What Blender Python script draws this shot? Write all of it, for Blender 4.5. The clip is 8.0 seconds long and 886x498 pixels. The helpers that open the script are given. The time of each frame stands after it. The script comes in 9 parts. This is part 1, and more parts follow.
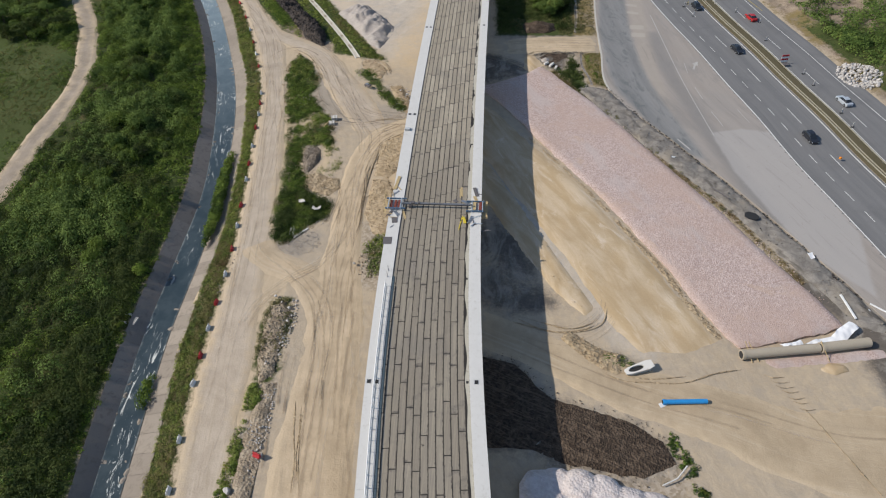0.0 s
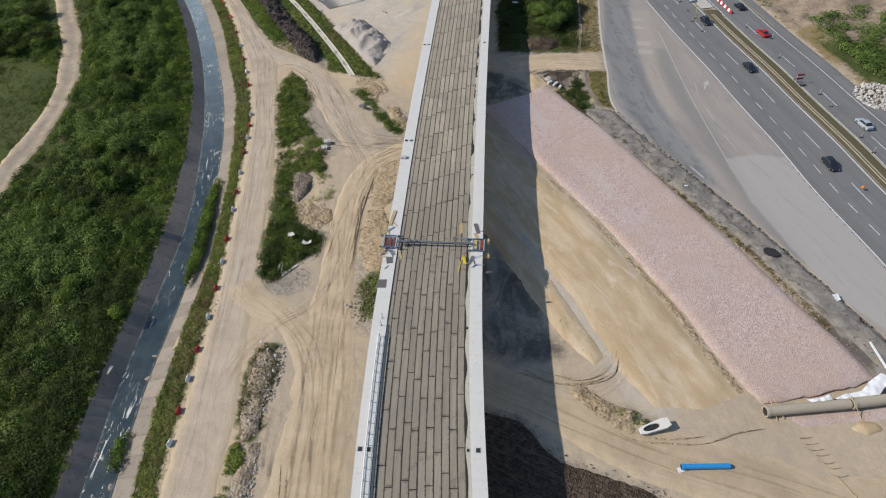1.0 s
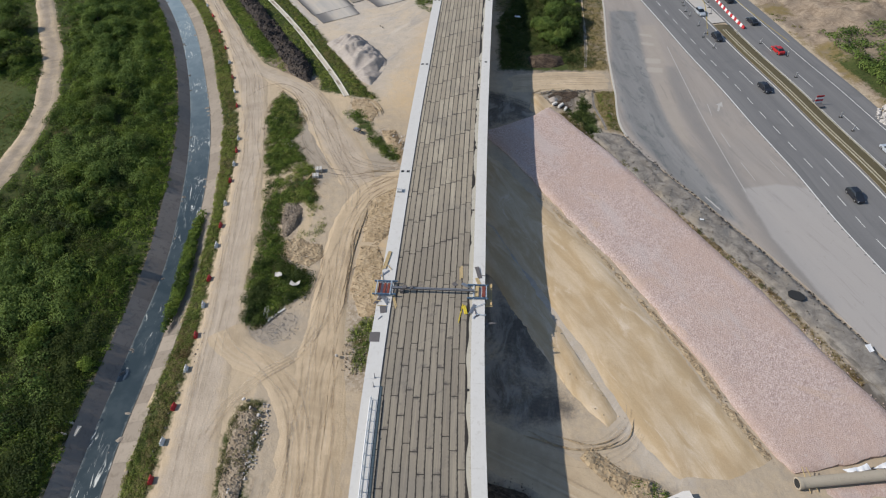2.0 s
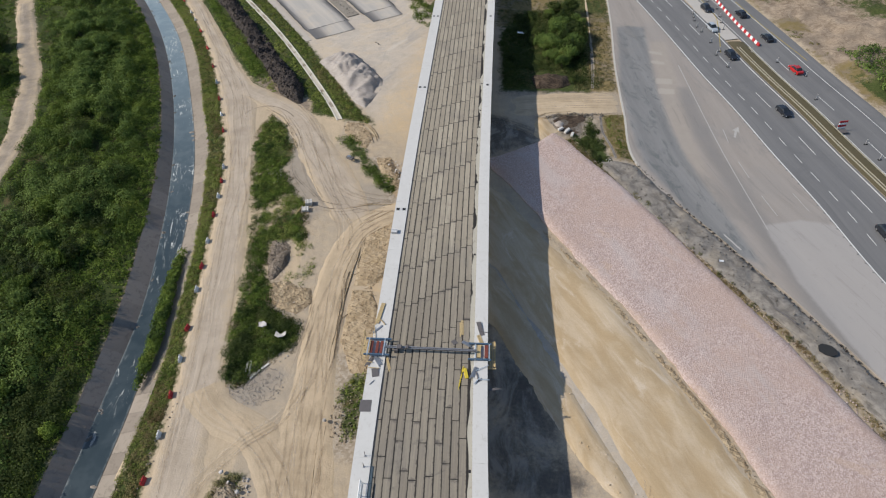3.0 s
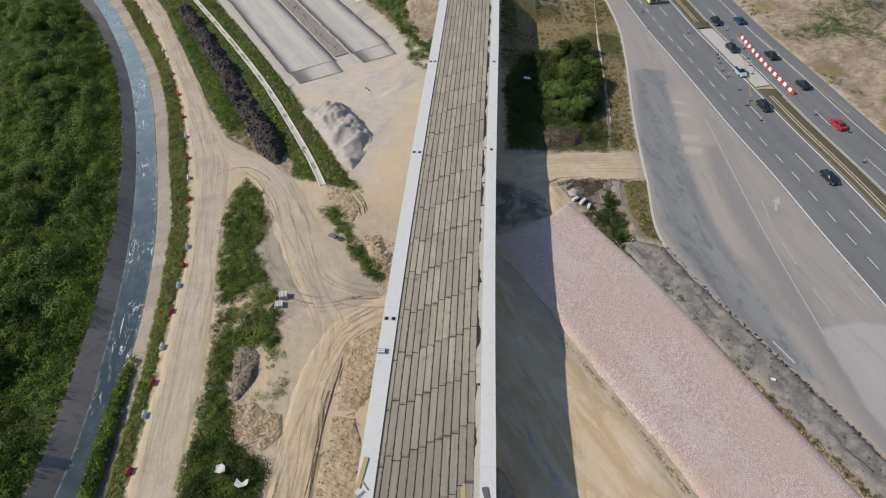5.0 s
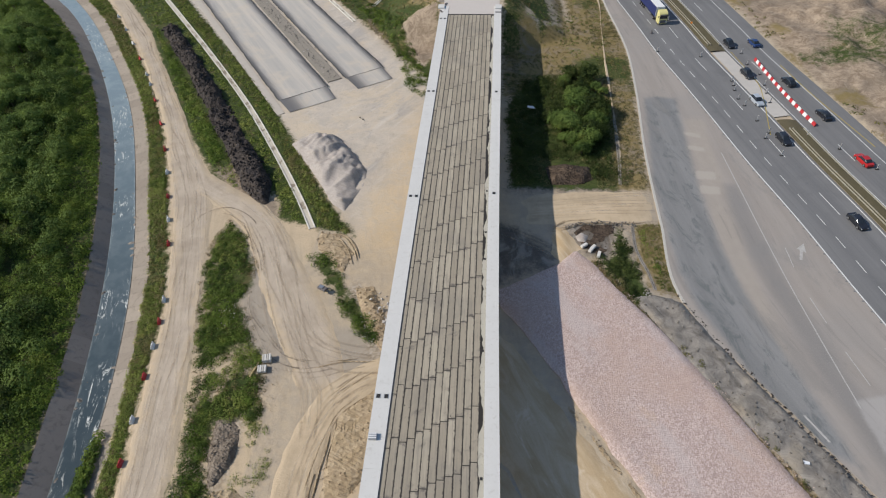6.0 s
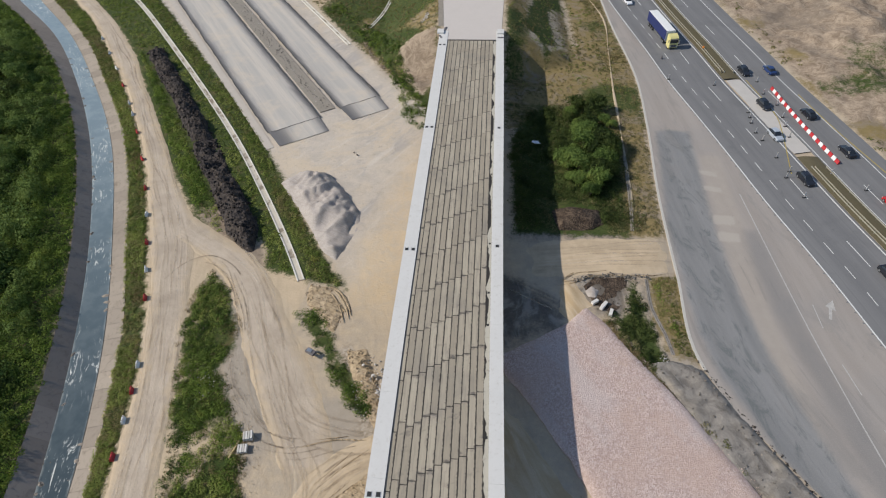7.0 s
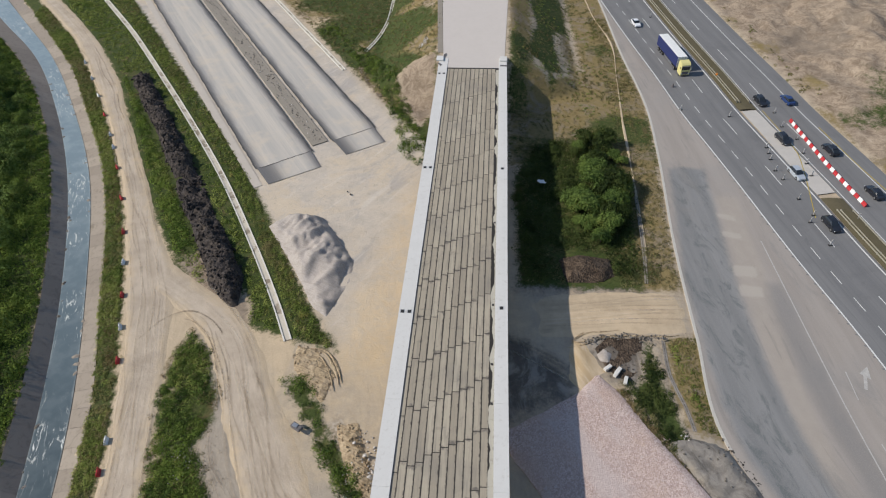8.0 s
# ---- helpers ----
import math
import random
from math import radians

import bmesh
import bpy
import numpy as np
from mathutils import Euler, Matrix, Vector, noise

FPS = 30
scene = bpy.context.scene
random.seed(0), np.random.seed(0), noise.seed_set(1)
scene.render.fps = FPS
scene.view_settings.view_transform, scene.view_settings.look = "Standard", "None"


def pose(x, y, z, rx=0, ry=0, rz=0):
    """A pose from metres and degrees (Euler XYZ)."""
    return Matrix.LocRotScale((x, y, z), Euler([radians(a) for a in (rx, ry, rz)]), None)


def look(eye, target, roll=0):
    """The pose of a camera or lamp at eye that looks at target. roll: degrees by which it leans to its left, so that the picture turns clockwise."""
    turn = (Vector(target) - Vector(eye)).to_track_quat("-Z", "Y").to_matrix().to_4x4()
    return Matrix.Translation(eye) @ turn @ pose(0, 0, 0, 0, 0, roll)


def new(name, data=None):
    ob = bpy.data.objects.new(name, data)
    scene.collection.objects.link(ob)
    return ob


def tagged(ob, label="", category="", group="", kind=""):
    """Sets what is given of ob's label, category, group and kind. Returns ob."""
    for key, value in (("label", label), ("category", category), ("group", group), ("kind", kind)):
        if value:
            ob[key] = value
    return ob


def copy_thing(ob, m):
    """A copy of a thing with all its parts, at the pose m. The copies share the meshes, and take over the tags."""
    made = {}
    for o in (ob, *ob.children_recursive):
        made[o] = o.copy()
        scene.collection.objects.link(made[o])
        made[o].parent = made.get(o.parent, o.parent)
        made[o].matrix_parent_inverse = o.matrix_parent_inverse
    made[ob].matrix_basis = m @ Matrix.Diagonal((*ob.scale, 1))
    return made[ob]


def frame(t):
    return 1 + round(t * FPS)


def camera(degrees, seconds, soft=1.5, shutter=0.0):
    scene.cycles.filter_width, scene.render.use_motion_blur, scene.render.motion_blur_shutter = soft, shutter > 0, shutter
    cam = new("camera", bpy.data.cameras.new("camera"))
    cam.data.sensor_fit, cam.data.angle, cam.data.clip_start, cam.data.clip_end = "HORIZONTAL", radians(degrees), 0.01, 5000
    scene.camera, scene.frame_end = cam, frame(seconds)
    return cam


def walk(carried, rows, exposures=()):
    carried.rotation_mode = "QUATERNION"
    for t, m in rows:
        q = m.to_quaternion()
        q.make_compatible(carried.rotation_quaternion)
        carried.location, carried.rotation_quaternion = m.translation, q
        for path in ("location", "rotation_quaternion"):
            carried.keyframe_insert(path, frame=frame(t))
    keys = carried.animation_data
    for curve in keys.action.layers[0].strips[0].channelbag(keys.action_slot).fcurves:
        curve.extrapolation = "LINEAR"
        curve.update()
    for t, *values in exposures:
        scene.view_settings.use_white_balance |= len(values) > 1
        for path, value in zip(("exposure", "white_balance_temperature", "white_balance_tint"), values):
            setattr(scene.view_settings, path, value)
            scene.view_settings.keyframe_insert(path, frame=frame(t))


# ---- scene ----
cam = camera(70.8, 8.0, 1.15)
METRES, EYE, TILT, LEAN, TURN = 95.0, 82.0, 0.0, 0.0, 5.6
ROWS = [
    (0.0, 0.0, 0.0, 0.0, -1.6, -44.7, 1.62),
    (0.5, 0.0019, 0.0522, -0.003, -1.63, -44.64, 1.61),
    (1.0, 0.004, 0.1063, -0.0069, -1.67, -44.56, 1.59),
    (1.5, 0.0061, 0.1621, -0.0116, -1.7, -44.48, 1.58),
    (3.0, 0.0135, 0.3432, -0.0243, -1.75, -44.41, 1.55),
    (3.5, 0.0162, 0.406, -0.0267, -1.77, -44.39, 1.55),
    (4.0, 0.0178, 0.4698, -0.0289, -1.8, -44.32, 1.5),
    (4.5, 0.0201, 0.5344, -0.0306, -1.83, -44.25, 1.47),
    (6.0, 0.0291, 0.7339, -0.0273, -1.88, -44.16, 1.4),
    (6.5, 0.0314, 0.8009, -0.024, -1.89, -44.11, 1.35),
    (7.0, 0.0341, 0.8668, -0.0216, -1.89, -44.0, 1.32),
    (7.5, 0.0366, 0.9327, -0.0188, -1.89, -43.93, 1.3),
    (8.0, 0.0392, 0.998, -0.0171, -1.87, -43.78, 1.24),
]
walk(cam, [(t, pose(0, 0, EYE, TILT, LEAN, TURN) @ pose(METRES * x, METRES * y, METRES * z, 90 + pitch, roll, yaw)) for t, x, y, z, yaw, pitch, roll in ROWS])

# ---- world, sun, exposure ----
SUN_EL, SUN_AZ = 39.0, -97.0        # degrees; azimuth of the sun from +y, clockwise
sky_world = bpy.data.worlds.new("sky")
scene.world = sky_world
sky_world.use_nodes = True
_nt = sky_world.node_tree
_sky = _nt.nodes.new("ShaderNodeTexSky")
_sky.sky_type, _sky.sun_disc = "NISHITA", False
_sky.sun_elevation, _sky.sun_rotation = radians(SUN_EL), radians(SUN_AZ)
_sky.dust_density, _sky.air_density, _sky.ozone_density = 0.5, 1.0, 1.7
_nt.links.new(_sky.outputs[0], _nt.nodes["Background"].inputs[0])
_nt.nodes["Background"].inputs[1].default_value = 0.119
sun = new("sun", bpy.data.lights.new("sun", "SUN"))
sun.data.energy, sun.data.angle, sun.data.color = 4.15, radians(0.6), (1.0, 0.93, 0.835)
_d = Vector((math.sin(radians(SUN_AZ)) * math.cos(radians(SUN_EL)), math.cos(radians(SUN_AZ)) * math.cos(radians(SUN_EL)), math.sin(radians(SUN_EL))))
sun.matrix_world = look((0, 120, 150), Vector((0, 120, 150)) - _d)


# ---- materials ----
class Nodes:
    """A short way to write a node material."""

    def __init__(self, name):
        self.m = bpy.data.materials.new(name)
        self.m.use_nodes = True
        self.t = self.m.node_tree
        self.b = self.t.nodes["Principled BSDF"]
        self.pos = self.node("ShaderNodeNewGeometry").outputs["Position"]

    def node(self, kind):
        return self.t.nodes.new(kind)

    def put(self, socket, value):
        if isinstance(value, bpy.types.NodeSocket):
            self.t.links.new(value, socket)
        elif isinstance(value, tuple) and len(value) == 3 and socket.type == "RGBA":
            socket.default_value = (*value, 1)
        else:
            socket.default_value = value

    def local(self):
        return self.node("ShaderNodeTexCoord").outputs["Object"]

    def noise(self, scale, detail=4.0, rough=0.55, at=None, warp=0.0):
        n = self.node("ShaderNodeTexNoise")
        self.put(n.inputs["Vector"], at or self.pos)
        n.inputs["Scale"].default_value, n.inputs["Detail"].default_value = scale, detail
        n.inputs["Roughness"].default_value, n.inputs["Distortion"].default_value = rough, warp
        return n.outputs["Fac"]

    def cells(self, scale, out="Color", at=None, feature="F1"):
        n = self.node("ShaderNodeTexVoronoi")
        n.feature = feature
        self.put(n.inputs["Vector"], at or self.pos)
        n.inputs["Scale"].default_value = scale
        return n.outputs[out]

    def stretch(self, x, y, z, at=None, turn=0.0):
        """Turn about z first, then scale, so that streaks run along the turned axis."""
        r, n = self.node("ShaderNodeMapping"), self.node("ShaderNodeMapping")
        self.put(r.inputs["Vector"], at or self.pos)
        r.inputs["Rotation"].default_value = (0, 0, radians(turn))
        self.t.links.new(r.outputs[0], n.inputs["Vector"])
        n.inputs["Scale"].default_value = (x, y, z)
        return n.outputs[0]

    def span(self, value, lo, hi, a=0.0, b=1.0):
        n = self.node("ShaderNodeMapRange")
        n.interpolation_type = "SMOOTHSTEP"
        self.put(n.inputs[0], value)
        for i, v in enumerate((lo, hi, a, b)):
            n.inputs[i + 1].default_value = v
        return n.outputs[0]

    def sum(self, a, b, op="ADD"):
        n = self.node("ShaderNodeMath")
        n.operation = op
        self.put(n.inputs[0], a), self.put(n.inputs[1], b)
        return n.outputs[0]

    def mix(self, fac, a, b, blend="MIX"):
        n = self.node("ShaderNodeMix")
        n.data_type, n.blend_type = "RGBA", blend
        self.put(n.inputs[0], fac), self.put(n.inputs[6], a), self.put(n.inputs[7], b)
        return n.outputs[2]

    def attr(self, name):
        n = self.node("ShaderNodeAttribute")
        n.attribute_name = name
        return n.outputs["Fac"]

    def island(self):
        return self.node("ShaderNodeNewGeometry").outputs["Random Per Island"]

    def random(self):
        return self.node("ShaderNodeObjectInfo").outputs["Random"]

    def done(self, color, rough=0.9, bump=None, strength=0.4, depth=0.1, metal=0.0, spec=0.3):
        self.put(self.b.inputs["Base Color"], color)
        self.put(self.b.inputs["Roughness"], rough)
        self.b.inputs["Metallic"].default_value = metal
        self.b.inputs["Specular IOR Level"].default_value = spec
        if bump is not None:
            n = self.node("ShaderNodeBump")
            n.inputs["Strength"].default_value, n.inputs["Distance"].default_value = strength, depth
            self.put(n.inputs["Height"], bump)
            self.t.links.new(n.outputs[0], self.b.inputs["Normal"])
        return self.m


def soil_colour(n):
    """Sandy site soil: tan with paler and browner drifts."""
    big, mid, fine = n.noise(0.045, 5, 0.6), n.noise(0.35, 6, 0.65, warp=0.6), n.noise(3.0, 4, 0.7)
    c = n.mix(n.span(big, 0.35, 0.68), SOIL_A, SOIL_B)
    c = n.mix(n.span(mid, 0.45, 0.75, 0, 0.45), c, SOIL_C)
    c = n.mix(n.span(fine, 0.5, 0.8, 0, 0.35), c, SOIL_D)
    grit = n.noise(9.0, 2, 0.8)
    c = n.mix(n.span(grit, 0.55, 0.75, 0, 0.4), c, (0.27, 0.21, 0.145))
    marks = n.noise(0.28, 3, 0.5, at=n.stretch(1.0, 0.16, 1, turn=-12), warp=2.2)
    c = n.mix(n.span(marks, 0.5, 0.64, 0, 0.18), c, (0.31, 0.24, 0.16))
    return c, n.sum(n.sum(mid, n.sum(marks, 0.25, "MULTIPLY")), n.sum(fine, 0.35, "MULTIPLY"))


SOIL_A, SOIL_B, SOIL_C, SOIL_D = (0.54, 0.425, 0.285), (0.49, 0.395, 0.28), (0.40, 0.315, 0.215), (0.60, 0.50, 0.37)
GRASS_A, GRASS_B, GRASS_C = (0.046, 0.068, 0.018), (0.072, 0.088, 0.027), (0.024, 0.036, 0.011)
DRY_A, DRY_B = (0.29, 0.215, 0.105), (0.155, 0.125, 0.05)


def ground_material():
    n = Nodes("ground")
    col, hgt = soil_colour(n)
    ragged = n.sum(n.sum(n.noise(0.5, 5, 0.7), 0.5, "SUBTRACT"), 4.2, "MULTIPLY")
    fine = n.sum(n.sum(n.noise(2.2, 3, 0.7), 0.5, "SUBTRACT"), 2.0, "MULTIPLY")
    wob = n.sum(ragged, fine)

    def edge(name, soft):
        return n.span(n.sum(n.attr(name), wob), -soft, soft)

    grey = n.mix(n.noise(0.8, 6, 0.7), (0.25, 0.218, 0.18), (0.38, 0.338, 0.285))
    grey = n.mix(n.span(n.noise(0.5, 6, 0.7, at=n.stretch(1.0, 0.2, 1, turn=-28), warp=1.0), 0.53, 0.68, 0, 0.6), grey, (0.20, 0.168, 0.132))
    col = n.mix(n.sum(edge("grey", 2.2), 0.8, "MULTIPLY"), col, grey)
    pale = n.mix(n.span(n.noise(0.25, 6, 0.7, warp=0.6), 0.35, 0.7), (0.54, 0.475, 0.395), (0.45, 0.40, 0.34))
    pale = n.mix(n.span(n.noise(0.06, 5, 0.65, warp=0.8), 0.48, 0.64, 0, 0.65), pale, (0.58, 0.475, 0.34))
    pale = n.mix(n.span(n.noise(0.1, 6, 0.7, at=n.stretch(1.0, 0.4, 1, turn=34), warp=1.2), 0.52, 0.68, 0, 0.75), pale, (0.36, 0.335, 0.315))
    pale = n.mix(n.span(n.noise(0.5, 5, 0.7, at=n.stretch(1.0, 0.12, 1, turn=34), warp=0.8), 0.54, 0.7, 0, 0.5), pale, (0.63, 0.585, 0.52))
    pale = n.mix(n.span(n.noise(0.9, 6, 0.75, warp=1.0), 0.54, 0.70, 0, 0.7), pale, (0.34, 0.30, 0.255))
    pale = n.mix(n.span(n.noise(0.3, 6, 0.75, warp=1.4), 0.54, 0.66, 0, 0.6), pale, (0.40, 0.372, 0.345))
    pale = n.mix(n.span(n.noise(3.5, 4, 0.8), 0.52, 0.7, 0, 0.4), pale, (0.33, 0.295, 0.25))
    col = n.mix(n.sum(edge("pale", 3.0), 0.9, "MULTIPLY"), col, pale)
    ochre = n.mix(n.span(n.noise(0.35, 6, 0.7, warp=1.0), 0.35, 0.68), (0.58, 0.43, 0.255), (0.50, 0.41, 0.30))
    col = n.mix(n.sum(edge("ochre", 4.2), 0.55, "MULTIPLY"), col, ochre)
    brown = n.mix(n.span(n.noise(0.4, 8, 0.8, warp=0.8), 0.3, 0.7), (0.40, 0.32, 0.235), (0.17, 0.125, 0.088))
    brown = n.mix(n.span(n.noise(0.07, 4, 0.6), 0.5, 0.62, 0, 0.6), brown, (0.19, 0.155, 0.12))
    brown = n.mix(n.span(n.noise(1.4, 6, 0.8, warp=0.6), 0.52, 0.7, 0, 0.6), brown, (0.13, 0.098, 0.068))
    brown = n.mix(n.span(n.noise(0.5, 6, 0.75, at=n.stretch(1.0, 0.25, 1, turn=-12), warp=0.8), 0.55, 0.7, 0, 0.55), brown, (0.44, 0.37, 0.285))
    col = n.mix(edge("brown", 1.5), col, brown)
    rub = n.mix(n.span(n.cells(2.6), 0.1, 0.9), (0.25, 0.20, 0.14), (0.44, 0.38, 0.31))
    col = n.mix(n.sum(edge("rubble", 1.0), 0.8, "MULTIPLY"), col, rub)
    dark = n.mix(n.noise(1.3, 6, 0.75), (0.055, 0.049, 0.044), (0.17, 0.148, 0.126))
    dark = n.mix(n.span(n.noise(0.2, 6, 0.7, at=n.stretch(1.0, 0.45, 1), warp=1.2), 0.45, 0.62, 0, 0.8), dark, (0.31, 0.285, 0.25))
    col = n.mix(n.sum(edge("dark", 1.8), 0.94, "MULTIPLY"), col, dark)
    dry = n.mix(n.noise(0.9, 5, 0.7), DRY_A, DRY_B)
    dry = n.mix(n.span(n.noise(0.22, 6, 0.7, warp=0.8), 0.48, 0.62, 0, 0.75), dry, (0.24, 0.195, 0.145))
    dry = n.mix(n.span(n.noise(2.4, 5, 0.8), 0.54, 0.68, 0, 0.6), dry, (0.085, 0.072, 0.038))
    col = n.mix(edge("dry", 0.9), col, dry)
    g = n.mix(n.span(n.noise(0.12, 4, 0.6), 0.35, 0.65), GRASS_A, GRASS_B)
    g = n.mix(n.span(n.noise(1.6, 5, 0.75), 0.42, 0.7), g, GRASS_C)
    g = n.mix(n.span(n.noise(0.7, 6, 0.8, warp=0.6), 0.5, 0.68, 0, 0.7), g, (0.105, 0.098, 0.036))
    g = n.mix(n.span(n.noise(4.5, 4, 0.8), 0.52, 0.7, 0, 0.6), g, (0.085, 0.110, 0.030))
    g = n.mix(n.span(n.noise(0.22, 5, 0.7, warp=1.0), 0.54, 0.70, 0, 0.8), g, (0.13, 0.10, 0.05))
    col = n.mix(edge("grass", 0.7), col, g)
    lawn = n.mix(n.noise(0.15, 6, 0.7), (0.042, 0.066, 0.017), (0.082, 0.102, 0.030))
    lawn = n.mix(n.span(n.noise(1.4, 5, 0.75), 0.45, 0.7, 0, 0.7), lawn, (0.026, 0.040, 0.011))
    lawn = n.mix(n.span(n.noise(0.05, 4, 0.6), 0.45, 0.62, 0, 0.5), lawn, (0.078, 0.088, 0.030))
    col = n.mix(edge("lawn", 0.9), col, lawn)
    return n.done(col, 0.95, hgt, 0.55, 0.25, spec=0.15)


def track_material(name="haul road", a=(0.495, 0.415, 0.325), b=(0.41, 0.337, 0.26), rutted=1.0):
    """Compacted earth with wheel ruts along the road, fading into the soil at its edges."""
    n = Nodes(name)
    lay = n.node("ShaderNodeCombineXYZ")
    n.put(lay.inputs[0], n.attr("across")), n.put(lay.inputs[1], n.sum(n.attr("along"), 0.05, "MULTIPLY"))
    ruts = n.noise(0.55, 5, 0.65, at=lay.outputs[0], warp=0.9)
    thin = n.noise(1.9, 4, 0.65, at=lay.outputs[0], warp=1.2)
    mid, fine, where = n.noise(0.25, 6, 0.7), n.noise(4.0, 3, 0.7), n.noise(0.11, 4, 0.6)
    c = n.mix(n.span(mid, 0.35, 0.7), a, b)
    c = n.mix(n.sum(n.span(ruts, 0.46, 0.72, 0, 0.6 * rutted), n.span(where, 0.30, 0.52), "MULTIPLY"), c, (0.34, 0.275, 0.195))
    c = n.mix(n.sum(n.span(thin, 0.54, 0.72, 0, 0.4 * rutted), n.span(where, 0.40, 0.56), "MULTIPLY"), c, (0.30, 0.235, 0.16))
    c = n.mix(n.span(ruts, 0.3, 0.46, 0.4, 0), c, (0.59, 0.51, 0.40))
    c = n.mix(n.span(fine, 0.5, 0.8, 0, 0.3), c, (0.58, 0.50, 0.39))
    soil, hgt = soil_colour(n)
    wob = n.sum(n.sum(n.noise(0.45, 5, 0.7), 0.5, "SUBTRACT"), 5.0, "MULTIPLY")
    blot = n.noise(0.09, 5, 0.65, warp=0.8)
    c = n.mix(n.span(blot, 0.48, 0.66, 0, 0.55), c, tuple(v * 0.82 for v in b))
    c = n.mix(n.span(n.noise(0.9, 6, 0.75, warp=0.8), 0.56, 0.72, 0, 0.35), c, (0.36, 0.30, 0.225))
    inner = n.span(n.sum(n.attr("inset"), wob), 0.3, 3.0)
    c = n.mix(inner, soil, c)
    return n.done(c, 0.95, n.sum(n.sum(mid, n.sum(ruts, 0.6, "MULTIPLY")), n.sum(fine, 0.3, "MULTIPLY")), 0.6, 0.22, spec=0.15)


def stone_bed_material():
    n = Nodes("crushed pink stone")
    grit, big = n.cells(6.0), n.noise(0.07, 4, 0.6)
    pink = n.mix(n.span(grit, 0.05, 0.95), (0.35, 0.258, 0.228), (0.60, 0.485, 0.44))
    pink = n.mix(n.span(n.noise(0.13, 5, 0.7, warp=0.8), 0.55, 0.68, 0, 0.6), pink, (0.50, 0.37, 0.285))
    c = n.mix(n.span(big, 0.42, 0.62, 0, 0.6), pink, (0.47, 0.345, 0.285))
    c = n.mix(n.span(n.noise(0.16, 5, 0.65, at=n.stretch(1.0, 0.35, 1, turn=-28)), 0.5, 0.68, 0, 0.6), c, (0.49, 0.425, 0.405))
    c = n.mix(n.span(n.noise(0.6, 6, 0.75), 0.52, 0.74, 0, 0.5), c, (0.37, 0.285, 0.26))
    c = n.mix(n.span(n.cells(3.1), 0.86, 0.95, 0, 0.35), c, (0.60, 0.53, 0.50))
    return n.done(c, 0.9, n.sum(n.cells(6.0, "Distance"), n.noise(1.0, 4, 0.7)), 0.6, 0.10, spec=0.2)


def sand_material():
    n = Nodes("levelled sand")
    streak = n.noise(0.42, 6, 0.65, at=n.stretch(1.0, 0.2, 1, turn=-28), warp=0.7)
    c = n.mix(n.span(streak, 0.36, 0.66), (0.45, 0.335, 0.20), (0.56, 0.45, 0.315))
    c = n.mix(n.span(n.noise(0.3, 6, 0.7, at=n.stretch(1.0, 0.3, 1, turn=-24), warp=1.0), 0.54, 0.70, 0, 0.75), c, (0.66, 0.565, 0.445))
    c = n.mix(n.span(n.noise(0.1, 4, 0.6), 0.45, 0.7, 0, 0.6), c, (0.42, 0.31, 0.185))
    c = n.mix(n.span(n.noise(1.1, 6, 0.75, warp=0.8), 0.56, 0.74, 0, 0.4), c, (0.36, 0.275, 0.175))
    c = n.mix(n.span(n.noise(4, 3, 0.7), 0.5, 0.8, 0, 0.25), c, (0.30, 0.23, 0.15))
    return n.done(c, 0.95, n.sum(n.noise(1.5, 6, 0.7), n.sum(streak, 0.6, "MULTIPLY")), 0.45, 0.15, spec=0.15)


def concrete_material(name, a, b, stain=0.35, wear=(0.2, 0.19, 0.17)):
    n = Nodes(name)
    c = n.mix(n.noise(0.5, 6, 0.65), a, b)
    c = n.mix(n.span(n.noise(1.8, 5, 0.7, warp=0.8), 0.52, 0.78, 0, stain), c, wear)
    return n.done(c, 0.8, n.noise(9, 4, 0.7), 0.25, 0.03)


def panel_material(name, a, b, wear):
    """Concrete panels, each of its own tone."""
    n = Nodes(name)
    c = n.mix(n.random(), a, b)
    c = n.mix(n.span(n.noise(0.9, 6, 0.7, warp=0.8), 0.48, 0.72, 0, 0.7), c, wear)
    return n.done(c, 0.85, n.noise(7, 4, 0.7), 0.3, 0.03)


def along_road(n, stretch=0.03):
    """Coordinates across and along a strip, drawn out along it."""
    lay = n.node("ShaderNodeCombineXYZ")
    n.put(lay.inputs[0], n.attr("across")), n.put(lay.inputs[1], n.sum(n.attr("along"), stretch, "MULTIPLY"))
    return lay.outputs[0]


def asphalt_material(name, a, b):
    """Carriageway with paler wheel tracks, oil streaks and seams along it."""
    n = Nodes(name)
    lay = along_road(n)
    streak, thin = n.noise(0.42, 5, 0.6, at=lay), n.noise(1.6, 4, 0.65, at=lay)
    c = n.mix(n.span(streak, 0.3, 0.7), a, b)
    c = n.mix(n.span(thin, 0.52, 0.72, 0, 0.4), c, tuple(v * 0.72 for v in a))
    c = n.mix(n.span(n.noise(6, 3, 0.8), 0.45, 0.8, 0, 0.3), c, tuple(v * 1.35 for v in b))
    c = n.mix(n.span(n.noise(0.12, 5, 0.65, warp=0.5), 0.5, 0.72, 0, 0.35), c, tuple(v * 0.75 for v in a))
    c = n.mix(n.span(n.noise(0.5, 6, 0.7, warp=0.7), 0.58, 0.8, 0, 0.35), c, tuple(v * 0.6 for v in a))
    return n.done(c, 0.85, n.noise(14, 3, 0.7), 0.2, 0.02)


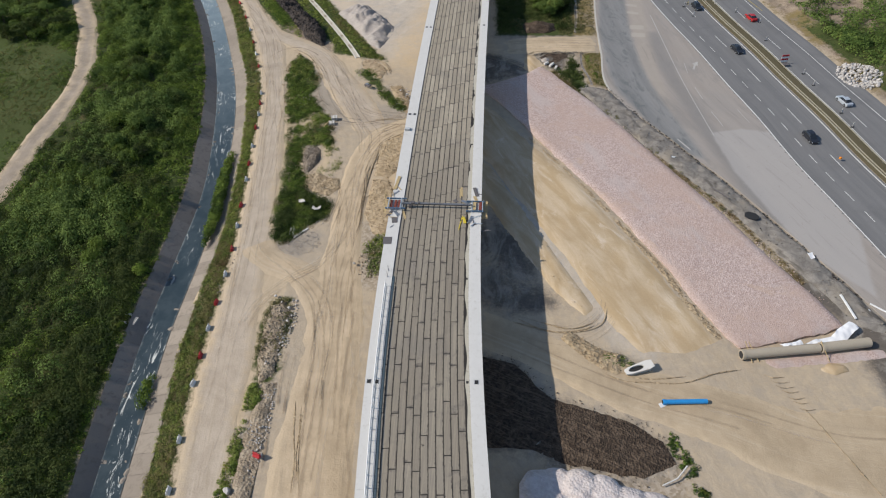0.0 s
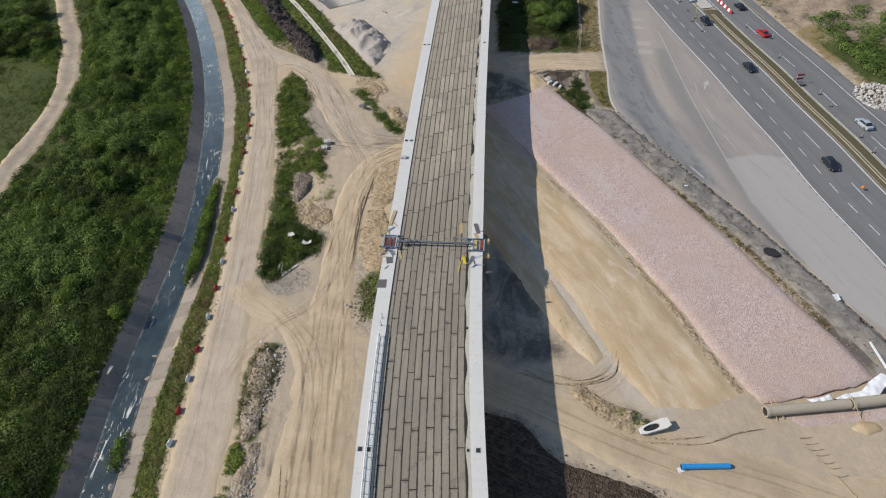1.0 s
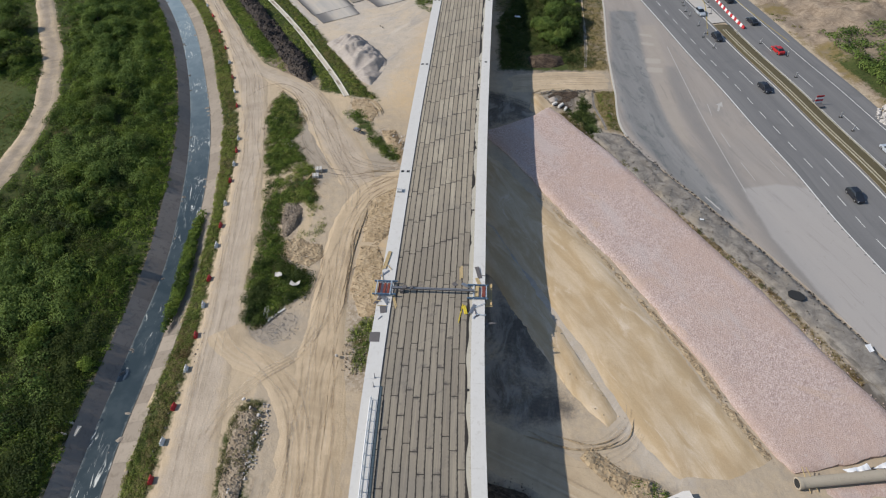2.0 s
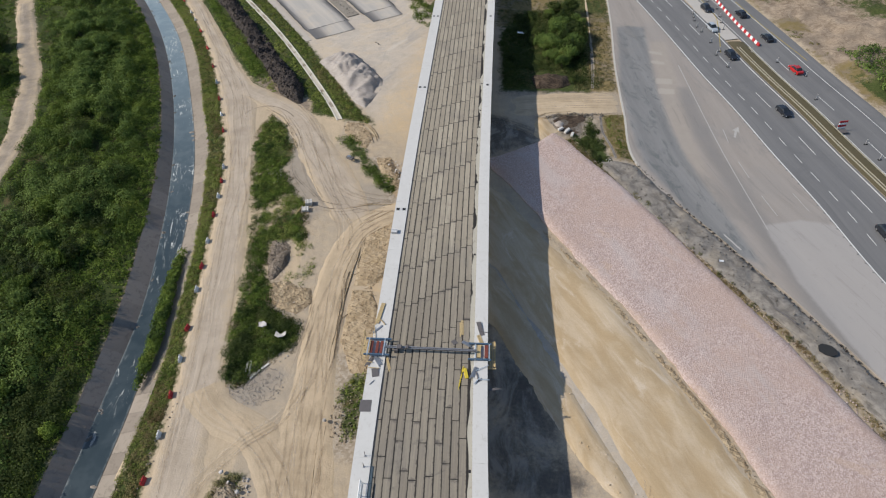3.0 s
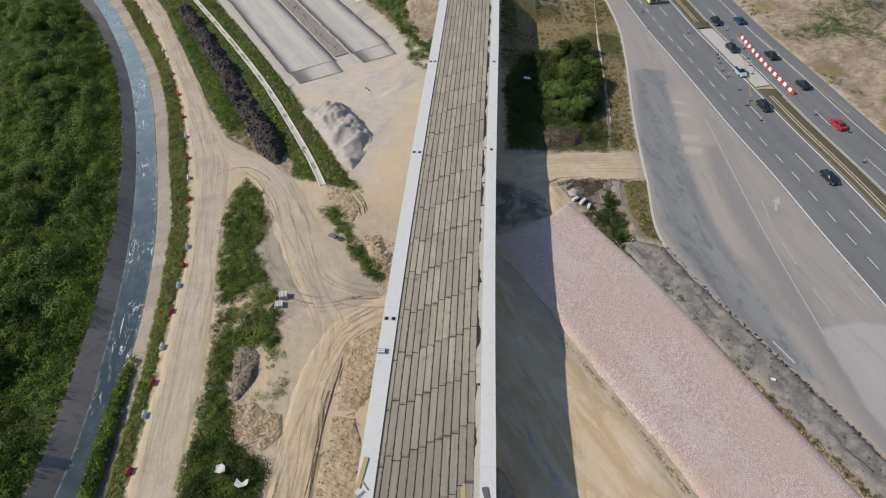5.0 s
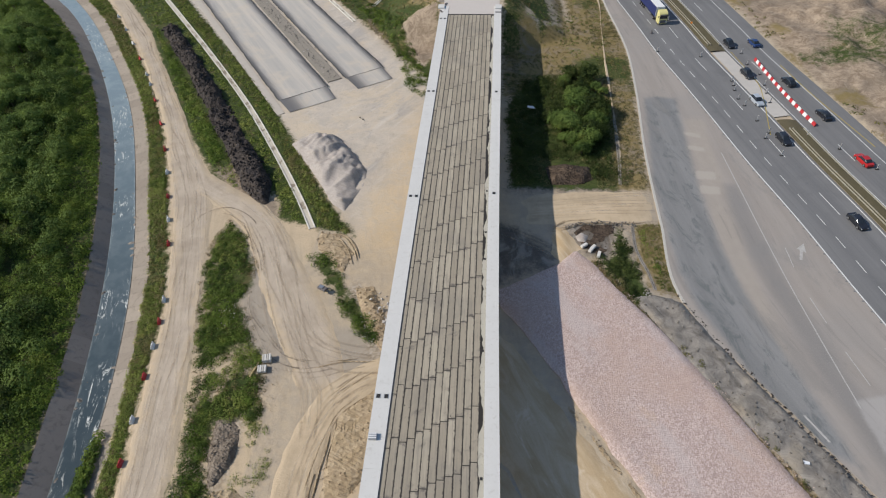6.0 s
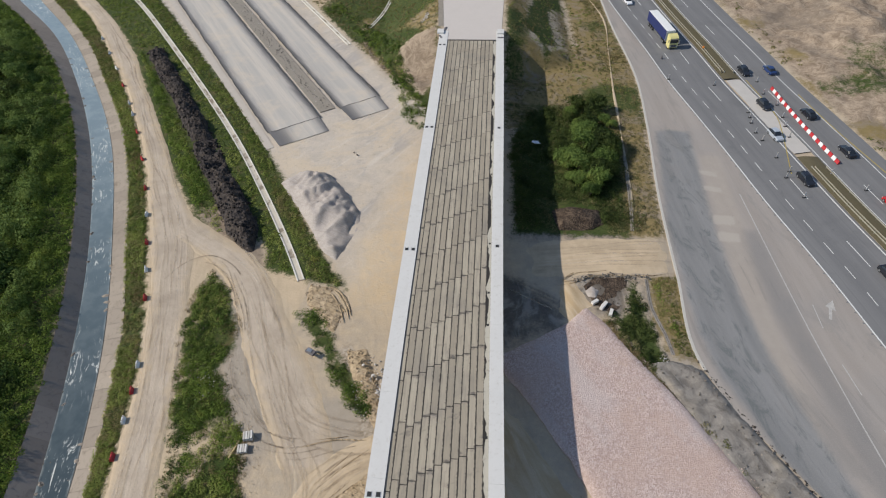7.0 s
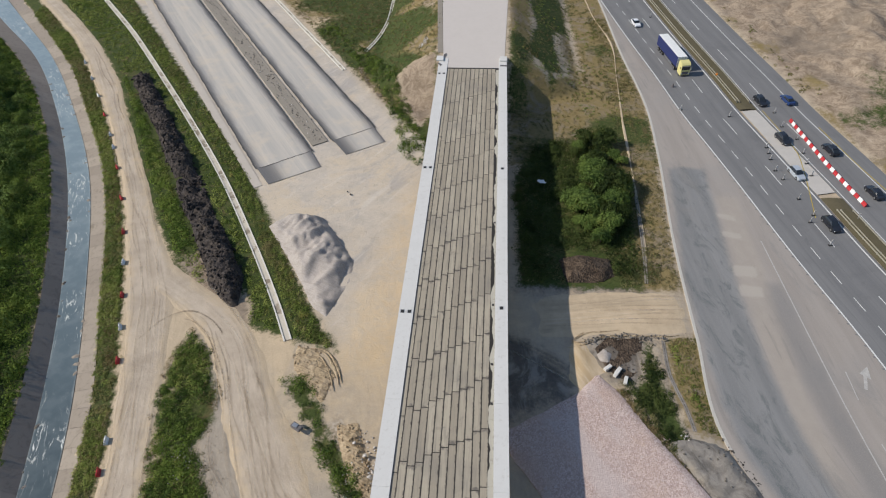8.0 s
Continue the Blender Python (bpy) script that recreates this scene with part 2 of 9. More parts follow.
def apron_material():
    """Old pinkish grey apron with blue-grey resurfaced bands, pale repairs, and tyre marks."""
    n = Nodes("worn apron")
    lay = along_road(n, 0.05)
    wob = n.sum(n.sum(n.sum(n.noise(0.3, 6, 0.75, warp=0.5), 0.5, "SUBTRACT"), 1.1, "MULTIPLY"), n.sum(n.sum(n.noise(2.0, 4, 0.7), 0.5, "SUBTRACT"), 0.6, "MULTIPLY"))

    def edge(name, soft, most):
        return n.span(n.sum(n.attr(name), wob), -soft, soft, 0, most)

    streak, thin = n.noise(0.35, 5, 0.6, at=lay), n.noise(1.3, 4, 0.65, at=lay, warp=0.4)
    c = n.mix(n.span(streak, 0.3, 0.7), (0.288, 0.256, 0.226), (0.338, 0.302, 0.268))
    c = n.mix(n.span(n.noise(0.06, 5, 0.6, warp=0.4), 0.45, 0.65, 0, 0.5), c, (0.29, 0.27, 0.25))
    c = n.mix(edge("beige", 0.8, 0.6), c, n.mix(n.noise(0.5, 5, 0.7, warp=0.6), (0.30, 0.26, 0.22), (0.42, 0.37, 0.31)))
    c = n.mix(edge("band", 0.9, 0.85), c, n.mix(n.span(streak, 0.3, 0.7), (0.150, 0.158, 0.162), (0.215, 0.220, 0.221)))
    stain = n.noise(0.5, 6, 0.72, at=n.stretch(1.0, 0.3, 1, turn=-14), warp=0.8)
    c = n.mix(n.sum(edge("band", 0.9, 1.0), n.span(stain, 0.5, 0.64, 0, 0.7), "MULTIPLY"), c, (0.105, 0.118, 0.118))
    c = n.mix(n.span(n.noise(0.16, 6, 0.7, at=n.stretch(1.0, 0.35, 1, turn=-14), warp=0.6), 0.52, 0.68, 0, 0.5), c, (0.215, 0.205, 0.192))
    c = n.mix(edge("second_band", 1.4, 0.6), c, (0.185, 0.18, 0.175))
    c = n.mix(edge("bare", 0.5, 0.7), c, (0.385, 0.365, 0.345))
    c = n.mix(edge("repair", 0.35, 0.75), c, (0.405, 0.365, 0.315))
    c = n.mix(n.sum(n.span(thin, 0.54, 0.66, 0, 0.32), n.span(n.noise(0.08, 3, 0.6), 0.42, 0.58), "MULTIPLY"), c, (0.17, 0.16, 0.15))
    c = n.mix(n.span(n.noise(0.8, 6, 0.75, warp=0.8), 0.58, 0.74, 0, 0.4), c, (0.21, 0.195, 0.175))
    c = n.mix(n.span(n.noise(6, 3, 0.8), 0.45, 0.8, 0, 0.3), c, (0.45, 0.41, 0.37))
    return n.done(c, 0.85, n.noise(14, 3, 0.7), 0.2, 0.02)


def base_course_material(name="new pale base course", end=False):
    """Pale base course with dark bitumen spray along its edges and dusty wheel streaks."""
    n = Nodes(name)
    lay = along_road(n)
    wob = n.sum(n.sum(n.noise(0.5, 5, 0.65, at=along_road(n, 0.16), warp=0.6), 0.5, "SUBTRACT"), 3.4, "MULTIPLY")
    streak, thin = n.noise(0.4, 5, 0.6, at=lay), n.noise(1.5, 4, 0.6, at=lay)
    c = n.mix(n.span(streak, 0.32, 0.68), (0.40, 0.378, 0.345), (0.545, 0.495, 0.425))
    c = n.mix(n.span(thin, 0.5, 0.7, 0, 0.45), c, (0.34, 0.325, 0.305))
    c = n.mix(n.span(n.noise(0.13, 5, 0.65), 0.48, 0.66, 0, 0.6), c, (0.56, 0.485, 0.385))
    c = n.mix(n.span(n.sum(n.attr("inset"), wob), -0.4, 3.4, 0.75, 0), c, (0.235, 0.228, 0.226))
    c = n.mix(n.span(n.sum(n.attr("inset"), n.sum(wob, 0.45, "MULTIPLY")), -0.1, 1.5, 0.9, 0), c, (0.095, 0.092, 0.093))
    if end:
        side = n.sum(n.sum(n.attr("across"), n.sum(n.attr("across"), -1.0, "MULTIPLY"), "MAXIMUM"), n.sum(wob, 0.8, "MULTIPLY"))
        c = n.mix(n.span(n.sum(n.attr("across"), n.sum(wob, 0.8, "MULTIPLY")), 0.2, 4.6, 0, 0.85), c, (0.11, 0.108, 0.110))
        c = n.mix(n.span(side, 4.0, 6.4, 0, 0.6), c, (0.17, 0.166, 0.164))
    c = n.mix(n.span(n.noise(5, 4, 0.8), 0.5, 0.8, 0, 0.3), c, (0.30, 0.285, 0.26))
    return n.done(c, 0.9, n.noise(6, 4, 0.7), 0.3, 0.03)


def silted_material():
    """Pale drain floor with brown silty patches."""
    n = Nodes("silted drain floor")
    c = n.mix(n.noise(0.8, 5, 0.65), (0.46, 0.41, 0.33), (0.60, 0.55, 0.46))
    c = n.mix(n.span(n.noise(0.30, 5, 0.65, warp=0.4), 0.50, 0.60, 0, 0.85), c, (0.20, 0.155, 0.11))
    c = n.mix(n.span(n.noise(0.9, 4, 0.7), 0.60, 0.68, 0, 0.8), c, (0.085, 0.070, 0.052))
    return n.done(c, 0.9, n.noise(5, 4, 0.7), 0.4, 0.04)


def plain(name, colour, rough=0.6, metal=0.0, vary=0.25, scale=2.0, spec=0.3):
    n = Nodes(name)
    c = n.mix(n.span(n.noise(scale, 5, 0.7), 0.35, 0.75, 0, vary), colour, tuple(v * 0.45 for v in colour))
    return n.done(c, rough, n.noise(scale * 6, 3, 0.6), 0.15, 0.01, metal, spec)


def foliage_material(name, dark, mid, light):
    n = Nodes(name)
    dark, mid, light = ((r * 0.93, g * 1.03, b * 1.12) for r, g, b in (dark, mid, light))
    r = n.sum(n.sum(n.island(), 0.32, "MULTIPLY"), n.sum(n.span(n.noise(0.42, 5, 0.7, warp=0.6), 0.38, 0.62), 0.68, "MULTIPLY"))
    c = n.mix(n.span(r, 0.05, 0.5), dark, mid)
    c = n.mix(n.span(r, 0.5, 0.9, 0, 0.95), c, light)
    c = n.mix(n.span(n.noise(0.09, 4, 0.6), 0.42, 0.62, 0, 0.7), c, light)
    c = n.mix(n.span(n.noise(0.14, 4, 0.65), 0.55, 0.72, 0, 0.6), c, dark)
    dry = (light[0] * 1.25, light[1] * 0.92, light[2] * 0.9)
    c = n.mix(n.span(n.noise(0.3, 5, 0.7, warp=0.8), 0.56, 0.7, 0, 0.55), c, dry)
    n.done(c, 0.75, spec=0.15)
    thin, both = n.node("ShaderNodeBsdfTranslucent"), n.node("ShaderNodeMixShader")
    n.put(thin.inputs["Color"], n.mix(0.5, c, (0.14, 0.19, 0.03)))
    both.inputs[0].default_value = 0.28
    out = next(k for k in n.t.nodes if k.type == "OUTPUT_MATERIAL")
    n.t.links.new(n.b.outputs[0], both.inputs[1])
    n.t.links.new(thin.outputs[0], both.inputs[2])
    n.t.links.new(both.outputs[0], out.inputs["Surface"])
    return n.m


def water_material():
    n = Nodes("stream water")
    lay = n.node("ShaderNodeCombineXYZ")
    n.put(lay.inputs[0], n.attr("across")), n.put(lay.inputs[1], n.sum(n.attr("along"), 0.2, "MULTIPLY"))
    foam = n.noise(0.95, 6, 0.72, at=lay.outputs[0], warp=2.0)
    where = n.noise(0.045, 4, 0.6)
    rim = n.span(n.sum(n.attr("inset"), n.sum(n.noise(0.5, 5, 0.7), 1.2, "MULTIPLY")), 0.5, 0.95, 0.22, 0)
    white = n.sum(n.sum(n.span(foam, 0.57, 0.615, 0, 1.0), n.span(where, 0.435, 0.54), "MULTIPLY"), rim, "MAXIMUM")
    deep = n.mix(n.span(n.noise(0.35, 4, 0.6), 0.4, 0.65), (0.030, 0.046, 0.052), (0.048, 0.066, 0.072))
    # paler far water: the sky's reflection is put into the base colour
    sky_tint = n.mix(n.span(n.noise(0.35, 4, 0.6), 0.4, 0.65), (0.195, 0.25, 0.268), (0.25, 0.305, 0.318))
    c = n.mix(white, n.mix(n.span(n.attr("along"), 95, 230), deep, sky_tint), (0.62, 0.63, 0.58))
    return n.done(c, n.span(white, 0.0, 0.6, 0.28, 0.6), n.noise(2.2, 4, 0.6), 0.05, 0.02, spec=0.5)


def membrane_material(name, joined=False):
    """Sanded bitumen sheet: streaked, with tar bled raggedly over its edges and dark stains."""
    n = Nodes(name)
    tone = n.island() if joined else n.random()
    c = n.mix(tone, (0.315, 0.272, 0.205), (0.42, 0.368, 0.28))
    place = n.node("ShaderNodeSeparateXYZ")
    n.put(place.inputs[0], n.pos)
    # sheets toned darker and browner below y 112, in thin streaks
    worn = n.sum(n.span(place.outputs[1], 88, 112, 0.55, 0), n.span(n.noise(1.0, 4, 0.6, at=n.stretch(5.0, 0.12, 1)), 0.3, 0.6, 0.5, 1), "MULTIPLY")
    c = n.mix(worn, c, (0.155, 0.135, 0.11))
    c = n.mix(n.span(n.noise(1.0, 5, 0.65, at=n.stretch(3.0, 0.22, 1)), 0.42, 0.72, 0, 0.55), c, (0.205, 0.182, 0.152))
    c = n.mix(n.span(n.noise(0.12, 4, 0.6), 0.5, 0.72, 0, 0.35), c, (0.19, 0.175, 0.155))
    c = n.mix(n.span(n.noise(5, 3, 0.8), 0.5, 0.85, 0, 0.35), c, (0.43, 0.39, 0.32))
    if joined:
        side, end = n.attr("side"), n.attr("end")
    else:
        axis = n.node("ShaderNodeSeparateXYZ")
        n.put(axis.inputs[0], n.local())
        side, end = axis.outputs[0], n.sum(axis.outputs[1], 0.0, "ADD")
        end = n.sum(end, n.sum(end, -1.0, "MULTIPLY"), "MAXIMUM")
    bleed = n.sum(side, n.sum(n.sum(n.noise(2.4, 5, 0.8), 0.5, "SUBTRACT"), 0.85, "MULTIPLY"))
    c = n.mix(n.span(bleed, 0.36, 0.45, 0, 0.9), c, (0.075, 0.066, 0.058))
    left = n.sum(n.sum(side, -1.0, "MULTIPLY"), n.sum(n.sum(n.noise(3.1, 4, 0.8), 0.5, "SUBTRACT"), 0.5, "MULTIPLY"))
    c = n.mix(n.span(left, 0.38, 0.46, 0, 0.8), c, (0.085, 0.076, 0.066))
    spill = n.noise(0.33, 5, 0.7, at=n.stretch(0.7, 1.5, 1, turn=-30), warp=0.3)
    c = n.mix(n.span(spill, 0.57, 0.72, 0, 0.5), c, (0.105, 0.096, 0.092))
    tar = n.sum(end, n.sum(n.sum(n.noise(0.8, 5, 0.75), 0.5, "SUBTRACT"), 3.2, "MULTIPLY"))
    c = n.mix(n.span(tar, 3.45, 3.95, 0, 0.75), c, (0.10, 0.09, 0.084))
    spots = n.noise(0.9, 2, 0.5)
    c = n.mix(n.span(spots, 0.73, 0.78, 0, 0.8), c, (0.05, 0.046, 0.044))
    return n.done(c, 0.85, n.noise(8, 4, 0.7), 0.3, 0.025)


M = {
    "ground": ground_material(), "track": track_material(), "track_tan": track_material("sandy haul road", (0.545, 0.43, 0.295), (0.43, 0.335, 0.225), 1.3), "track_grey": track_material("grey farm track", (0.36, 0.30, 0.24), (0.26, 0.215, 0.165), 1.3), "track_flat": track_material("rolled sandy ground", (0.46, 0.365, 0.25), (0.40, 0.312, 0.208), 0.5), "stone": stone_bed_material(), "sand": sand_material(),
    "kerb": concrete_material("pale kerb concrete", (0.55, 0.54, 0.51), (0.62, 0.61, 0.58), 0.6, (0.40, 0.37, 0.32)),
    "concrete": concrete_material("concrete", (0.42, 0.40, 0.36), (0.52, 0.49, 0.44)),
    "lining": panel_material("dark wet lining", (0.215, 0.182, 0.152), (0.27, 0.232, 0.196), (0.15, 0.125, 0.104)),
    "ledge": panel_material("pale channel ledge", (0.245, 0.208, 0.168), (0.33, 0.283, 0.228), (0.165, 0.135, 0.10)),
    "apron": apron_material(),
    "asphalt": asphalt_material("motorway asphalt", (0.150, 0.149, 0.149), (0.192, 0.190, 0.187)),
    "slab": concrete_material("pale dusty concrete", (0.42, 0.395, 0.36), (0.52, 0.49, 0.445), 0.5, (0.36, 0.335, 0.30)), "base": base_course_material(), "base_end": base_course_material("sprayed end strip", True),
    "black": plain("black seam and shaded hollow", (0.03, 0.03, 0.03), 0.7), "white": plain("white paint", (0.75, 0.75, 0.73), 0.6),
    "red": plain("red plastic", (0.46, 0.035, 0.04), 0.45), "line": plain("worn line paint", (0.66, 0.66, 0.63), 0.7, vary=0.4, scale=3),
    "dirtline": plain("yellow line paint", (0.42, 0.32, 0.09), 0.7, vary=0.5, scale=3),
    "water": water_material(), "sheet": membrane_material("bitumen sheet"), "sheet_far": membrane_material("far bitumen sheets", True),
    "seam": plain("bitumen seam", (0.034, 0.030, 0.026), 0.7, vary=0.5, scale=3),
    "leaf": foliage_material("scrub leaves", (0.024, 0.040, 0.011), (0.068, 0.106, 0.019), (0.172, 0.218, 0.034)),
    "leaf_slope": foliage_material("slope weeds", (0.085, 0.095, 0.03), (0.14, 0.13, 0.05), (0.23, 0.18, 0.08)),
    # scrub leaf with shade put into its colour, also for dark thickets
    "leaf_darkened": foliage_material("darkened scrub leaves", (0.015, 0.025, 0.008), (0.038, 0.056, 0.013), (0.085, 0.102, 0.025)),
    "leaf_isle": foliage_material("island weeds", (0.080, 0.115, 0.021), (0.180, 0.220, 0.040), (0.31, 0.31, 0.075)),
    "leaf_dark": foliage_material("thicket leaves", (0.042, 0.070, 0.018), (0.105, 0.150, 0.032), (0.19, 0.24, 0.054)),
    "leaf_tree": foliage_material("tree leaves", (0.055, 0.088, 0.022), (0.125, 0.178, 0.040), (0.23, 0.285, 0.064)),
    "leaf_dry": foliage_material("dry weeds", (0.14, 0.080, 0.035), (0.215, 0.135, 0.06), (0.28, 0.21, 0.10)),
    "bark": plain("bark", (0.12, 0.09, 0.065), 0.9, vary=0.5, scale=6),
    "steel": plain("galvanised steel", (0.45, 0.46, 0.47), 0.4, 0.8), "blue": plain("blue painted steel", (0.075, 0.13, 0.20), 0.5, vary=0.5),
    "timber": plain("raw timber", (0.50, 0.38, 0.20), 0.8, vary=0.4, scale=5), "yellow": plain("yellow paint", (0.62, 0.48, 0.05), 0.5),
    "darkgrey": plain("dark grey panel", (0.13, 0.12, 0.12), 0.7), "rubber": plain("tyre rubber", (0.025, 0.025, 0.025), 0.85),
    "rust": plain("red oxide formwork", (0.20, 0.055, 0.04), 0.7, vary=0.6, scale=4),
}

M.update({
    "shoulder": concrete_material("dusty shoulder", (0.43, 0.385, 0.33), (0.52, 0.465, 0.395), 0.6, (0.36, 0.31, 0.25)),
    "sealed": plain("dark sealed and shaded edge", (0.085, 0.082, 0.08), 0.8, vary=0.6, scale=0.6), "median": concrete_material("rubble strip", (0.22, 0.195, 0.16), (0.31, 0.275, 0.225), 0.8, (0.12, 0.105, 0.09)),
    "drainfloor": silted_material(),
    "drainwall": concrete_material("weathered drain concrete", (0.58, 0.55, 0.48), (0.70, 0.67, 0.60), 0.6, (0.30, 0.26, 0.20)),
    "verge": concrete_material("dry median grass", (0.13, 0.105, 0.064), (0.088, 0.078, 0.04), 0.7, (0.05, 0.06, 0.018)), "rail": plain("weathered rail", (0.42, 0.39, 0.31), 0.5, 0.4),
    "postpaint": plain("pale post", (0.6, 0.56, 0.52), 0.6), "gutter": concrete_material("dusty gutter", (0.40, 0.37, 0.31), (0.50, 0.47, 0.38), 0.8, (0.16, 0.14, 0.12)),
    "faint": plain("worn away paint", (0.46, 0.44, 0.41), 0.8, vary=0.5, scale=2), "blue_grey": plain("dark blue grey strip", (0.07, 0.10, 0.12), 0.6), "approach": concrete_material("pale approach base", (0.50, 0.455, 0.41), (0.56, 0.51, 0.465), 0.3, (0.40, 0.36, 0.32)),
})


def bank_material():
    """Grey compacted dirt with dark scrapes along it, tan drifts and pebbles."""
    n = Nodes("grey compacted dirt")
    scrape = n.noise(0.55, 6, 0.7, at=n.stretch(1.0, 0.16, 1, turn=-30), warp=0.5)
    mid, fine, big = n.noise(0.5, 6, 0.7, warp=0.7), n.noise(5.0, 4, 0.8), n.noise(0.11, 4, 0.6)
    c = n.mix(n.span(mid, 0.34, 0.68), (0.165, 0.150, 0.132), (0.285, 0.262, 0.232))
    c = n.mix(n.span(big, 0.52, 0.66, 0, 0.6), c, (0.32, 0.272, 0.205))
    c = n.mix(n.span(scrape, 0.54, 0.68, 0, 0.75), c, (0.088, 0.079, 0.070))
    c = n.mix(n.span(fine, 0.52, 0.78, 0, 0.5), c, (0.36, 0.33, 0.29))
    c = n.mix(n.span(n.noise(2.2, 5, 0.8), 0.58, 0.7, 0, 0.6), c, (0.10, 0.088, 0.074))
    return n.done(c, 0.95, n.sum(n.sum(mid, scrape), n.sum(fine, 0.4, "MULTIPLY")), 0.6, 0.2, spec=0.15)


def wheel_material(name, a, b, most=0.25):
    """Pressed or damp soil in a wheel track, fading out at its edges."""
    n = Nodes(name)
    lay = along_road(n, 0.25)
    c = n.mix(n.noise(1.2, 5, 0.7), a, b)
    worn = n.span(n.noise(0.35, 4, 0.65, at=lay), 0.34, 0.56)
    rim = n.span(n.sum(n.attr("inset"), n.sum(n.sum(n.noise(2.6, 4, 0.7), 0.5, "SUBTRACT"), 0.45, "MULTIPLY")), 0.0, 0.26)
    n.put(n.b.inputs["Alpha"], n.sum(n.sum(worn, rim, "MULTIPLY"), most, "MULTIPLY"))
    return n.done(c, 0.95, n.noise(2.0, 5, 0.7), 0.4, 0.1, spec=0.15)


def lumpy(name, a, b, c, scale=2.5, strength=0.9):
    """Broken earth or stone: cells of differing tone."""
    n = Nodes(name)
    col = n.mix(n.span(n.cells(scale), 0.1, 0.9), a, b)
    col = n.mix(n.span(n.noise(0.6, 6, 0.7, warp=0.5), 0.5, 0.72, 0, 0.8), col, c)
    ribs = n.noise(0.9, 3, 0.55, at=n.stretch(0.22, 1.6, 1, turn=25), warp=2.0)
    col = n.mix(n.span(ribs, 0.5, 0.62, 0, 0.55), col, c)
    return n.done(col, 0.95, n.sum(n.sum(n.cells(scale, "Distance"), ribs), n.noise(1.6, 6, 0.7)), strength, 0.25, spec=0.15)


M["bank"] = bank_material()
M["footpath"] = track_material("brown footpath", (0.27, 0.22, 0.165), (0.20, 0.16, 0.115))
M["wheel_wet"] = wheel_material("wet wheel rut", (0.16, 0.125, 0.09), (0.22, 0.17, 0.12), 0.6)
M["wheel"], M["wheel_pale"] = wheel_material("damp wheel track", (0.27, 0.21, 0.145), (0.35, 0.275, 0.19)), wheel_material("dusty wheel track", (0.62, 0.545, 0.435), (0.56, 0.475, 0.36))
M.update({
    "chalk": lumpy("chalky stone", (0.56, 0.50, 0.48), (0.64, 0.585, 0.56), (0.48, 0.42, 0.39), 3.0, 0.5),
    "spoil": lumpy("dark spoil", (0.020, 0.018, 0.018), (0.072, 0.062, 0.058), (0.105, 0.085, 0.068), 2.0),
    "dark_soil": lumpy("dark topsoil", (0.042, 0.031, 0.024), (0.090, 0.066, 0.048), (0.165, 0.122, 0.088), 3.4, 0.9),
    "rubble": lumpy("rubble earth", (0.29, 0.235, 0.17), (0.38, 0.315, 0.235), (0.22, 0.17, 0.115), 2.2),
    "brown_rubble": lumpy("brown rubble", (0.185, 0.15, 0.115), (0.275, 0.228, 0.178), (0.13, 0.102, 0.078), 2.4),
    "rut": lumpy("churned damp soil", (0.33, 0.25, 0.155), (0.45, 0.355, 0.235), (0.27, 0.20, 0.125), 1.6, 0.9),
    "soil_lumps": lumpy("rutted sandy earth", (0.38, 0.29, 0.18), (0.46, 0.36, 0.24), (0.27, 0.20, 0.125), 1.2, 0.7),
    "grey_bank": lumpy("grey bank", (0.15, 0.135, 0.115), (0.27, 0.245, 0.215), (0.10, 0.088, 0.072), 2.2),
    "grey_gravel": lumpy("grey gravel", (0.38, 0.338, 0.302), (0.45, 0.402, 0.36), (0.33, 0.29, 0.252), 6.0, 0.3),
    "pale_rock": lumpy("pale rock", (0.46, 0.43, 0.40), (0.60, 0.57, 0.54), (0.38, 0.35, 0.31), 1.5, 0.4),
    "leaf_light": foliage_material("bright weeds", (0.050, 0.086, 0.014), (0.108, 0.162, 0.024), (0.21, 0.262, 0.040)),
    "leaf_straw": foliage_material("straw grass", (0.13, 0.11, 0.035), (0.19, 0.155, 0.06), (0.25, 0.20, 0.09)),
    "leaf_berm": foliage_material("bank weeds", (0.100, 0.110, 0.028), (0.175, 0.168, 0.048), (0.28, 0.215, 0.085)),
})
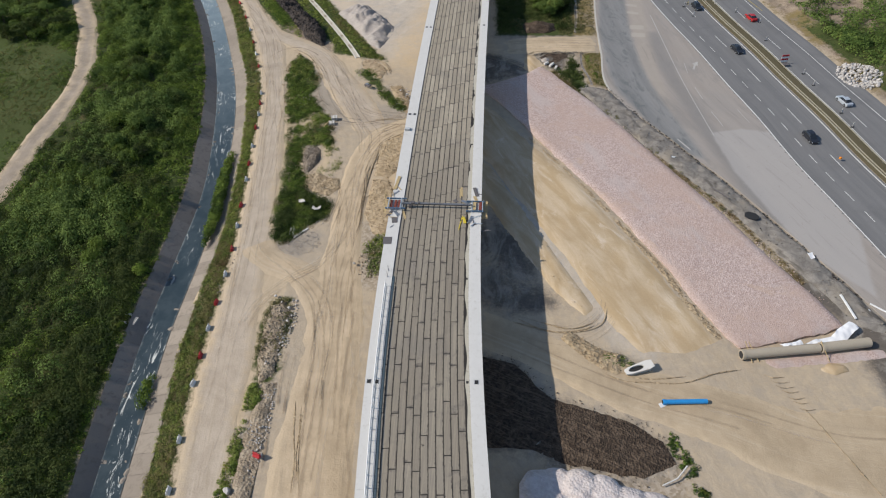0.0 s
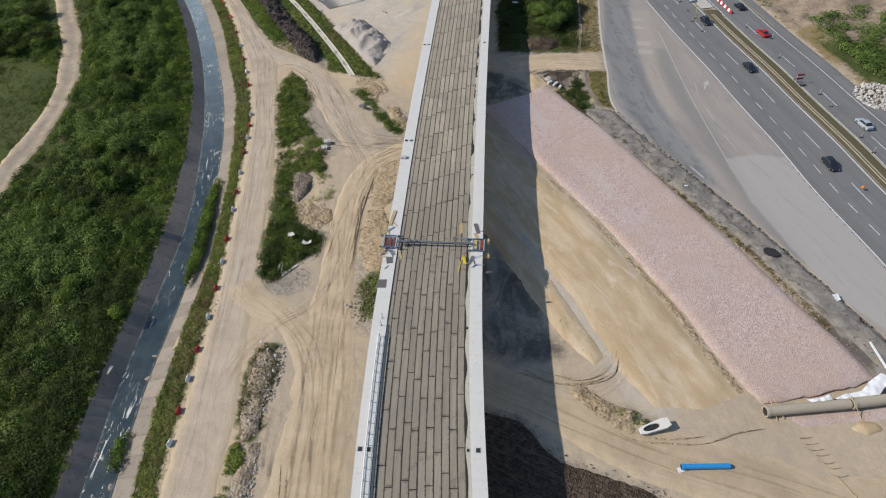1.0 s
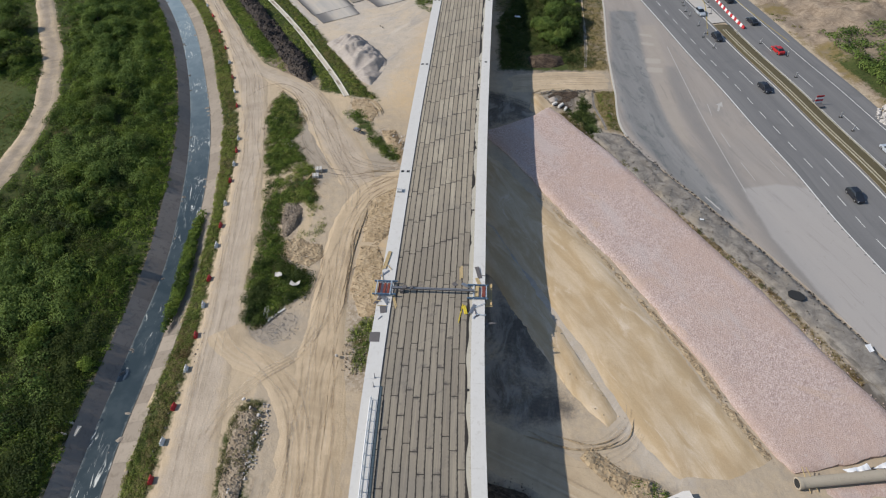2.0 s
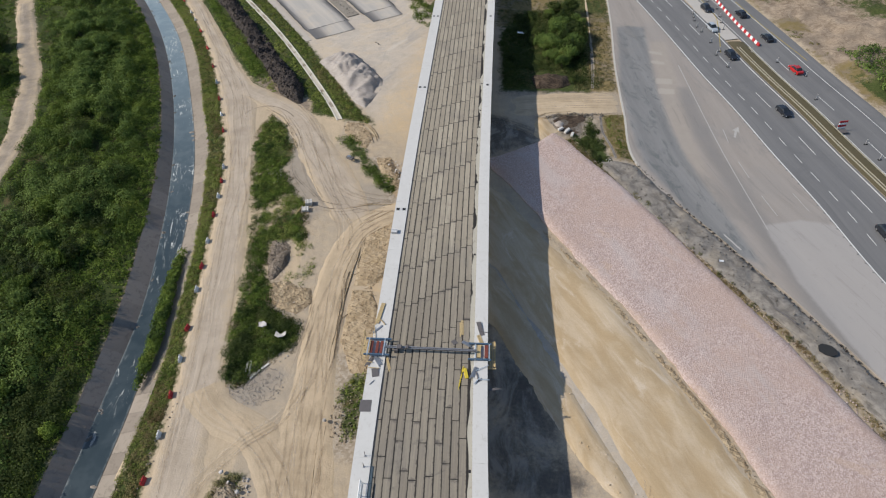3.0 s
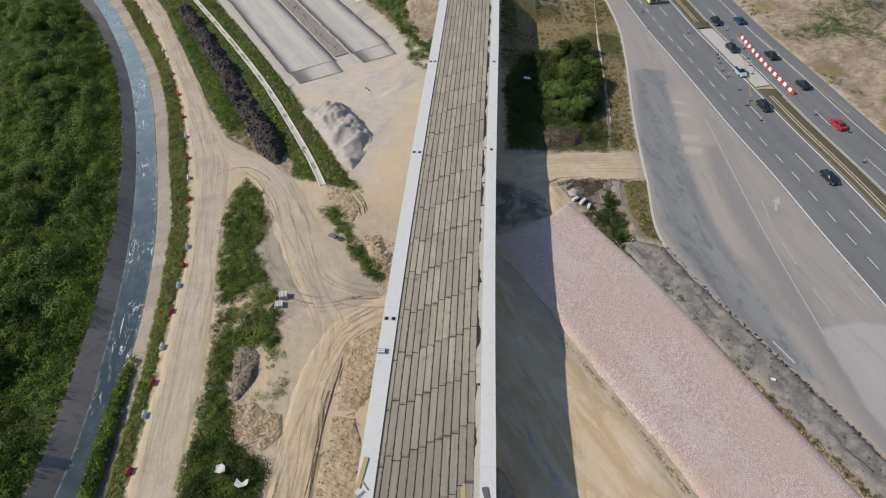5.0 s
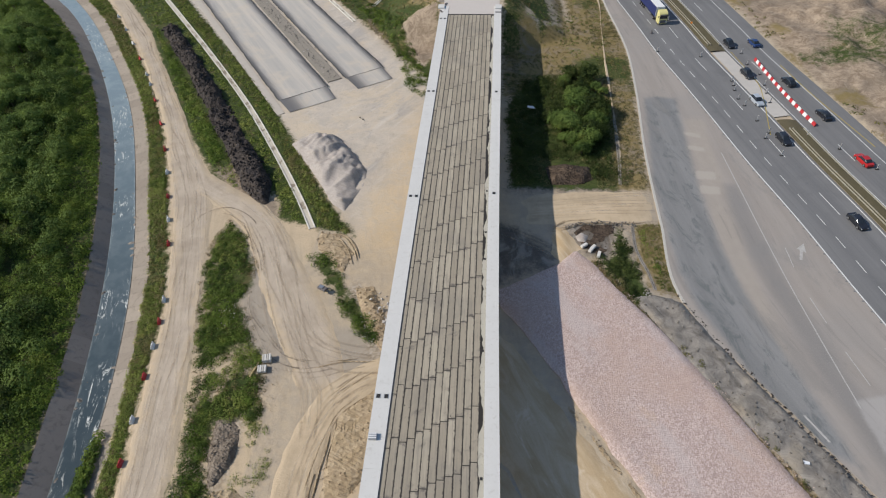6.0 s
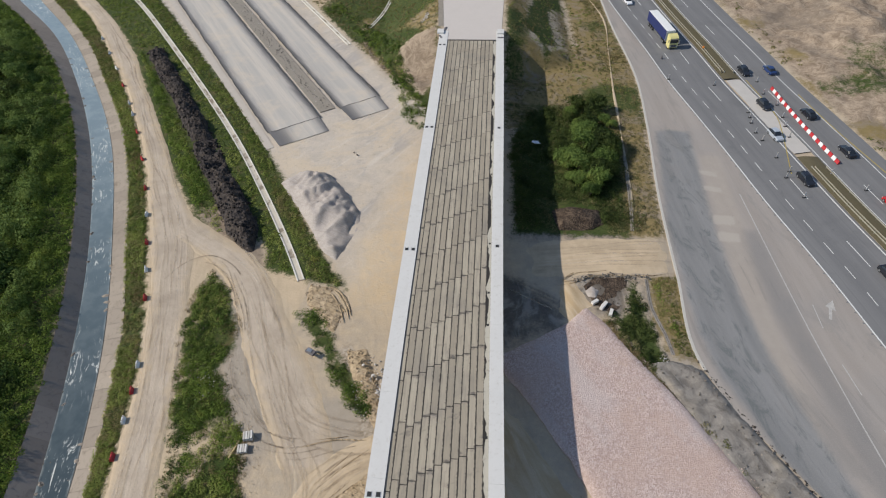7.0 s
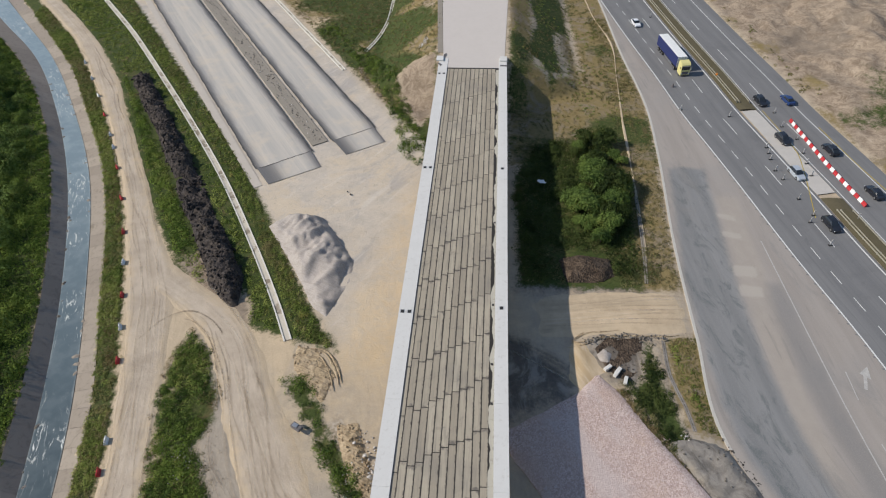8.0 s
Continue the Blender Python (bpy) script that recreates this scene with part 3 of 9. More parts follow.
M.update({
    "bluefilm": plain("blue film", (0.03, 0.26, 0.60), 0.35), "pipe": concrete_material("brown concrete pipe", (0.36, 0.31, 0.24), (0.43, 0.38, 0.30), 0.5, (0.22, 0.18, 0.13)),
    "white_concrete": concrete_material("white concrete", (0.56, 0.54, 0.50), (0.66, 0.64, 0.60), 0.3), "fleece": plain("white fleece", (0.78, 0.79, 0.80), 0.8, vary=0.2),
    "blue_white": plain("pale blue steel", (0.38, 0.45, 0.52), 0.5), "car_white": plain("white car paint", (0.72, 0.73, 0.74), 0.25, vary=0.05, spec=0.6), "car_black": plain("black car paint", (0.018, 0.02, 0.026), 0.2, vary=0.1, spec=0.7),
    "car_blue": plain("dark blue car paint", (0.02, 0.045, 0.14), 0.2, vary=0.1, spec=0.7), "car_silver": plain("silver car paint", (0.50, 0.54, 0.58), 0.3, 0.3, 0.05, spec=0.6), "car_red": plain("red car paint", (0.42, 0.02, 0.02), 0.25, vary=0.1, spec=0.6),
    "yellow_cab": plain("pale yellow cab", (0.66, 0.60, 0.26), 0.35, vary=0.1), "navy": plain("navy curtain", (0.025, 0.035, 0.12), 0.6), "lamp_glass": plain("headlight glass", (0.6, 0.62, 0.64), 0.15, vary=0.1, spec=0.7),
    "glass_dark": plain("tinted glass", (0.02, 0.024, 0.028), 0.08, vary=0.0, spec=0.8), "orange": plain("orange plastic", (0.70, 0.22, 0.02), 0.5),
})


# ---- tools ----
def lattice(x, y, size, seed):
    """Smooth value noise, 0 to 1, on arrays."""
    g = np.random.RandomState(seed).rand(64, 64)
    u, v = np.asarray(x) / size, np.asarray(y) / size
    i, j = np.floor(u).astype(int), np.floor(v).astype(int)
    f, k = u - i, v - j
    f, k = f * f * (3 - 2 * f), k * k * (3 - 2 * k)
    a, b, c, d = g[i % 64, j % 64], g[(i + 1) % 64, j % 64], g[i % 64, (j + 1) % 64], g[(i + 1) % 64, (j + 1) % 64]
    return (a * (1 - f) + b * f) * (1 - k) + (c * (1 - f) + d * f) * k


def curve_x(*knots):
    """x as a smooth function of y through knots (x, y)."""
    ks = np.array(sorted(knots, key=lambda k: k[1]), float)

    def at(y):
        y = np.asarray(y, float)
        m = np.gradient(ks[:, 0], ks[:, 1])
        i = np.clip(np.searchsorted(ks[:, 1], y) - 1, 0, len(ks) - 2)
        y0, y1, x0, x1 = ks[i, 1], ks[i + 1, 1], ks[i, 0], ks[i + 1, 0]
        h = y1 - y0
        s = np.clip((y - y0) / h, 0, 1)
        r = (2 * s**3 - 3 * s**2 + 1) * x0 + (s**3 - 2 * s**2 + s) * h * m[i] + (-2 * s**3 + 3 * s**2) * x1 + (s**3 - s**2) * h * m[i + 1]
        return r + np.where(y < ks[0, 1], (y - ks[0, 1]) * m[0], 0) + np.where(y > ks[-1, 1], (y - ks[-1, 1]) * m[-1], 0)

    return at


def smooth_path(points, step=1.0, closed=False):
    """A Catmull-Rom path through points, in even steps."""
    p = np.array(points, float)
    q = np.vstack([p[-1], p, p[0], p[1]]) if closed else np.vstack([2 * p[0] - p[1], p, 2 * p[-1] - p[-2]])
    out = []
    for i in range(1, len(q) - 2):
        n = max(2, int(np.linalg.norm(q[i + 1] - q[i]) / step))
        for s in np.arange(n) / n:
            out.append(0.5 * ((2 * q[i]) + (q[i + 1] - q[i - 1]) * s + (2 * q[i - 1] - 5 * q[i] + 4 * q[i + 1] - q[i + 2]) * s**2 + (3 * q[i] - q[i - 1] - 3 * q[i + 1] + q[i + 2]) * s**3))
    if not closed:
        out.append(p[-1])
    return np.array(out)


def inside(poly, x, y):
    """Distance to a closed outline in metres: positive inside."""
    p = np.array(poly, float)
    x, y = np.asarray(x, float), np.asarray(y, float)
    best, odd = np.full(x.shape, 1e9), np.zeros(x.shape, bool)
    for (ax, ay), (bx, by) in zip(p, np.roll(p, -1, 0)):
        dx, dy = bx - ax, by - ay
        s = np.clip(((x - ax) * dx + (y - ay) * dy) / (dx * dx + dy * dy + 1e-9), 0, 1)
        best = np.minimum(best, np.hypot(x - ax - s * dx, y - ay - s * dy))
        cross = (ay > y) != (by > y)
        odd ^= cross & (x < ax + (y - ay) * dx / (dy if abs(dy) > 1e-9 else 1e-9))
    return np.where(odd, best, -best)


def near_path(path, x, y):
    p = np.array(path, float)
    best = np.full(np.shape(x), 1e9)
    for (ax, ay), (bx, by) in zip(p[:-1], p[1:]):
        dx, dy = bx - ax, by - ay
        s = np.clip(((x - ax) * dx + (y - ay) * dy) / (dx * dx + dy * dy + 1e-9), 0, 1)
        best = np.minimum(best, np.hypot(x - ax - s * dx, y - ay - s * dy))
    return best


def mesh(name, verts, faces, material, parent=None, label="", soft=False):
    me = bpy.data.meshes.new(name)
    me.from_pydata([tuple(map(float, v)) for v in verts] if not isinstance(verts, list) else verts, [], faces)
    me.materials.append(material)
    if soft:
        me.polygons.foreach_set("use_smooth", [True] * len(me.polygons))
    ob = new(name, me)
    if parent:
        ob.parent = parent
    if label:
        ob["label"] = label
    return ob


def part(name, bm, material, parent=None, label="", soft=False):
    me = bpy.data.meshes.new(name)
    bmesh.ops.recalc_face_normals(bm, faces=bm.faces)
    bm.to_mesh(me)
    bm.free()
    me.materials.append(material)
    if soft:
        me.polygons.foreach_set("use_smooth", [True] * len(me.polygons))
    ob = new(name, me)
    if parent:
        ob.parent = parent
    if label:
        ob["label"] = label
    return ob


def box(bm, x, y, z, sx, sy, sz, turn=0.0, bevel=0.0, tilt=0.0):
    """A box standing on z, centred at x, y."""
    r = bmesh.ops.create_cube(bm, size=1, matrix=Matrix.Translation((x, y, z + sz / 2)) @ Matrix.Rotation(radians(turn), 4, "Z") @ Matrix.Rotation(radians(tilt), 4, "Y") @ Matrix.Diagonal((sx, sy, sz, 1)))
    if bevel:
        es = list({e for v in r["verts"] for e in v.link_edges})
        bmesh.ops.bevel(bm, geom=es, offset=bevel, segments=1, affect="EDGES")
    return bm


def boxes(*rows):
    bm = bmesh.new()
    for row in rows:
        box(bm, *row)
    return bm


def rod(bm, a, b, r, sides=8, r2=None):
    a, b = Vector(a), Vector(b)
    m = Matrix.Translation((a + b) / 2) @ (b - a).to_track_quat("Z", "Y").to_matrix().to_4x4()
    bmesh.ops.create_cone(bm, cap_ends=True, segments=sides, radius1=r, radius2=r if r2 is None else r2, depth=(b - a).length, matrix=m)
    return bm


def empty(name, x, y, z, turn=0.0):
    ob = new(name)
    ob.matrix_basis = pose(x, y, z, 0, 0, turn)
    return ob


def ribbon(name, left, right, z, material, across=2, lip=0.0, parent=None, capped=True):
    """A strip between two paths of equally many points; z(x, y, s) with s from 0 to 1 across, or a pair of heights."""
    l, r = np.array(left, float), np.array(right, float)
    n, w = len(l), across + 1
    s = np.linspace(0, 1, w)
    X = l[:, 0:1] * (1 - s) + r[:, 0:1] * s
    Y = l[:, 1:2] * (1 - s) + r[:, 1:2] * s
    Z = z[0] * (1 - s) + z[1] * s + 0 * X if isinstance(z, tuple) else z(X, Y, s + 0 * X)
    vs = np.stack([X, Y, Z], -1).reshape(-1, 3).tolist()
    i = (np.arange(n - 1)[:, None] * w + np.arange(across)[None]).ravel()
    fs = np.stack([i, i + 1, i + w + 1, i + w], 1).tolist()
    if lip:
        for k in (0, across):
            base = len(vs)
            for j in range(n):
                q = vs[j * w + k]
                vs += [tuple(q), (q[0], q[1], q[2] - lip)]
            for j in range(n - 1):
                f = (base + 2 * j, base + 2 * j + 2, base + 2 * j + 3, base + 2 * j + 1)
                fs.append(f if k == 0 else f[::-1])
    ob = mesh(name, vs, fs, material, parent, soft=True)
    run = np.concatenate([[0], np.cumsum(np.linalg.norm(np.diff((l + r) / 2, axis=0), axis=1))])
    wide = np.linalg.norm(l - r, axis=1)[:, None] * (s - 0.5)
    inset = np.linalg.norm(l - r, axis=1)[:, None] * np.minimum(s, 1 - s)
    ends = np.minimum(run, run[-1] - run)[:, None] * 0.6 + (0 if capped else 50) + 0 * wide
    for key, val in (("across", wide), ("along", run[:, None] + 0 * wide), ("inset", np.minimum(inset, ends))):
        a = ob.data.attributes.new(key, "FLOAT", "POINT")
        full = np.zeros(len(vs), np.float32)
        full[: n * w] = val.ravel()
        a.data.foreach_set("value", full)
    return ob


def patch(name, outline, height, material, step=1.5, ragged=0.0, lip=0.5, parent=None):
    """A sheet over an outline, cut into a grid, with a turned-down edge."""
    p = np.array(outline, float)
    if ragged:
        d = []
        for a, b in zip(p, np.roll(p, -1, 0)):
            k = max(1, int(np.linalg.norm(b - a) / 0.8))
            d += [a + (b - a) * s for s in np.arange(k) / k]
        p = np.array(d)
        p = p + ragged * np.stack([lattice(p[:, 0], p[:, 1], 2.3, 5) + lattice(p[:, 0], p[:, 1], 0.9, 8) * 0.6 - 0.8, lattice(p[:, 0], p[:, 1], 2.1, 6) + lattice(p[:, 0], p[:, 1], 0.8, 9) * 0.6 - 0.8], 1)
    bm = bmesh.new()
    bm.faces.new([bm.verts.new((x, y, 0)) for x, y in p])
    lo, hi = p.min(0), p.max(0)
    for axis in (0, 1):
        nrm = (1, 0, 0) if axis == 0 else (0, 1, 0)
        for v in np.arange(lo[axis] + step, hi[axis], step):
            bmesh.ops.bisect_plane(bm, geom=bm.verts[:] + bm.edges[:] + bm.faces[:], plane_co=(v, 0, 0) if axis == 0 else (0, v, 0), plane_no=nrm)
    bmesh.ops.recalc_face_normals(bm, faces=bm.faces)
    bm.faces.ensure_lookup_table()
    if bm.faces[0].normal.z < 0:
        bmesh.ops.reverse_faces(bm, faces=bm.faces)
    co = np.array([v.co[:2] for v in bm.verts])
    hs = height(co[:, 0], co[:, 1])
    for v, h in zip(bm.verts, hs):
        v.co.z = h
    for f in bm.faces:
        f.smooth = True
    if lip:
        es = [e for e in bm.edges if len(e.link_faces) == 1]
        r = bmesh.ops.extrude_edge_only(bm, edges=es)
        for v in r["geom"]:
            if isinstance(v, bmesh.types.BMVert):
                v.co.z -= lip
            elif isinstance(v, bmesh.types.BMFace):
                v.smooth = False
        bmesh.ops.split_edges(bm, edges=es)
    me = bpy.data.meshes.new(name)
    bm.to_mesh(me)
    bm.free()
    me.materials.append(material)
    ob = new(name, me)
    if parent:
        ob.parent = parent
    return ob


def leaves(name, centre, normal, size, material, seed, parent=None):
    """Small folded leaf clumps, one quad of two halves each."""
    r = np.random.RandomState(seed)
    n = len(centre)
    nv = normal / (np.linalg.norm(normal, axis=1, keepdims=True) + 1e-9)
    u = np.cross(nv, r.normal(size=(n, 3)))
    u /= np.linalg.norm(u, axis=1, keepdims=True) + 1e-9
    w = np.cross(nv, u)
    s = size[:, None] * 0.5
    k = r.uniform(0.55, 1.0, (n, 1))
    v = np.stack([centre - u * s, centre - w * s * k + nv * s * 0.25, centre + u * s, centre + w * s * k + nv * s * 0.25], 1).reshape(-1, 3)
    me = bpy.data.meshes.new(name)
    me.vertices.add(4 * n), me.loops.add(4 * n), me.polygons.add(n)
    me.vertices.foreach_set("co", v.ravel())
    me.loops.foreach_set("vertex_index", np.arange(4 * n))
    me.polygons.foreach_set("loop_start", np.arange(0, 4 * n, 4))
    me.update()
    me.materials.append(material)
    ob = new(name, me)
    if parent:
        ob.parent = parent
    return ob


# ---- plan ----
bank_top = curve_x((-53.6, 22), (-57.6, 43), (-59.8, 58), (-61.4, 76), (-63.2, 95), (-67.3, 115), (-73.4, 138), (-84.3, 167), (-100.7, 200), (-116.8, 225), (-138.8, 252), (-165, 277))
water_w = curve_x((-52.4, 25), (-55.2, 43), (-57.7, 61), (-59.0, 78), (-60.7, 98), (-64.8, 117), (-70.1, 136), (-82.5, 169), (-99.4, 203), (-114.6, 227), (-137.6, 257), (-158, 277))
water_e = curve_x((-48.2, 25), (-50.7, 42), (-53.4, 62), (-54.5, 80), (-57.6, 103), (-61.0, 121), (-65.1, 136), (-77.9, 169), (-94.6, 203.5), (-109.9, 227), (-132.4, 257), (-151, 277))
ledge_e = curve_x((-44.9, 25), (-47.3, 41), (-50.1, 58), (-51.5, 75), (-52.4, 88), (-54.9, 104), (-57.1, 116), (-60.7, 130), (-64.8, 144.5), (-69.2, 155.5), (-74.3, 168), (-81.0, 183.5), (-90.0, 201.5), (-105.0, 224.5), (-126.3, 254), (-144, 274))
road_w = curve_x((-40, 25), (-43.2, 42), (-45.7, 61), (-47.2, 77), (-50.6, 98), (-53.9, 116), (-58.2, 138), (-66.2, 160), (-81.2, 193), (-99, 223), (-119, 252), (-124.5, 259.5), (-154, 292))
road_e = curve_x((-33.5, 25), (-36, 45), (-38, 60), (-41, 80), (-44.2, 100), (-48.6, 122), (-53.4, 144), (-63, 173), (-73, 188), (-89.5, 216), (-110, 249), (-147, 292))
bridge_x = curve_x((-5.0, 14), (-6.6, 30), (-7.9, 46), (-8.9, 66), (-9.35, 95), (-9.6, 130), (-9.5, 162), (-9.2, 200), (-9.0, 237), (-8.8, 290))
motorway_x = curve_x((77.2, 62), (72.4, 80), (68.5, 96.7), (65, 111.2), (61.9, 128.7), (58.2, 145.7), (55.2, 161), (51.0, 179), (46.8, 200), (44.1, 212.8), (41, 227), (37.9, 245.6), (34.6, 263.5), (29.5, 294), (21, 345))
apron_w = curve_x((76, 45), (67.5, 64), (61, 80), (54, 95), (46.3, 109.5), (41.4, 118), (36.2, 127), (32.3, 133), (29.4, 141), (29.5, 160), (30.2, 181), (32.3, 208), (33.2, 228), (31, 258), (29, 294), (24, 345))
DECK_Z, ABUT_Y = 9.0, 236.5
VERGE_TRACK = [(-150, 220), (-134, 193), (-120, 169), (-109.5, 146), (-106, 127), (-105.2, 112), (-104.7, 97), (-106, 70)]
ISLAND = [(-53.1, 156.7), (-48.5, 151.5), (-44.9, 145.2), (-44.1, 139.3), (-45.4, 136.7), (-39.4, 127.3), (-37.8, 124.7), (-36.5, 115.6), (-38.2, 115.5), (-41.6, 113.8), (-41.2, 109.4), (-39.3, 103.9), (-39.0, 100.1), (-37.1, 97.4), (-32.4, 94.9), (-31.7, 90.5), (-34.6, 88.7), (-37.0, 85.5), (-39.0, 83.0), (-40.8, 83.4), (-42.4, 89.4), (-42.9, 97.4), (-43.2, 105.1), (-44.8, 113.7), (-48.2, 126.0), (-51.8, 137.5), (-54.0, 146.1)]
ISLAND_SOIL = [(-41.7, 114.2), (-37.4, 115.6), (-36.7, 109.6), (-37.6, 106.7), (-35.4, 102.8), (-31.9, 103.6), (-30.3, 99.2), (-32.8, 96.7), (-37.0, 97.1), (-39.1, 100.7), (-39.3, 103.9), (-41.2, 109.4)]
SMALL_ISLAND = [(-37, 68.8), (-33.6, 69), (-32.3, 64), (-32.7, 58), (-32, 54), (-34.6, 50.7), (-36.6, 56), (-37.4, 63)]
RUBBLE = [(-32, 56), (-31.4, 44), (-30, 28), (-34.5, 28), (-35, 44), (-34.8, 52)]
BRIDGE_WEEDS = [(-36, 148.5), (-31.5, 149), (-26.5, 140.5), (-20.5, 132), (-19.5, 128.5), (-24, 131), (-29.7, 139.3)]
PIER_WEEDS = [(-23.5, 82), (-21.3, 86.5), (-18.5, 86), (-18.5, 75), (-21.2, 74.5)]
GREEN_STRIP_E = [(-150, 332), (-121.4, 292), (-95.9, 256.5), (-76.5, 229.3), (-61, 207.7), (-47.2, 185), (-39.4, 171.4), (-33, 161), (-28, 154), (-26.5, 148)]
DRAIN = [(-165, 334), (-130.9, 292), (-110.5, 267), (-88.5, 237.4), (-73.4, 216.5), (-60.3, 197.4), (-48.7, 178.5), (-40.7, 164.5), (-36.2, 155.8)]
STONE_BED = [(-5, 140), (0.3, 142.2), (5, 145.2), (9.6, 148.2), (12.6, 151.6), (15.9, 147.9), (18.0, 144.2), (24.9, 133.4), (30.8, 122.8), (34.4, 115.6), (39.2, 106.3), (46.2, 93.2), (50.7, 83), (56.1, 72.4), (58.2, 67.0), (49, 63.9), (40.3, 61.9), (38.4, 64.6), (35.9, 69.9), (32.6, 78.6), (29.3, 85.2), (25.3, 93.4), (20, 102.9), (15.6, 110.2), (10.8, 118.8), (7.6, 124.8), (4.6, 129.8), (1.6, 134.2), (-1, 138)]
SAND_BED = [(-6, 137), (1, 131), (9.5, 117.5), (19.8, 102), (28.8, 83), (35.6, 69), (38, 63.3), (32, 60.5), (24.5, 60), (20.2, 66), (15.5, 78), (8.5, 92), (0, 108), (-6, 116)]
DARK_SOIL = [(-5, 60), (1, 58.5), (5, 57.5), (10.5, 51.3), (17, 49.6), (22, 47.8), (25.5, 45.2), (27.2, 42), (22, 39.5), (12, 41), (7, 43), (-3, 43)]
SPOIL_ROW = [(-98.5, 242), (-90, 229.5), (-82.5, 218.7), (-71, 201), (-63.1, 188), (-55.3, 176.0), (-47.6, 162.6)]


def profile(x, y):
    """Height of the channel's section below the site level."""
    a, b, c, d, e = bank_top(y), water_w(y), water_e(y), ledge_e(y), road_w(y)
    z = np.zeros(np.shape(x))

    def leg(x0, x1, z0, z1):
        s = (x - x0) / np.maximum(x1 - x0, 0.2)
        return np.where((s >= 0) & (s < 1), z0 + (z1 - z0) * s, 0)

    z = z + leg(a, b, -0.25, -1.95) + leg(b, c, -2.3, -2.3) + leg(c, d, -1.95, -1.0) + leg(d, e, -0.55, 0.0)
    return z


def height(x, y):
    x, y = np.asarray(x, float), np.asarray(y, float)
    west = np.clip((bank_top(y) - x) / 4, 0, 1)
    z = (lattice(x, y, 17, 1) - 0.5) * 0.35 + west * ((lattice(x, y, 30, 2) - 0.4) * 2.0 + (lattice(x, y, 8, 3) - 0.5) * 0.8)
    z = z * np.clip(np.abs(x - (water_w(y) + water_e(y)) / 2) / 12 - 0.2, 0, 1)
    east = np.clip((x - apron_w(y) + 2.0) / 1.5, 0, 1) * np.clip((motorway_x(y) + 33.5 - x) / 2, 0, 1)
    z = z * (1 - east) - 0.22 * east
    z = z + profile(x, y)
    side = np.abs(x - bridge_x(y))
    bank = 9.0 - np.maximum(0, side - 9.6) / 1.9 - np.maximum(0, ABUT_Y - 0.5 - y) / 0.9
    rise = np.clip((x - motorway_x(y) - 34) / 9, 0, 3.5) * (0.6 + lattice(x, y, 12, 4))
    z = z + rise + np.clip((x - motorway_x(y) - 36) / 4, 0, 1) * ((lattice(x, y, 5, 45) - 0.5) * 1.6 + (lattice(x, y, 2.2, 46) - 0.5) * 0.9)
    u, v = slab_uv(x, y)
    flat = np.clip(-np.maximum(np.abs(v - 13) - 22, -u - 12) / 5, 0, 1)
    z = z * (1 - flat) - 0.12 * flat
    return np.maximum(z, np.minimum(bank, 8.9))


def slab_uv(x, y):
    dx, dy = x + 54.8, y - 201.6
    return -0.555 * dx + 0.832 * dy, 0.832 * dx + 0.555 * dy


def slab_xy(u, v):
    return (-54.8 - 0.555 * u + 0.832 * v, 201.6 + 0.832 * u + 0.555 * v)


SLOPE_GREEN = [(5.9, 300), (14.5, 300), (15.0, 253), (16, 243), (9.6, 235), (6, 239)]
SLOPE_SOIL = [(-28.3, 236), (-24, 240), (-18, 239), (-17.4, 226), (-21, 219), (-24.5, 226)]
SLOPE_PATH = [(17.2, 305), (17.4, 285), (18.0, 268), (18.8, 247)]


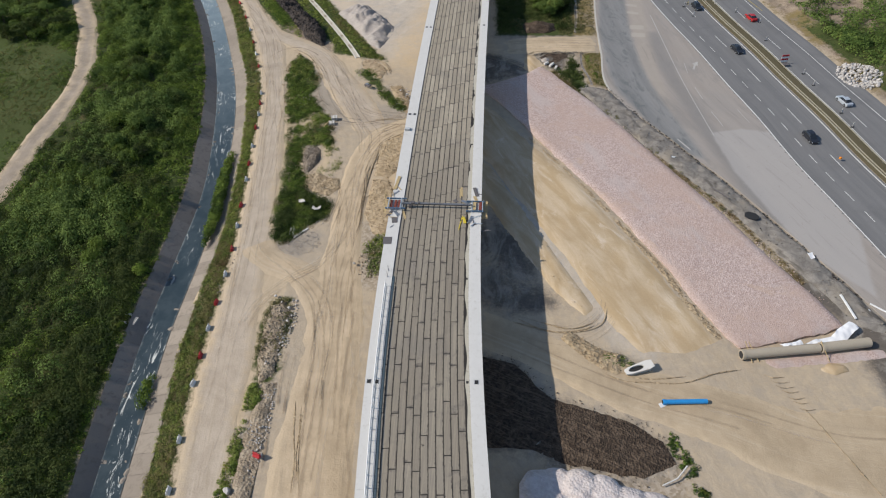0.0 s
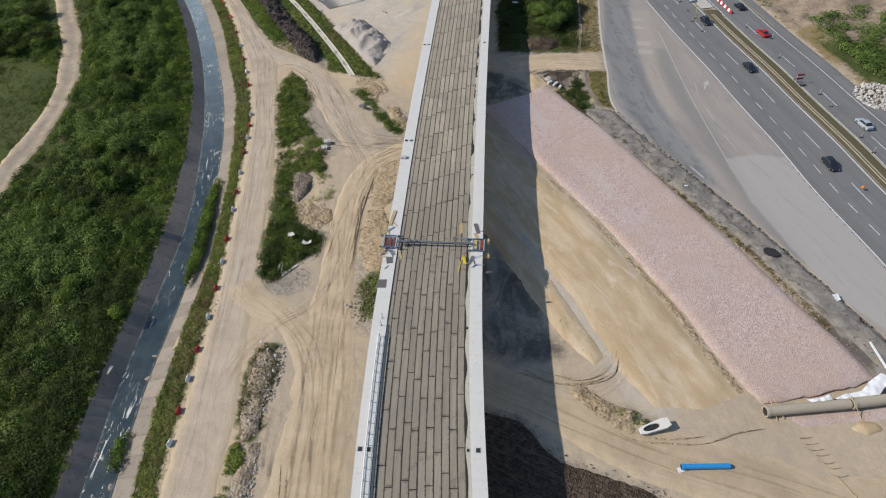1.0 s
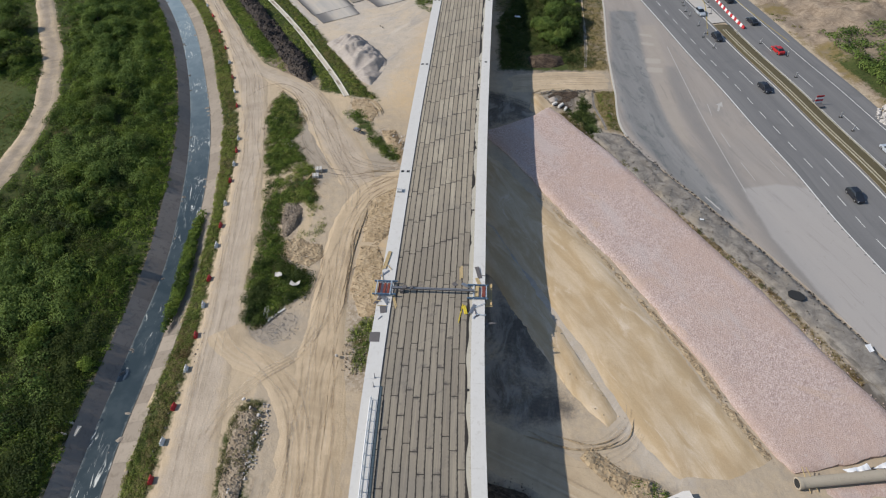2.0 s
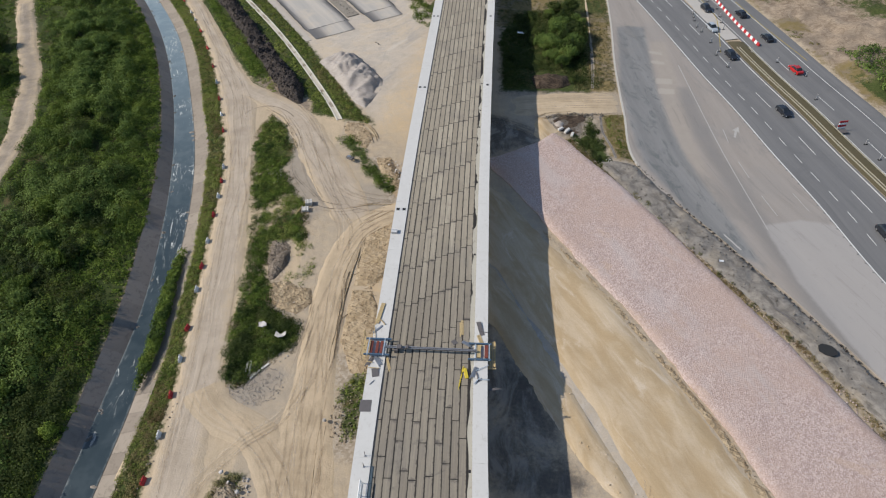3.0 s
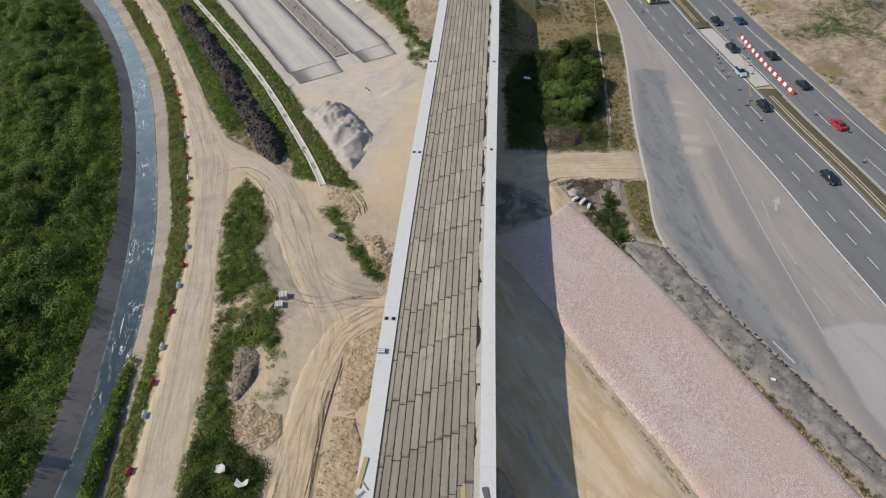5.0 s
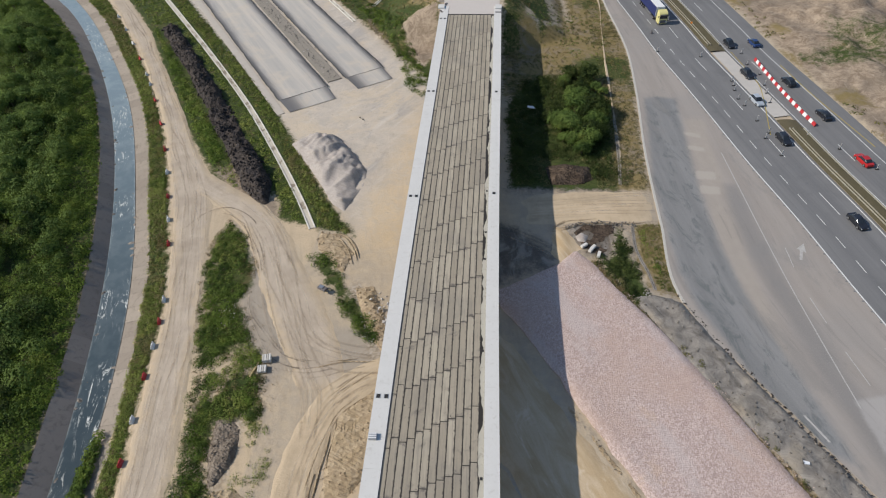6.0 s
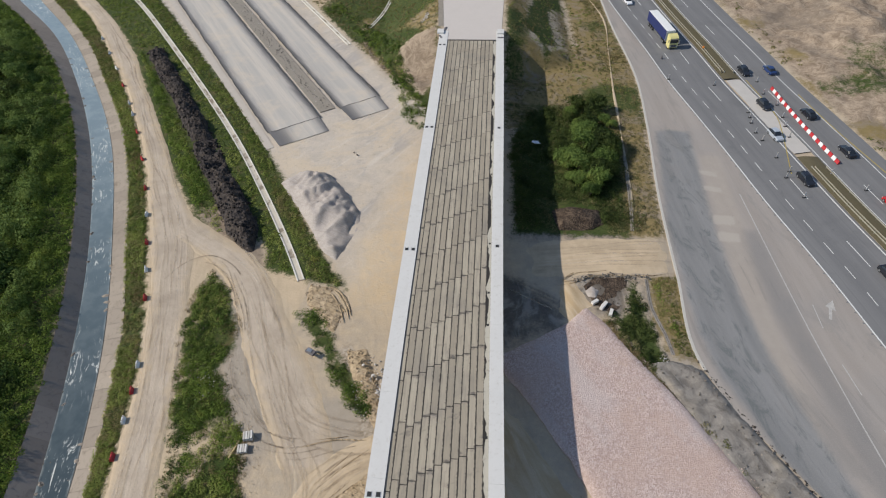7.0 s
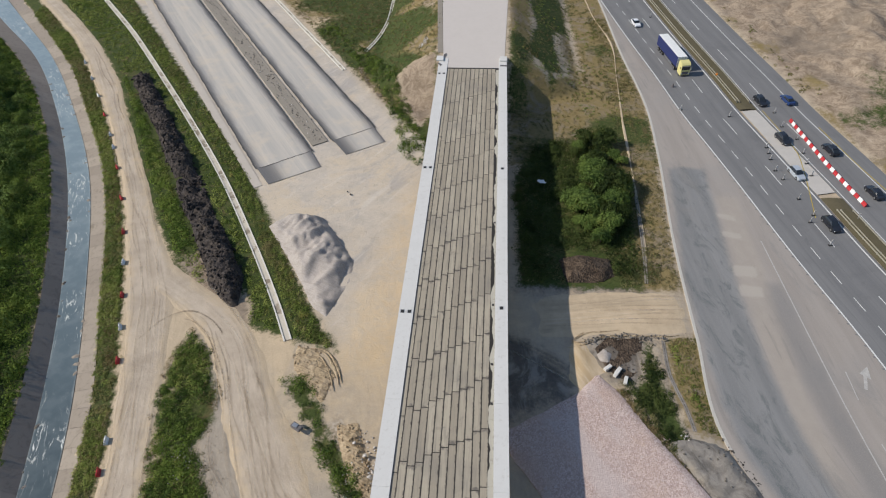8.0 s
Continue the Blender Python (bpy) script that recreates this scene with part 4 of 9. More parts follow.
def build_ground():
    xs = np.concatenate([[-4500, -2000, -900, -500, -320, -240], np.arange(-195, 141, 1.0), [180, 260, 420, 900, 2000, 4500]])
    ys = np.concatenate([[-4000, -1500, -500, -180, -60], np.arange(0, 336, 1.0), [360, 420, 600, 1000, 2000, 4500]])
    X, Y = np.meshgrid(xs, ys)
    xc, yc = np.clip(X, -240, 180), np.clip(Y, -60, 420)
    Z = height(xc, yc)
    nx, ny = len(xs), len(ys)
    i = (np.arange(ny - 1)[:, None] * nx + np.arange(nx - 1)[None]).ravel()
    faces = np.stack([i, i + 1, i + nx + 1, i + nx], 1)
    me = bpy.data.meshes.new("ground")
    me.from_pydata(np.stack([X, Y, Z], -1).reshape(-1, 3).tolist(), [], faces.tolist())
    me.polygons.foreach_set("use_smooth", [True] * len(me.polygons))
    x, y = xc.ravel(), yc.ravel()
    cut = 5.0
    u, v = slab_uv(x, y)
    track = near_path(smooth_path(VERGE_TRACK, 3), x, y)
    lawn = np.minimum(inside([(-190, 190), (-150, 172), (-118, 155.5), (-111, 140), (-108.5, 125), (-108.5, 90), (-190, 90)], x, y), track - 2.6)
    west = np.minimum(bank_top(y) - x, track - 2.4)
    berm = np.minimum(x - ledge_e(y) - 0.2, road_w(y) - x - 0.4)
    isl = np.minimum(inside(ISLAND, x, y), -inside(ISLAND_SOIL, x, y))
    strip = np.minimum.reduce([x - road_e(y) - 0.1, inside([(-36, 156), (-28, 154)] + GREEN_STRIP_E[::-1][2:] + [(-220, 332), (-70, 171), (-58, 168), (-50, 160)], x, y)])
    verge = np.minimum.reduce([apron_w(y) - x - 0.8, x - 1.0, y - 169.5])
    mid = inside([(20.4, 158), (22, 158), (22.9, 150), (24.4, 143.2), (23.8, 139.5), (21.3, 140), (17.8, 146.3), (16.9, 149.2), (19.5, 151.7)], x, y)
    slope = np.minimum(np.abs(x - bridge_x(y)) - 9, y - 205)
    slope = np.minimum(slope, np.where(x < bridge_x(y), v - 36, apron_w(y) - x - 0.5))
    far = x - motorway_x(y) - 32.5
    layers = {
        "lawn": lawn,
        "ochre": np.maximum(inside([(-29, 152), (-20, 147), (-16, 150), (-16, 200), (-20, 200), (-24, 182), (-27, 165)], x, y), inside([(-24, 122), (-17, 126), (-17, 96), (-24, 92)], x, y)),
        "pale": np.maximum.reduce([1.5 - near_path([(0, 107), (8, 92), (13.6, 80.6), (18.4, 70.6), (21.4, 64.3), (25, 60)], x, y), inside([(-58, 198), (-47, 184), (-36, 168), (-27, 154), (-22, 158), (-15, 165), (-15, 236), (-28, 214), (-44, 212)], x, y), np.minimum(25 - np.abs(v - 13), u + 14) - 3]),
        "brown": np.maximum.reduce([far - 1.0, inside(SLOPE_SOIL, x, y), np.minimum(slope, 5 * (lattice(x, y, 8, 47) - 0.66)), 2.0 - near_path([(12, 228), (17, 226), (17, 220)], x, y)]),
        "grass": np.maximum.reduce([west, berm, isl, np.minimum(inside(SMALL_ISLAND, x, y), 0.6), strip, np.minimum.reduce([verge, 12 - np.abs(x - 11), 194 - y + 24 * lattice(x, y, 6, 36)]), inside(BRIDGE_WEEDS, x, y) - 0.5,
                                    inside(PIER_WEEDS, x, y) - 0.8, mid - 0.6, np.where(x < bridge_x(y), np.minimum(slope, 8 * (lattice(x, y, 10, 37) - 0.36) + np.clip((np.abs(x + 9) - 17) / 6, -1.2, 0.6)), np.minimum(slope, np.maximum(9 * (lattice(x, y, 13, 37) - 0.62), inside(SLOPE_GREEN, x, y) - 1.0 + 6 * (lattice(x, y, 6, 87) - 0.5)))), np.minimum(far - 3, 6 * (lattice(x, y, 15, 7) - 0.66) + np.clip((185 - y) / 12, -1, 2))]),
        "dry": np.maximum.reduce([inside([(23.9, 158.6), (29.3, 160), (29.4, 141), (24.6, 142.5), (23.6, 150)], x, y), 0.5 - near_path([(15.9, 148.8), (21.1, 139.4), (29.8, 122.8), (39.6, 106.4), (47.6, 93.4), (54.9, 77)], x, y), np.minimum(verge, x - 20), np.minimum(slope, (lattice(x, y, 11, 12) - 0.45 + 0.35 * (x > bridge_x(y)) + 0.3 * np.clip(1.6 - np.abs(x + 9) / 16, 0, 1)) * 7), np.minimum.reduce([verge, y - 216, 8 + 0 * x]), np.minimum.reduce([near_path([(24, 215), (25, 240), (27, 262), (25, 300)], x, y) * -1 + 3.5, y - 170]), np.minimum.reduce([far, 7 - far, 8 * (lattice(x, y, 9, 14) - 0.55)]), np.minimum(berm, (lattice(x, y, 7, 13) - 0.42) * 9)]),
        "dark": np.maximum.reduce([inside(DARK_SOIL, x, y), -0.7 - near_path([(9.5, 118.6), (20, 103.4), (29.5, 84), (36.3, 70), (39.6, 62)], x, y), 1.6 - near_path([(19.5, 58.5), (22.5, 57.3)], x, y), np.minimum(inside([(-4, 101), (2, 95), (7, 84), (11.5, 74), (12.5, 69.5), (9, 67.5), (3, 68), (-4, 73)], x, y), 1.6) - 0.7 + 3 * (lattice(x, y, 5, 34) - 0.5), inside([(11.1, 156.9), (14.7, 158.6), (20.5, 158.9), (19.7, 151.7), (17.3, 149.2), (14.9, 151.5)], x, y) + 0.3, np.minimum(inside([(-4, 159.3), (2.9, 158.1), (8.3, 151.2), (8.9, 146.5), (4.3, 144.5), (-4, 142)], x, y), 2) - 0.9 + 2.5 * (lattice(x, y, 4, 58) - 0.4), 0.5 - near_path([(22.4, 158.3), (23.6, 157), (23.1, 151.3), (23.7, 146.6)], x, y), 0.2 - near_path([(1.4, 156.7), (8.4, 152.5)], x, y), 0.2 - near_path([(-0.1, 156), (9.1, 149.4)], x, y), np.minimum.reduce([172.5 - y, y - 168.5, x - 1, 24 - x]),
                                   np.minimum.reduce([apron_w(y) - x + 0.5, x - 44, 80 - y, inside([(50, 80), (62, 80), (70, 60), (60, 50), (58, 68)], x, y)])]),
        "grey": np.maximum.reduce([np.minimum.reduce([34.5 - v, v + 4.5, u + 3.5, 3.0 + 0 * x]) - 0.5, 1.2 - np.hypot(x + 50, (y - 158) * 0.5), inside([(-49.3, 155), (-46.5, 152.2), (-42, 143.1), (-39, 133.9), (-33.8, 123), (-36.3, 120), (-41.3, 129), (-45.4, 138), (-44.6, 145)], x, y) + 0.8, inside([(-39, 86), (-32.8, 88), (-30.6, 85.8), (-31.7, 81.5), (-34.9, 78.6), (-38.6, 79), (-41, 82.4)], x, y) - 0.2, 1.6 - np.abs(x - apron_w(y)), np.minimum.reduce([apron_w(y) - x + 1, -inside(STONE_BED, x, y), x - 19, 146 - y, 4.0 + 0 * x, inside([(18, 146), (30, 143), (72, 66), (62, 66), (40, 90)], x, y) + 1]),
                                   near_path([(-43, 146), (-38, 134), (-33, 129), (-24, 127)], x, y) * -1 + 5.5, near_path([(-40, 82.5), (-37, 81.5), (-33, 84)], x, y) * -1 + 0.6,
                                   near_path([(3, 118), (4, 100), (5, 80)], x, y) * -1 + 3, near_path([(2, 212), (3, 228), (8, 236)], x, y) * -1 + 4, 1.1 - near_path(SLOPE_PATH, x, y), 1.0 - near_path([(-39.5, 247), (-36, 239), (-32.3, 233)], x, y), np.minimum(slope, 6 * (lattice(x, y, 14, 48) - 0.7)) * (x < -35)]),
        "rubble": np.maximum.reduce([inside([(8, 43), (14, 41), (22, 40), (27, 43), (29, 39), (27, 34), (10, 34)], x, y) - 0.5, inside(RUBBLE, x, y), inside(ISLAND_SOIL, x, y) - 0.3, near_path([(-26, 140), (-21, 133), (-19, 124)], x, y) * -1 + 2, near_path([(-22, 88), (-20, 74)], x, y) * -1 + 2.2]),
    }
    toe = inside([(-62, 173.5), (-57.5, 176.5), (-51, 170), (-45, 163.5), (-43.5, 157), (-50, 159.5)], x, y)
    layers["brown"] = np.maximum(layers["brown"], toe)
    layers["grass"] = np.minimum.reduce([layers["grass"], -toe, np.where(inside(ISLAND, x, y) > 0, 6 * (lattice(x, y, 4, 50) - 0.38), 9),  -inside(SLOPE_SOIL, x, y), near_path(SLOPE_PATH, x, y) - 1.0, near_path([(-39.5, 247), (-36, 239), (-32.3, 233)], x, y) - 0.9])
    layers["dry"] = np.minimum.reduce([layers["dry"], -inside(SLOPE_SOIL, x, y), near_path(SLOPE_PATH, x, y) - 0.8, -inside(SLOPE_GREEN, x, y)])
    for key, val in layers.items():
        a = me.attributes.new(key, "FLOAT", "POINT")
        a.data.foreach_set("value", np.clip(val, -cut, cut).astype(np.float32))
    me.materials.append(M["ground"])
    return tagged(new("ground", me), "sandy construction ground with grass, weeds and bare soil", "ground", kind="structure")


build_ground()


def lines_between(f, g, y0, y1, step=1.5):
    ys = np.arange(y0, y1 + step, step)
    return list(zip(f(ys), ys)), list(zip(g(ys), ys))


# stream and its channel
tagged(ribbon("channel_lining_west", *lines_between(bank_top, lambda y: water_w(y) + 0.5, 0, 300), (0.03, -1.97), M["lining"], 4, 0.4), "dark stained concrete lining sloping to the stream", "channel lining", kind="structure")
_ledge = tagged(ribbon("channel_ledge_east", *lines_between(lambda y: water_e(y) - 0.4, ledge_e, 0, 300), (-1.95, -0.75), M["lining"], 3, 0.4), "pale dusty concrete ledge beside the stream", "channel lining", kind="structure")
for _y in np.arange(24, 285, 3.2):
    _t = np.array([_y, _y + 1.5, _y + 3.14])
    ribbon("slab_panel", np.stack([water_e(_t) - 0.3, _t], 1), np.stack([ledge_e(_t) + 0.45, _t], 1), (-1.82, -0.52), M["ledge"], 1, 0.06, _ledge)
_lin = bpy.data.objects["channel_lining_west"]
for _y in np.arange(24, 285, 5.0):
    _t = np.array([_y, _y + 2.5, _y + 4.96])
    ribbon("slab_panel", np.stack([bank_top(_t) + 0.1, _t], 1), np.stack([water_w(_t) + 0.3, _t], 1), (0.05, -1.82), M["lining"], 2, 0.05, _lin)
tagged(ribbon("water", *lines_between(water_w, water_e, 0, 300), (-1.62, -1.62), M["water"], 3), "shallow grey-blue stream water with foam", "stream", kind="structure")


# haul roads
def feather(lift, rough=0.16, fade=1.0):
    """A road's section: the edges sink into the ground, so that they fray."""
    def z(x, y, s):
        edge = np.clip(np.minimum(s, 1 - s) / 0.16, 0, 1) * fade
        return height(x, y) + lift * edge - 0.14 * (1 - edge) + rough * (lattice(x, y, 1.7, 61) + lattice(x, y, 0.8, 62) * 0.6 - 0.8) * (1 - edge * 0.8)
    return z


def haul_road(path, width, name, wob=0.5, lift=0.13, material="track"):
    p = smooth_path(path, 0.8)
    d = np.gradient(p, axis=0)
    d /= np.linalg.norm(d, axis=1, keepdims=True)
    nrm = np.stack([-d[:, 1], d[:, 0]], 1)
    w = np.interp(np.linspace(0, 1, len(p)), np.linspace(0, 1, len(width)), width)[:, None] / 2 + 0.9
    l = p + nrm * (w + wob * (lattice(p[:, 0], p[:, 1], 12, 21) * 2 - 1)[:, None])
    r = p - nrm * (w + wob * (lattice(p[:, 0], p[:, 1], 12, 22) * 2 - 1)[:, None])
    k = np.arange(len(p)) * 0.8
    fade = np.clip(np.minimum(k, k[::-1]) / 5.0, 0, 1)[:, None]
    return tagged(ribbon(name, l, r, feather(lift, fade=fade), M[material], 14), "dusty compacted pale earth haul road", "dirt road", kind="structure")


_ys = np.arange(5, 330, 1.0)
_l = np.stack([road_w(_ys) - 0.4 + 0.3 * (lattice(_ys, _ys, 11, 31) * 2 - 1), _ys], 1)
_r = np.stack([road_e(_ys) + 1.0 + 0.7 * (lattice(_ys, _ys, 14, 32) * 2 - 1), _ys], 1)
tagged(ribbon("road_haul", _l, _r, feather(0.12), M["track"], 16), "dusty compacted pale earth haul road", "dirt road", kind="structure")
haul_road([(-66, 171), (-56.7, 165), (-46.5, 156.4), (-39, 143), (-33.5, 133), (-29.5, 126), (-27.4, 118)], (6, 5.5, 6.5, 8, 8.5, 7), "road_branch", lift=0.14)
haul_road([(-12, 125.5), (-19.7, 123), (-24.5, 119), (-27.5, 112), (-28.3, 104), (-27.8, 94), (-27.4, 85), (-26.8, 76), (-25.6, 66), (-24.4, 56)], (5.5, 5, 5, 5, 6, 9, 10), "road_ramp", lift=0.16, material="track_tan")
haul_road([(-47, 86), (-41, 79), (-33.5, 75), (-28, 68), (-25.2, 60), (-24, 48), (-22.4, 34), (-20, 10)], (6, 6, 10, 14, 14), "road_site", wob=0.8, lift=0.14, material="track_tan")
haul_road(VERGE_TRACK, (3.8, 4.2, 4.4), "road_verge", lift=0.2, material="track_grey")
haul_road([(2, 162.5), (9, 163), (19, 164.4), (30, 164.8)], (8.5, 8.5, 8), "road_crossing", wob=0.4, lift=0.25, material="track_tan")
haul_road([(-3, 66), (5, 62), (14, 57), (24, 53), (33, 50), (46, 45), (62, 44), (95, 44)], (8, 7, 8, 12, 20, 30, 36), "road_sand", wob=0.8, lift=0.12, material="track_flat")
haul_road([(23.8, 174), (24.9, 186), (25.8, 206), (26.5, 224), (27.9, 245), (28.9, 263.6), (25.2, 286), (24, 320)], (-1.15, -1.2, -1.1), "road_footpath", wob=0.3, lift=0.15, material="footpath")


def ruts(path, count, spread, seed, wide=0.4, up=0.05):
    """Ridges of soil thrown up by wheels beside a track."""
    r = np.random.RandomState(seed)
    p = smooth_path(path, 0.6)
    d = np.gradient(p, axis=0)
    d /= np.linalg.norm(d, axis=1, keepdims=True)
    nrm = np.stack([-d[:, 1], d[:, 0]], 1)
    for i in range(count):
        a, b = sorted(r.uniform(0, 1, 2)) if i else (0, 1)
        q = slice(int(a * 0.6 * len(p)), max(int((0.45 + 0.55 * b) * len(p)), int(a * 0.6 * len(p)) + 4))
        k = p[q] + nrm[q] * ((i - count / 2) * spread + 0.9 * (lattice(p[q][:, 0], p[q][:, 1], 5, seed + i) - 0.5)[:, None])
        w = wide * 0.62 * (0.2 + lattice(k[:, 0], k[:, 1], 2.0, seed + 9) + 0.5 * lattice(k[:, 0], k[:, 1], 0.9, seed + 5))[:, None] * np.clip(np.minimum(np.arange(len(k)), np.arange(len(k))[::-1]) / 4, 0.1, 1)[:, None] / 2
        z = lambda x, y, s: height(x, y) + 0.12 + (0.4 * up + 0.06 + 0.09 * (lattice(x, y, 0.9, seed + 3) - 0.5)) * np.sin(np.pi * s)
        tagged(ribbon("road_rut", k + nrm[q] * w, k - nrm[q] * w, z, M["rut"], 4), "ridge of churned soil along wheel ruts", "wheel rut", kind="structure")


ruts([(-24.2, 105), (-21.5, 106.2), (-18.6, 105)], 9, 0.8, 381, 0.4, 0.12)
ruts([(-24, 95), (-21.5, 97.5), (-18.6, 100)], 7, 0.8, 391, 0.4, 0.12)
ruts([(-22.5, 117), (-22.2, 112), (-22.6, 108)], 5, 0.7, 395, 0.4, 0.12)
ruts([(-20.5, 119.6), (-22, 118.3), (-24.2, 115.4), (-25.3, 109.2), (-25.7, 104.1), (-25.5, 98.3), (-25.1, 91.8), (-24.9, 87.9)], 3, 0.42, 211)
ruts([(-28.3, 104), (-27.6, 93.8), (-27.3, 87.8)], 1, 0.4, 221, 0.3, 0.03)
ruts([(-30, 124.6), (-25.8, 125.4), (-20.2, 126.4)], 2, 0.5, 241)
ruts([(-26.3, 118.9), (-23.6, 121.7), (-20.3, 125)], 2, 0.6, 251)
ruts([(-39, 97), (-35.5, 99.5), (-31.5, 101)], 3, 0.7, 271)
ruts([(8.2, 157), (11.5, 158), (16, 159.3), (27, 160.4)], 2, 0.4, 281, 0.35, 0.02)
ruts([(8.5, 158), (12, 160.5), (17, 161.5)], 3, 0.6, 285, 0.4, 0.02)
ruts([(-34.5, 151.5), (-31, 153), (-28.5, 150), (-27.2, 146)], 6, 0.75, 371, 0.7, 0.12)
ruts([(5, 66.5), (12, 64.5), (18, 66), (20, 70)], 3, 0.6, 291)
ruts([(-24, 82), (-23.5, 72), (-22.5, 62)], 2, 0.7, 311, 0.35, 0.03)
ruts([(-27, 49), (-26.4, 44), (-24.6, 35)], 3, 0.5, 321, 0.5, 0.03)
for _k in range(7):
    ruts([(43.0 + 0.55 * _k, 57.6 - 0.95 * _k), (43.9 + 0.55 * _k, 57.2 - 0.95 * _k), (45.6 + 0.45 * _k, 57.4 - 0.95 * _k)], 1, 0.6, 331 + _k, 0.4, 0.05)
ruts([(46.7, 51.4), (50.1, 45), (52.6, 39)], 1, 0.35, 341, 0.4, 0.01)
ruts([(18.5, 57.2), (24, 55.2), (31, 56), (39.5, 58.6)], 2, 0.6, 351, 0.35, 0.05)


def wheel_tracks(path, count, spread, seed, wide=0.42, lift=0.19, length=0.5, damp=""):
    """Soft-edged tracks of many passing wheels along a path."""
    r = np.random.RandomState(seed)
    p = smooth_path(path, 0.8)
    d = np.gradient(p, axis=0)
    d /= np.linalg.norm(d, axis=1, keepdims=True)
    nrm = np.stack([-d[:, 1], d[:, 0]], 1)
    for i in range(count):
        a = int(r.uniform(0, 1 - length) * len(p))
        q = slice(a, min(len(p), a + max(6, int((length + r.uniform(0, 0.4)) * len(p)))))
        side = (i - (count - 1) / 2) * spread + r.normal(0, 0.3 * spread)
        k = p[q] + nrm[q] * (side + 1.5 * (lattice(p[q][:, 0] * 0.7, p[q][:, 1], 9, seed + i) - 0.5)[:, None])
        w = wide * (0.7 + 1.1 * lattice(k[:, 0], k[:, 1], 3.0, seed + 9))[:, None] / 2
        z = lambda x, y, s: height(x, y) + lift + 0 * s
        tagged(ribbon("road_track", k + nrm[q] * w, k - nrm[q] * w, z, M[damp or ("wheel_pale" if i % 3 == 1 else "wheel")], 4), "soft wheel track pressed into dusty soil", "wheel track", kind="structure")


wheel_tracks([(-64, 172), (-56, 165), (-47, 156.5), (-41.5, 147), (-38, 139), (-34.5, 131), (-31, 124.5), (-28, 119), (-27, 112)], 11, 0.62, 501)
wheel_tracks([(-40, 146), (-35, 136), (-30, 129), (-24, 126.6), (-17, 126.5)], 6, 0.8, 521)
wheel_tracks([(-14, 125), (-20, 122.5), (-24.5, 118.5), (-27, 112), (-28, 104), (-27.8, 94), (-27, 84), (-26.5, 76), (-25.5, 66), (-24.5, 52), (-23, 36)], 10, 0.5, 541, length=0.4)
wheel_tracks([(-46, 98), (-44.5, 88), (-41, 80.5), (-35, 75.5), (-29, 69), (-26, 60), (-25, 48)], 6, 0.6, 561)
wheel_tracks([(-41, 58), (-39.4, 67), (-35.5, 73), (-30.5, 77.5), (-28, 84), (-27.8, 92)], 5, 0.6, 581, length=0.55)
wheel_tracks([(-25, 74), (-24, 60), (-22.5, 44), (-21, 28)], 9, 0.95, 601, 0.6, length=0.35)
_mid = np.arange(24, 290, 12.0)
wheel_tracks(np.stack([(road_w(_mid) + road_e(_mid)) / 2, _mid], 1), 14, 0.42, 621, 0.34, length=0.3)
wheel_tracks([(-3, 64.5), (6, 61), (14, 57.5), (24, 53.5), (34, 50.5), (46, 47), (64, 45)], 4, 1.1, 641, 0.4, length=0.3)
wheel_tracks([(2, 66.5), (10, 64), (16, 64), (20.5, 68), (22, 74)], 9, 0.5, 661, 0.34, length=0.5)
wheel_tracks([(3, 162.8), (12, 163.4), (20, 164.4), (29, 164.8)], 9, 0.7, 681, 0.35, 0.3)
wheel_tracks([(-4, 158.4), (2, 155.6), (9, 151.2)], 4, 1.1, 701, 0.5, 0.1, 0.7)

wheel_tracks([(-60.5, 154), (-58, 158.6), (-54.5, 160.2), (-50, 157.4), (-46, 151), (-43.4, 143.5)], 5, 0.45, 801, 0.3, length=0.45, damp="wheel_wet")
wheel_tracks([(-43.6, 143), (-42.6, 136), (-38.6, 130), (-35, 126), (-30, 124)], 4, 0.5, 811, 0.28, length=0.5, damp="wheel_wet")
wheel_tracks([(-36, 124.5), (-30, 123.6), (-24, 125.4), (-18, 126.6)], 5, 0.6, 821, 0.3, length=0.4, damp="wheel_wet")
wheel_tracks([(-18, 124.6), (-22.4, 122), (-26, 118.4)], 4, 0.9, 831, 0.4, length=0.5, damp="wheel_wet")
wheel_tracks([(-31.5, 112), (-30.6, 102), (-30.2, 94), (-30.8, 86)], 4, 0.5, 841, 0.3, length=0.5, damp="wheel_wet")
wheel_tracks([(-25.6, 112), (-25.8, 102), (-25.2, 92), (-24.8, 84)], 2, 0.5, 851, 0.35, length=0.7, damp="wheel_wet")
wheel_tracks([(-31, 58), (-30.4, 50), (-28.8, 38)], 3, 0.7, 861, 0.4, length=0.5, damp="wheel_wet")

# beds


def bed_height(x, y):
    return 0.10 + 0.45 * np.clip(inside(STONE_BED, x, y) / 0.7 + 0.2, 0, 1) + (lattice(x, y, 9, 41) - 0.5) * 0.2 + (lattice(x, y, 1.1, 42) - 0.5) * 0.10


tagged(patch("stone_bed", STONE_BED, bed_height, M["stone"], 0.9, 0.45, 0.7), "raised bed of crushed pinkish stone", "gravel", kind="structure")
tagged(patch("sand_bed", SAND_BED, lambda x, y: height(x, y) - 0.12 + 0.42 * np.clip(inside(SAND_BED, x, y) / 2.0, 0, 1) + (lattice(x, y, 6, 43) - 0.5) * 0.2 + (lattice(x, y, 1.4, 44) - 0.5) * 0.14, M["sand"], 0.9, 0.35, 0.3), "levelled yellow sand bed with wheel streaks", "sand", kind="structure")

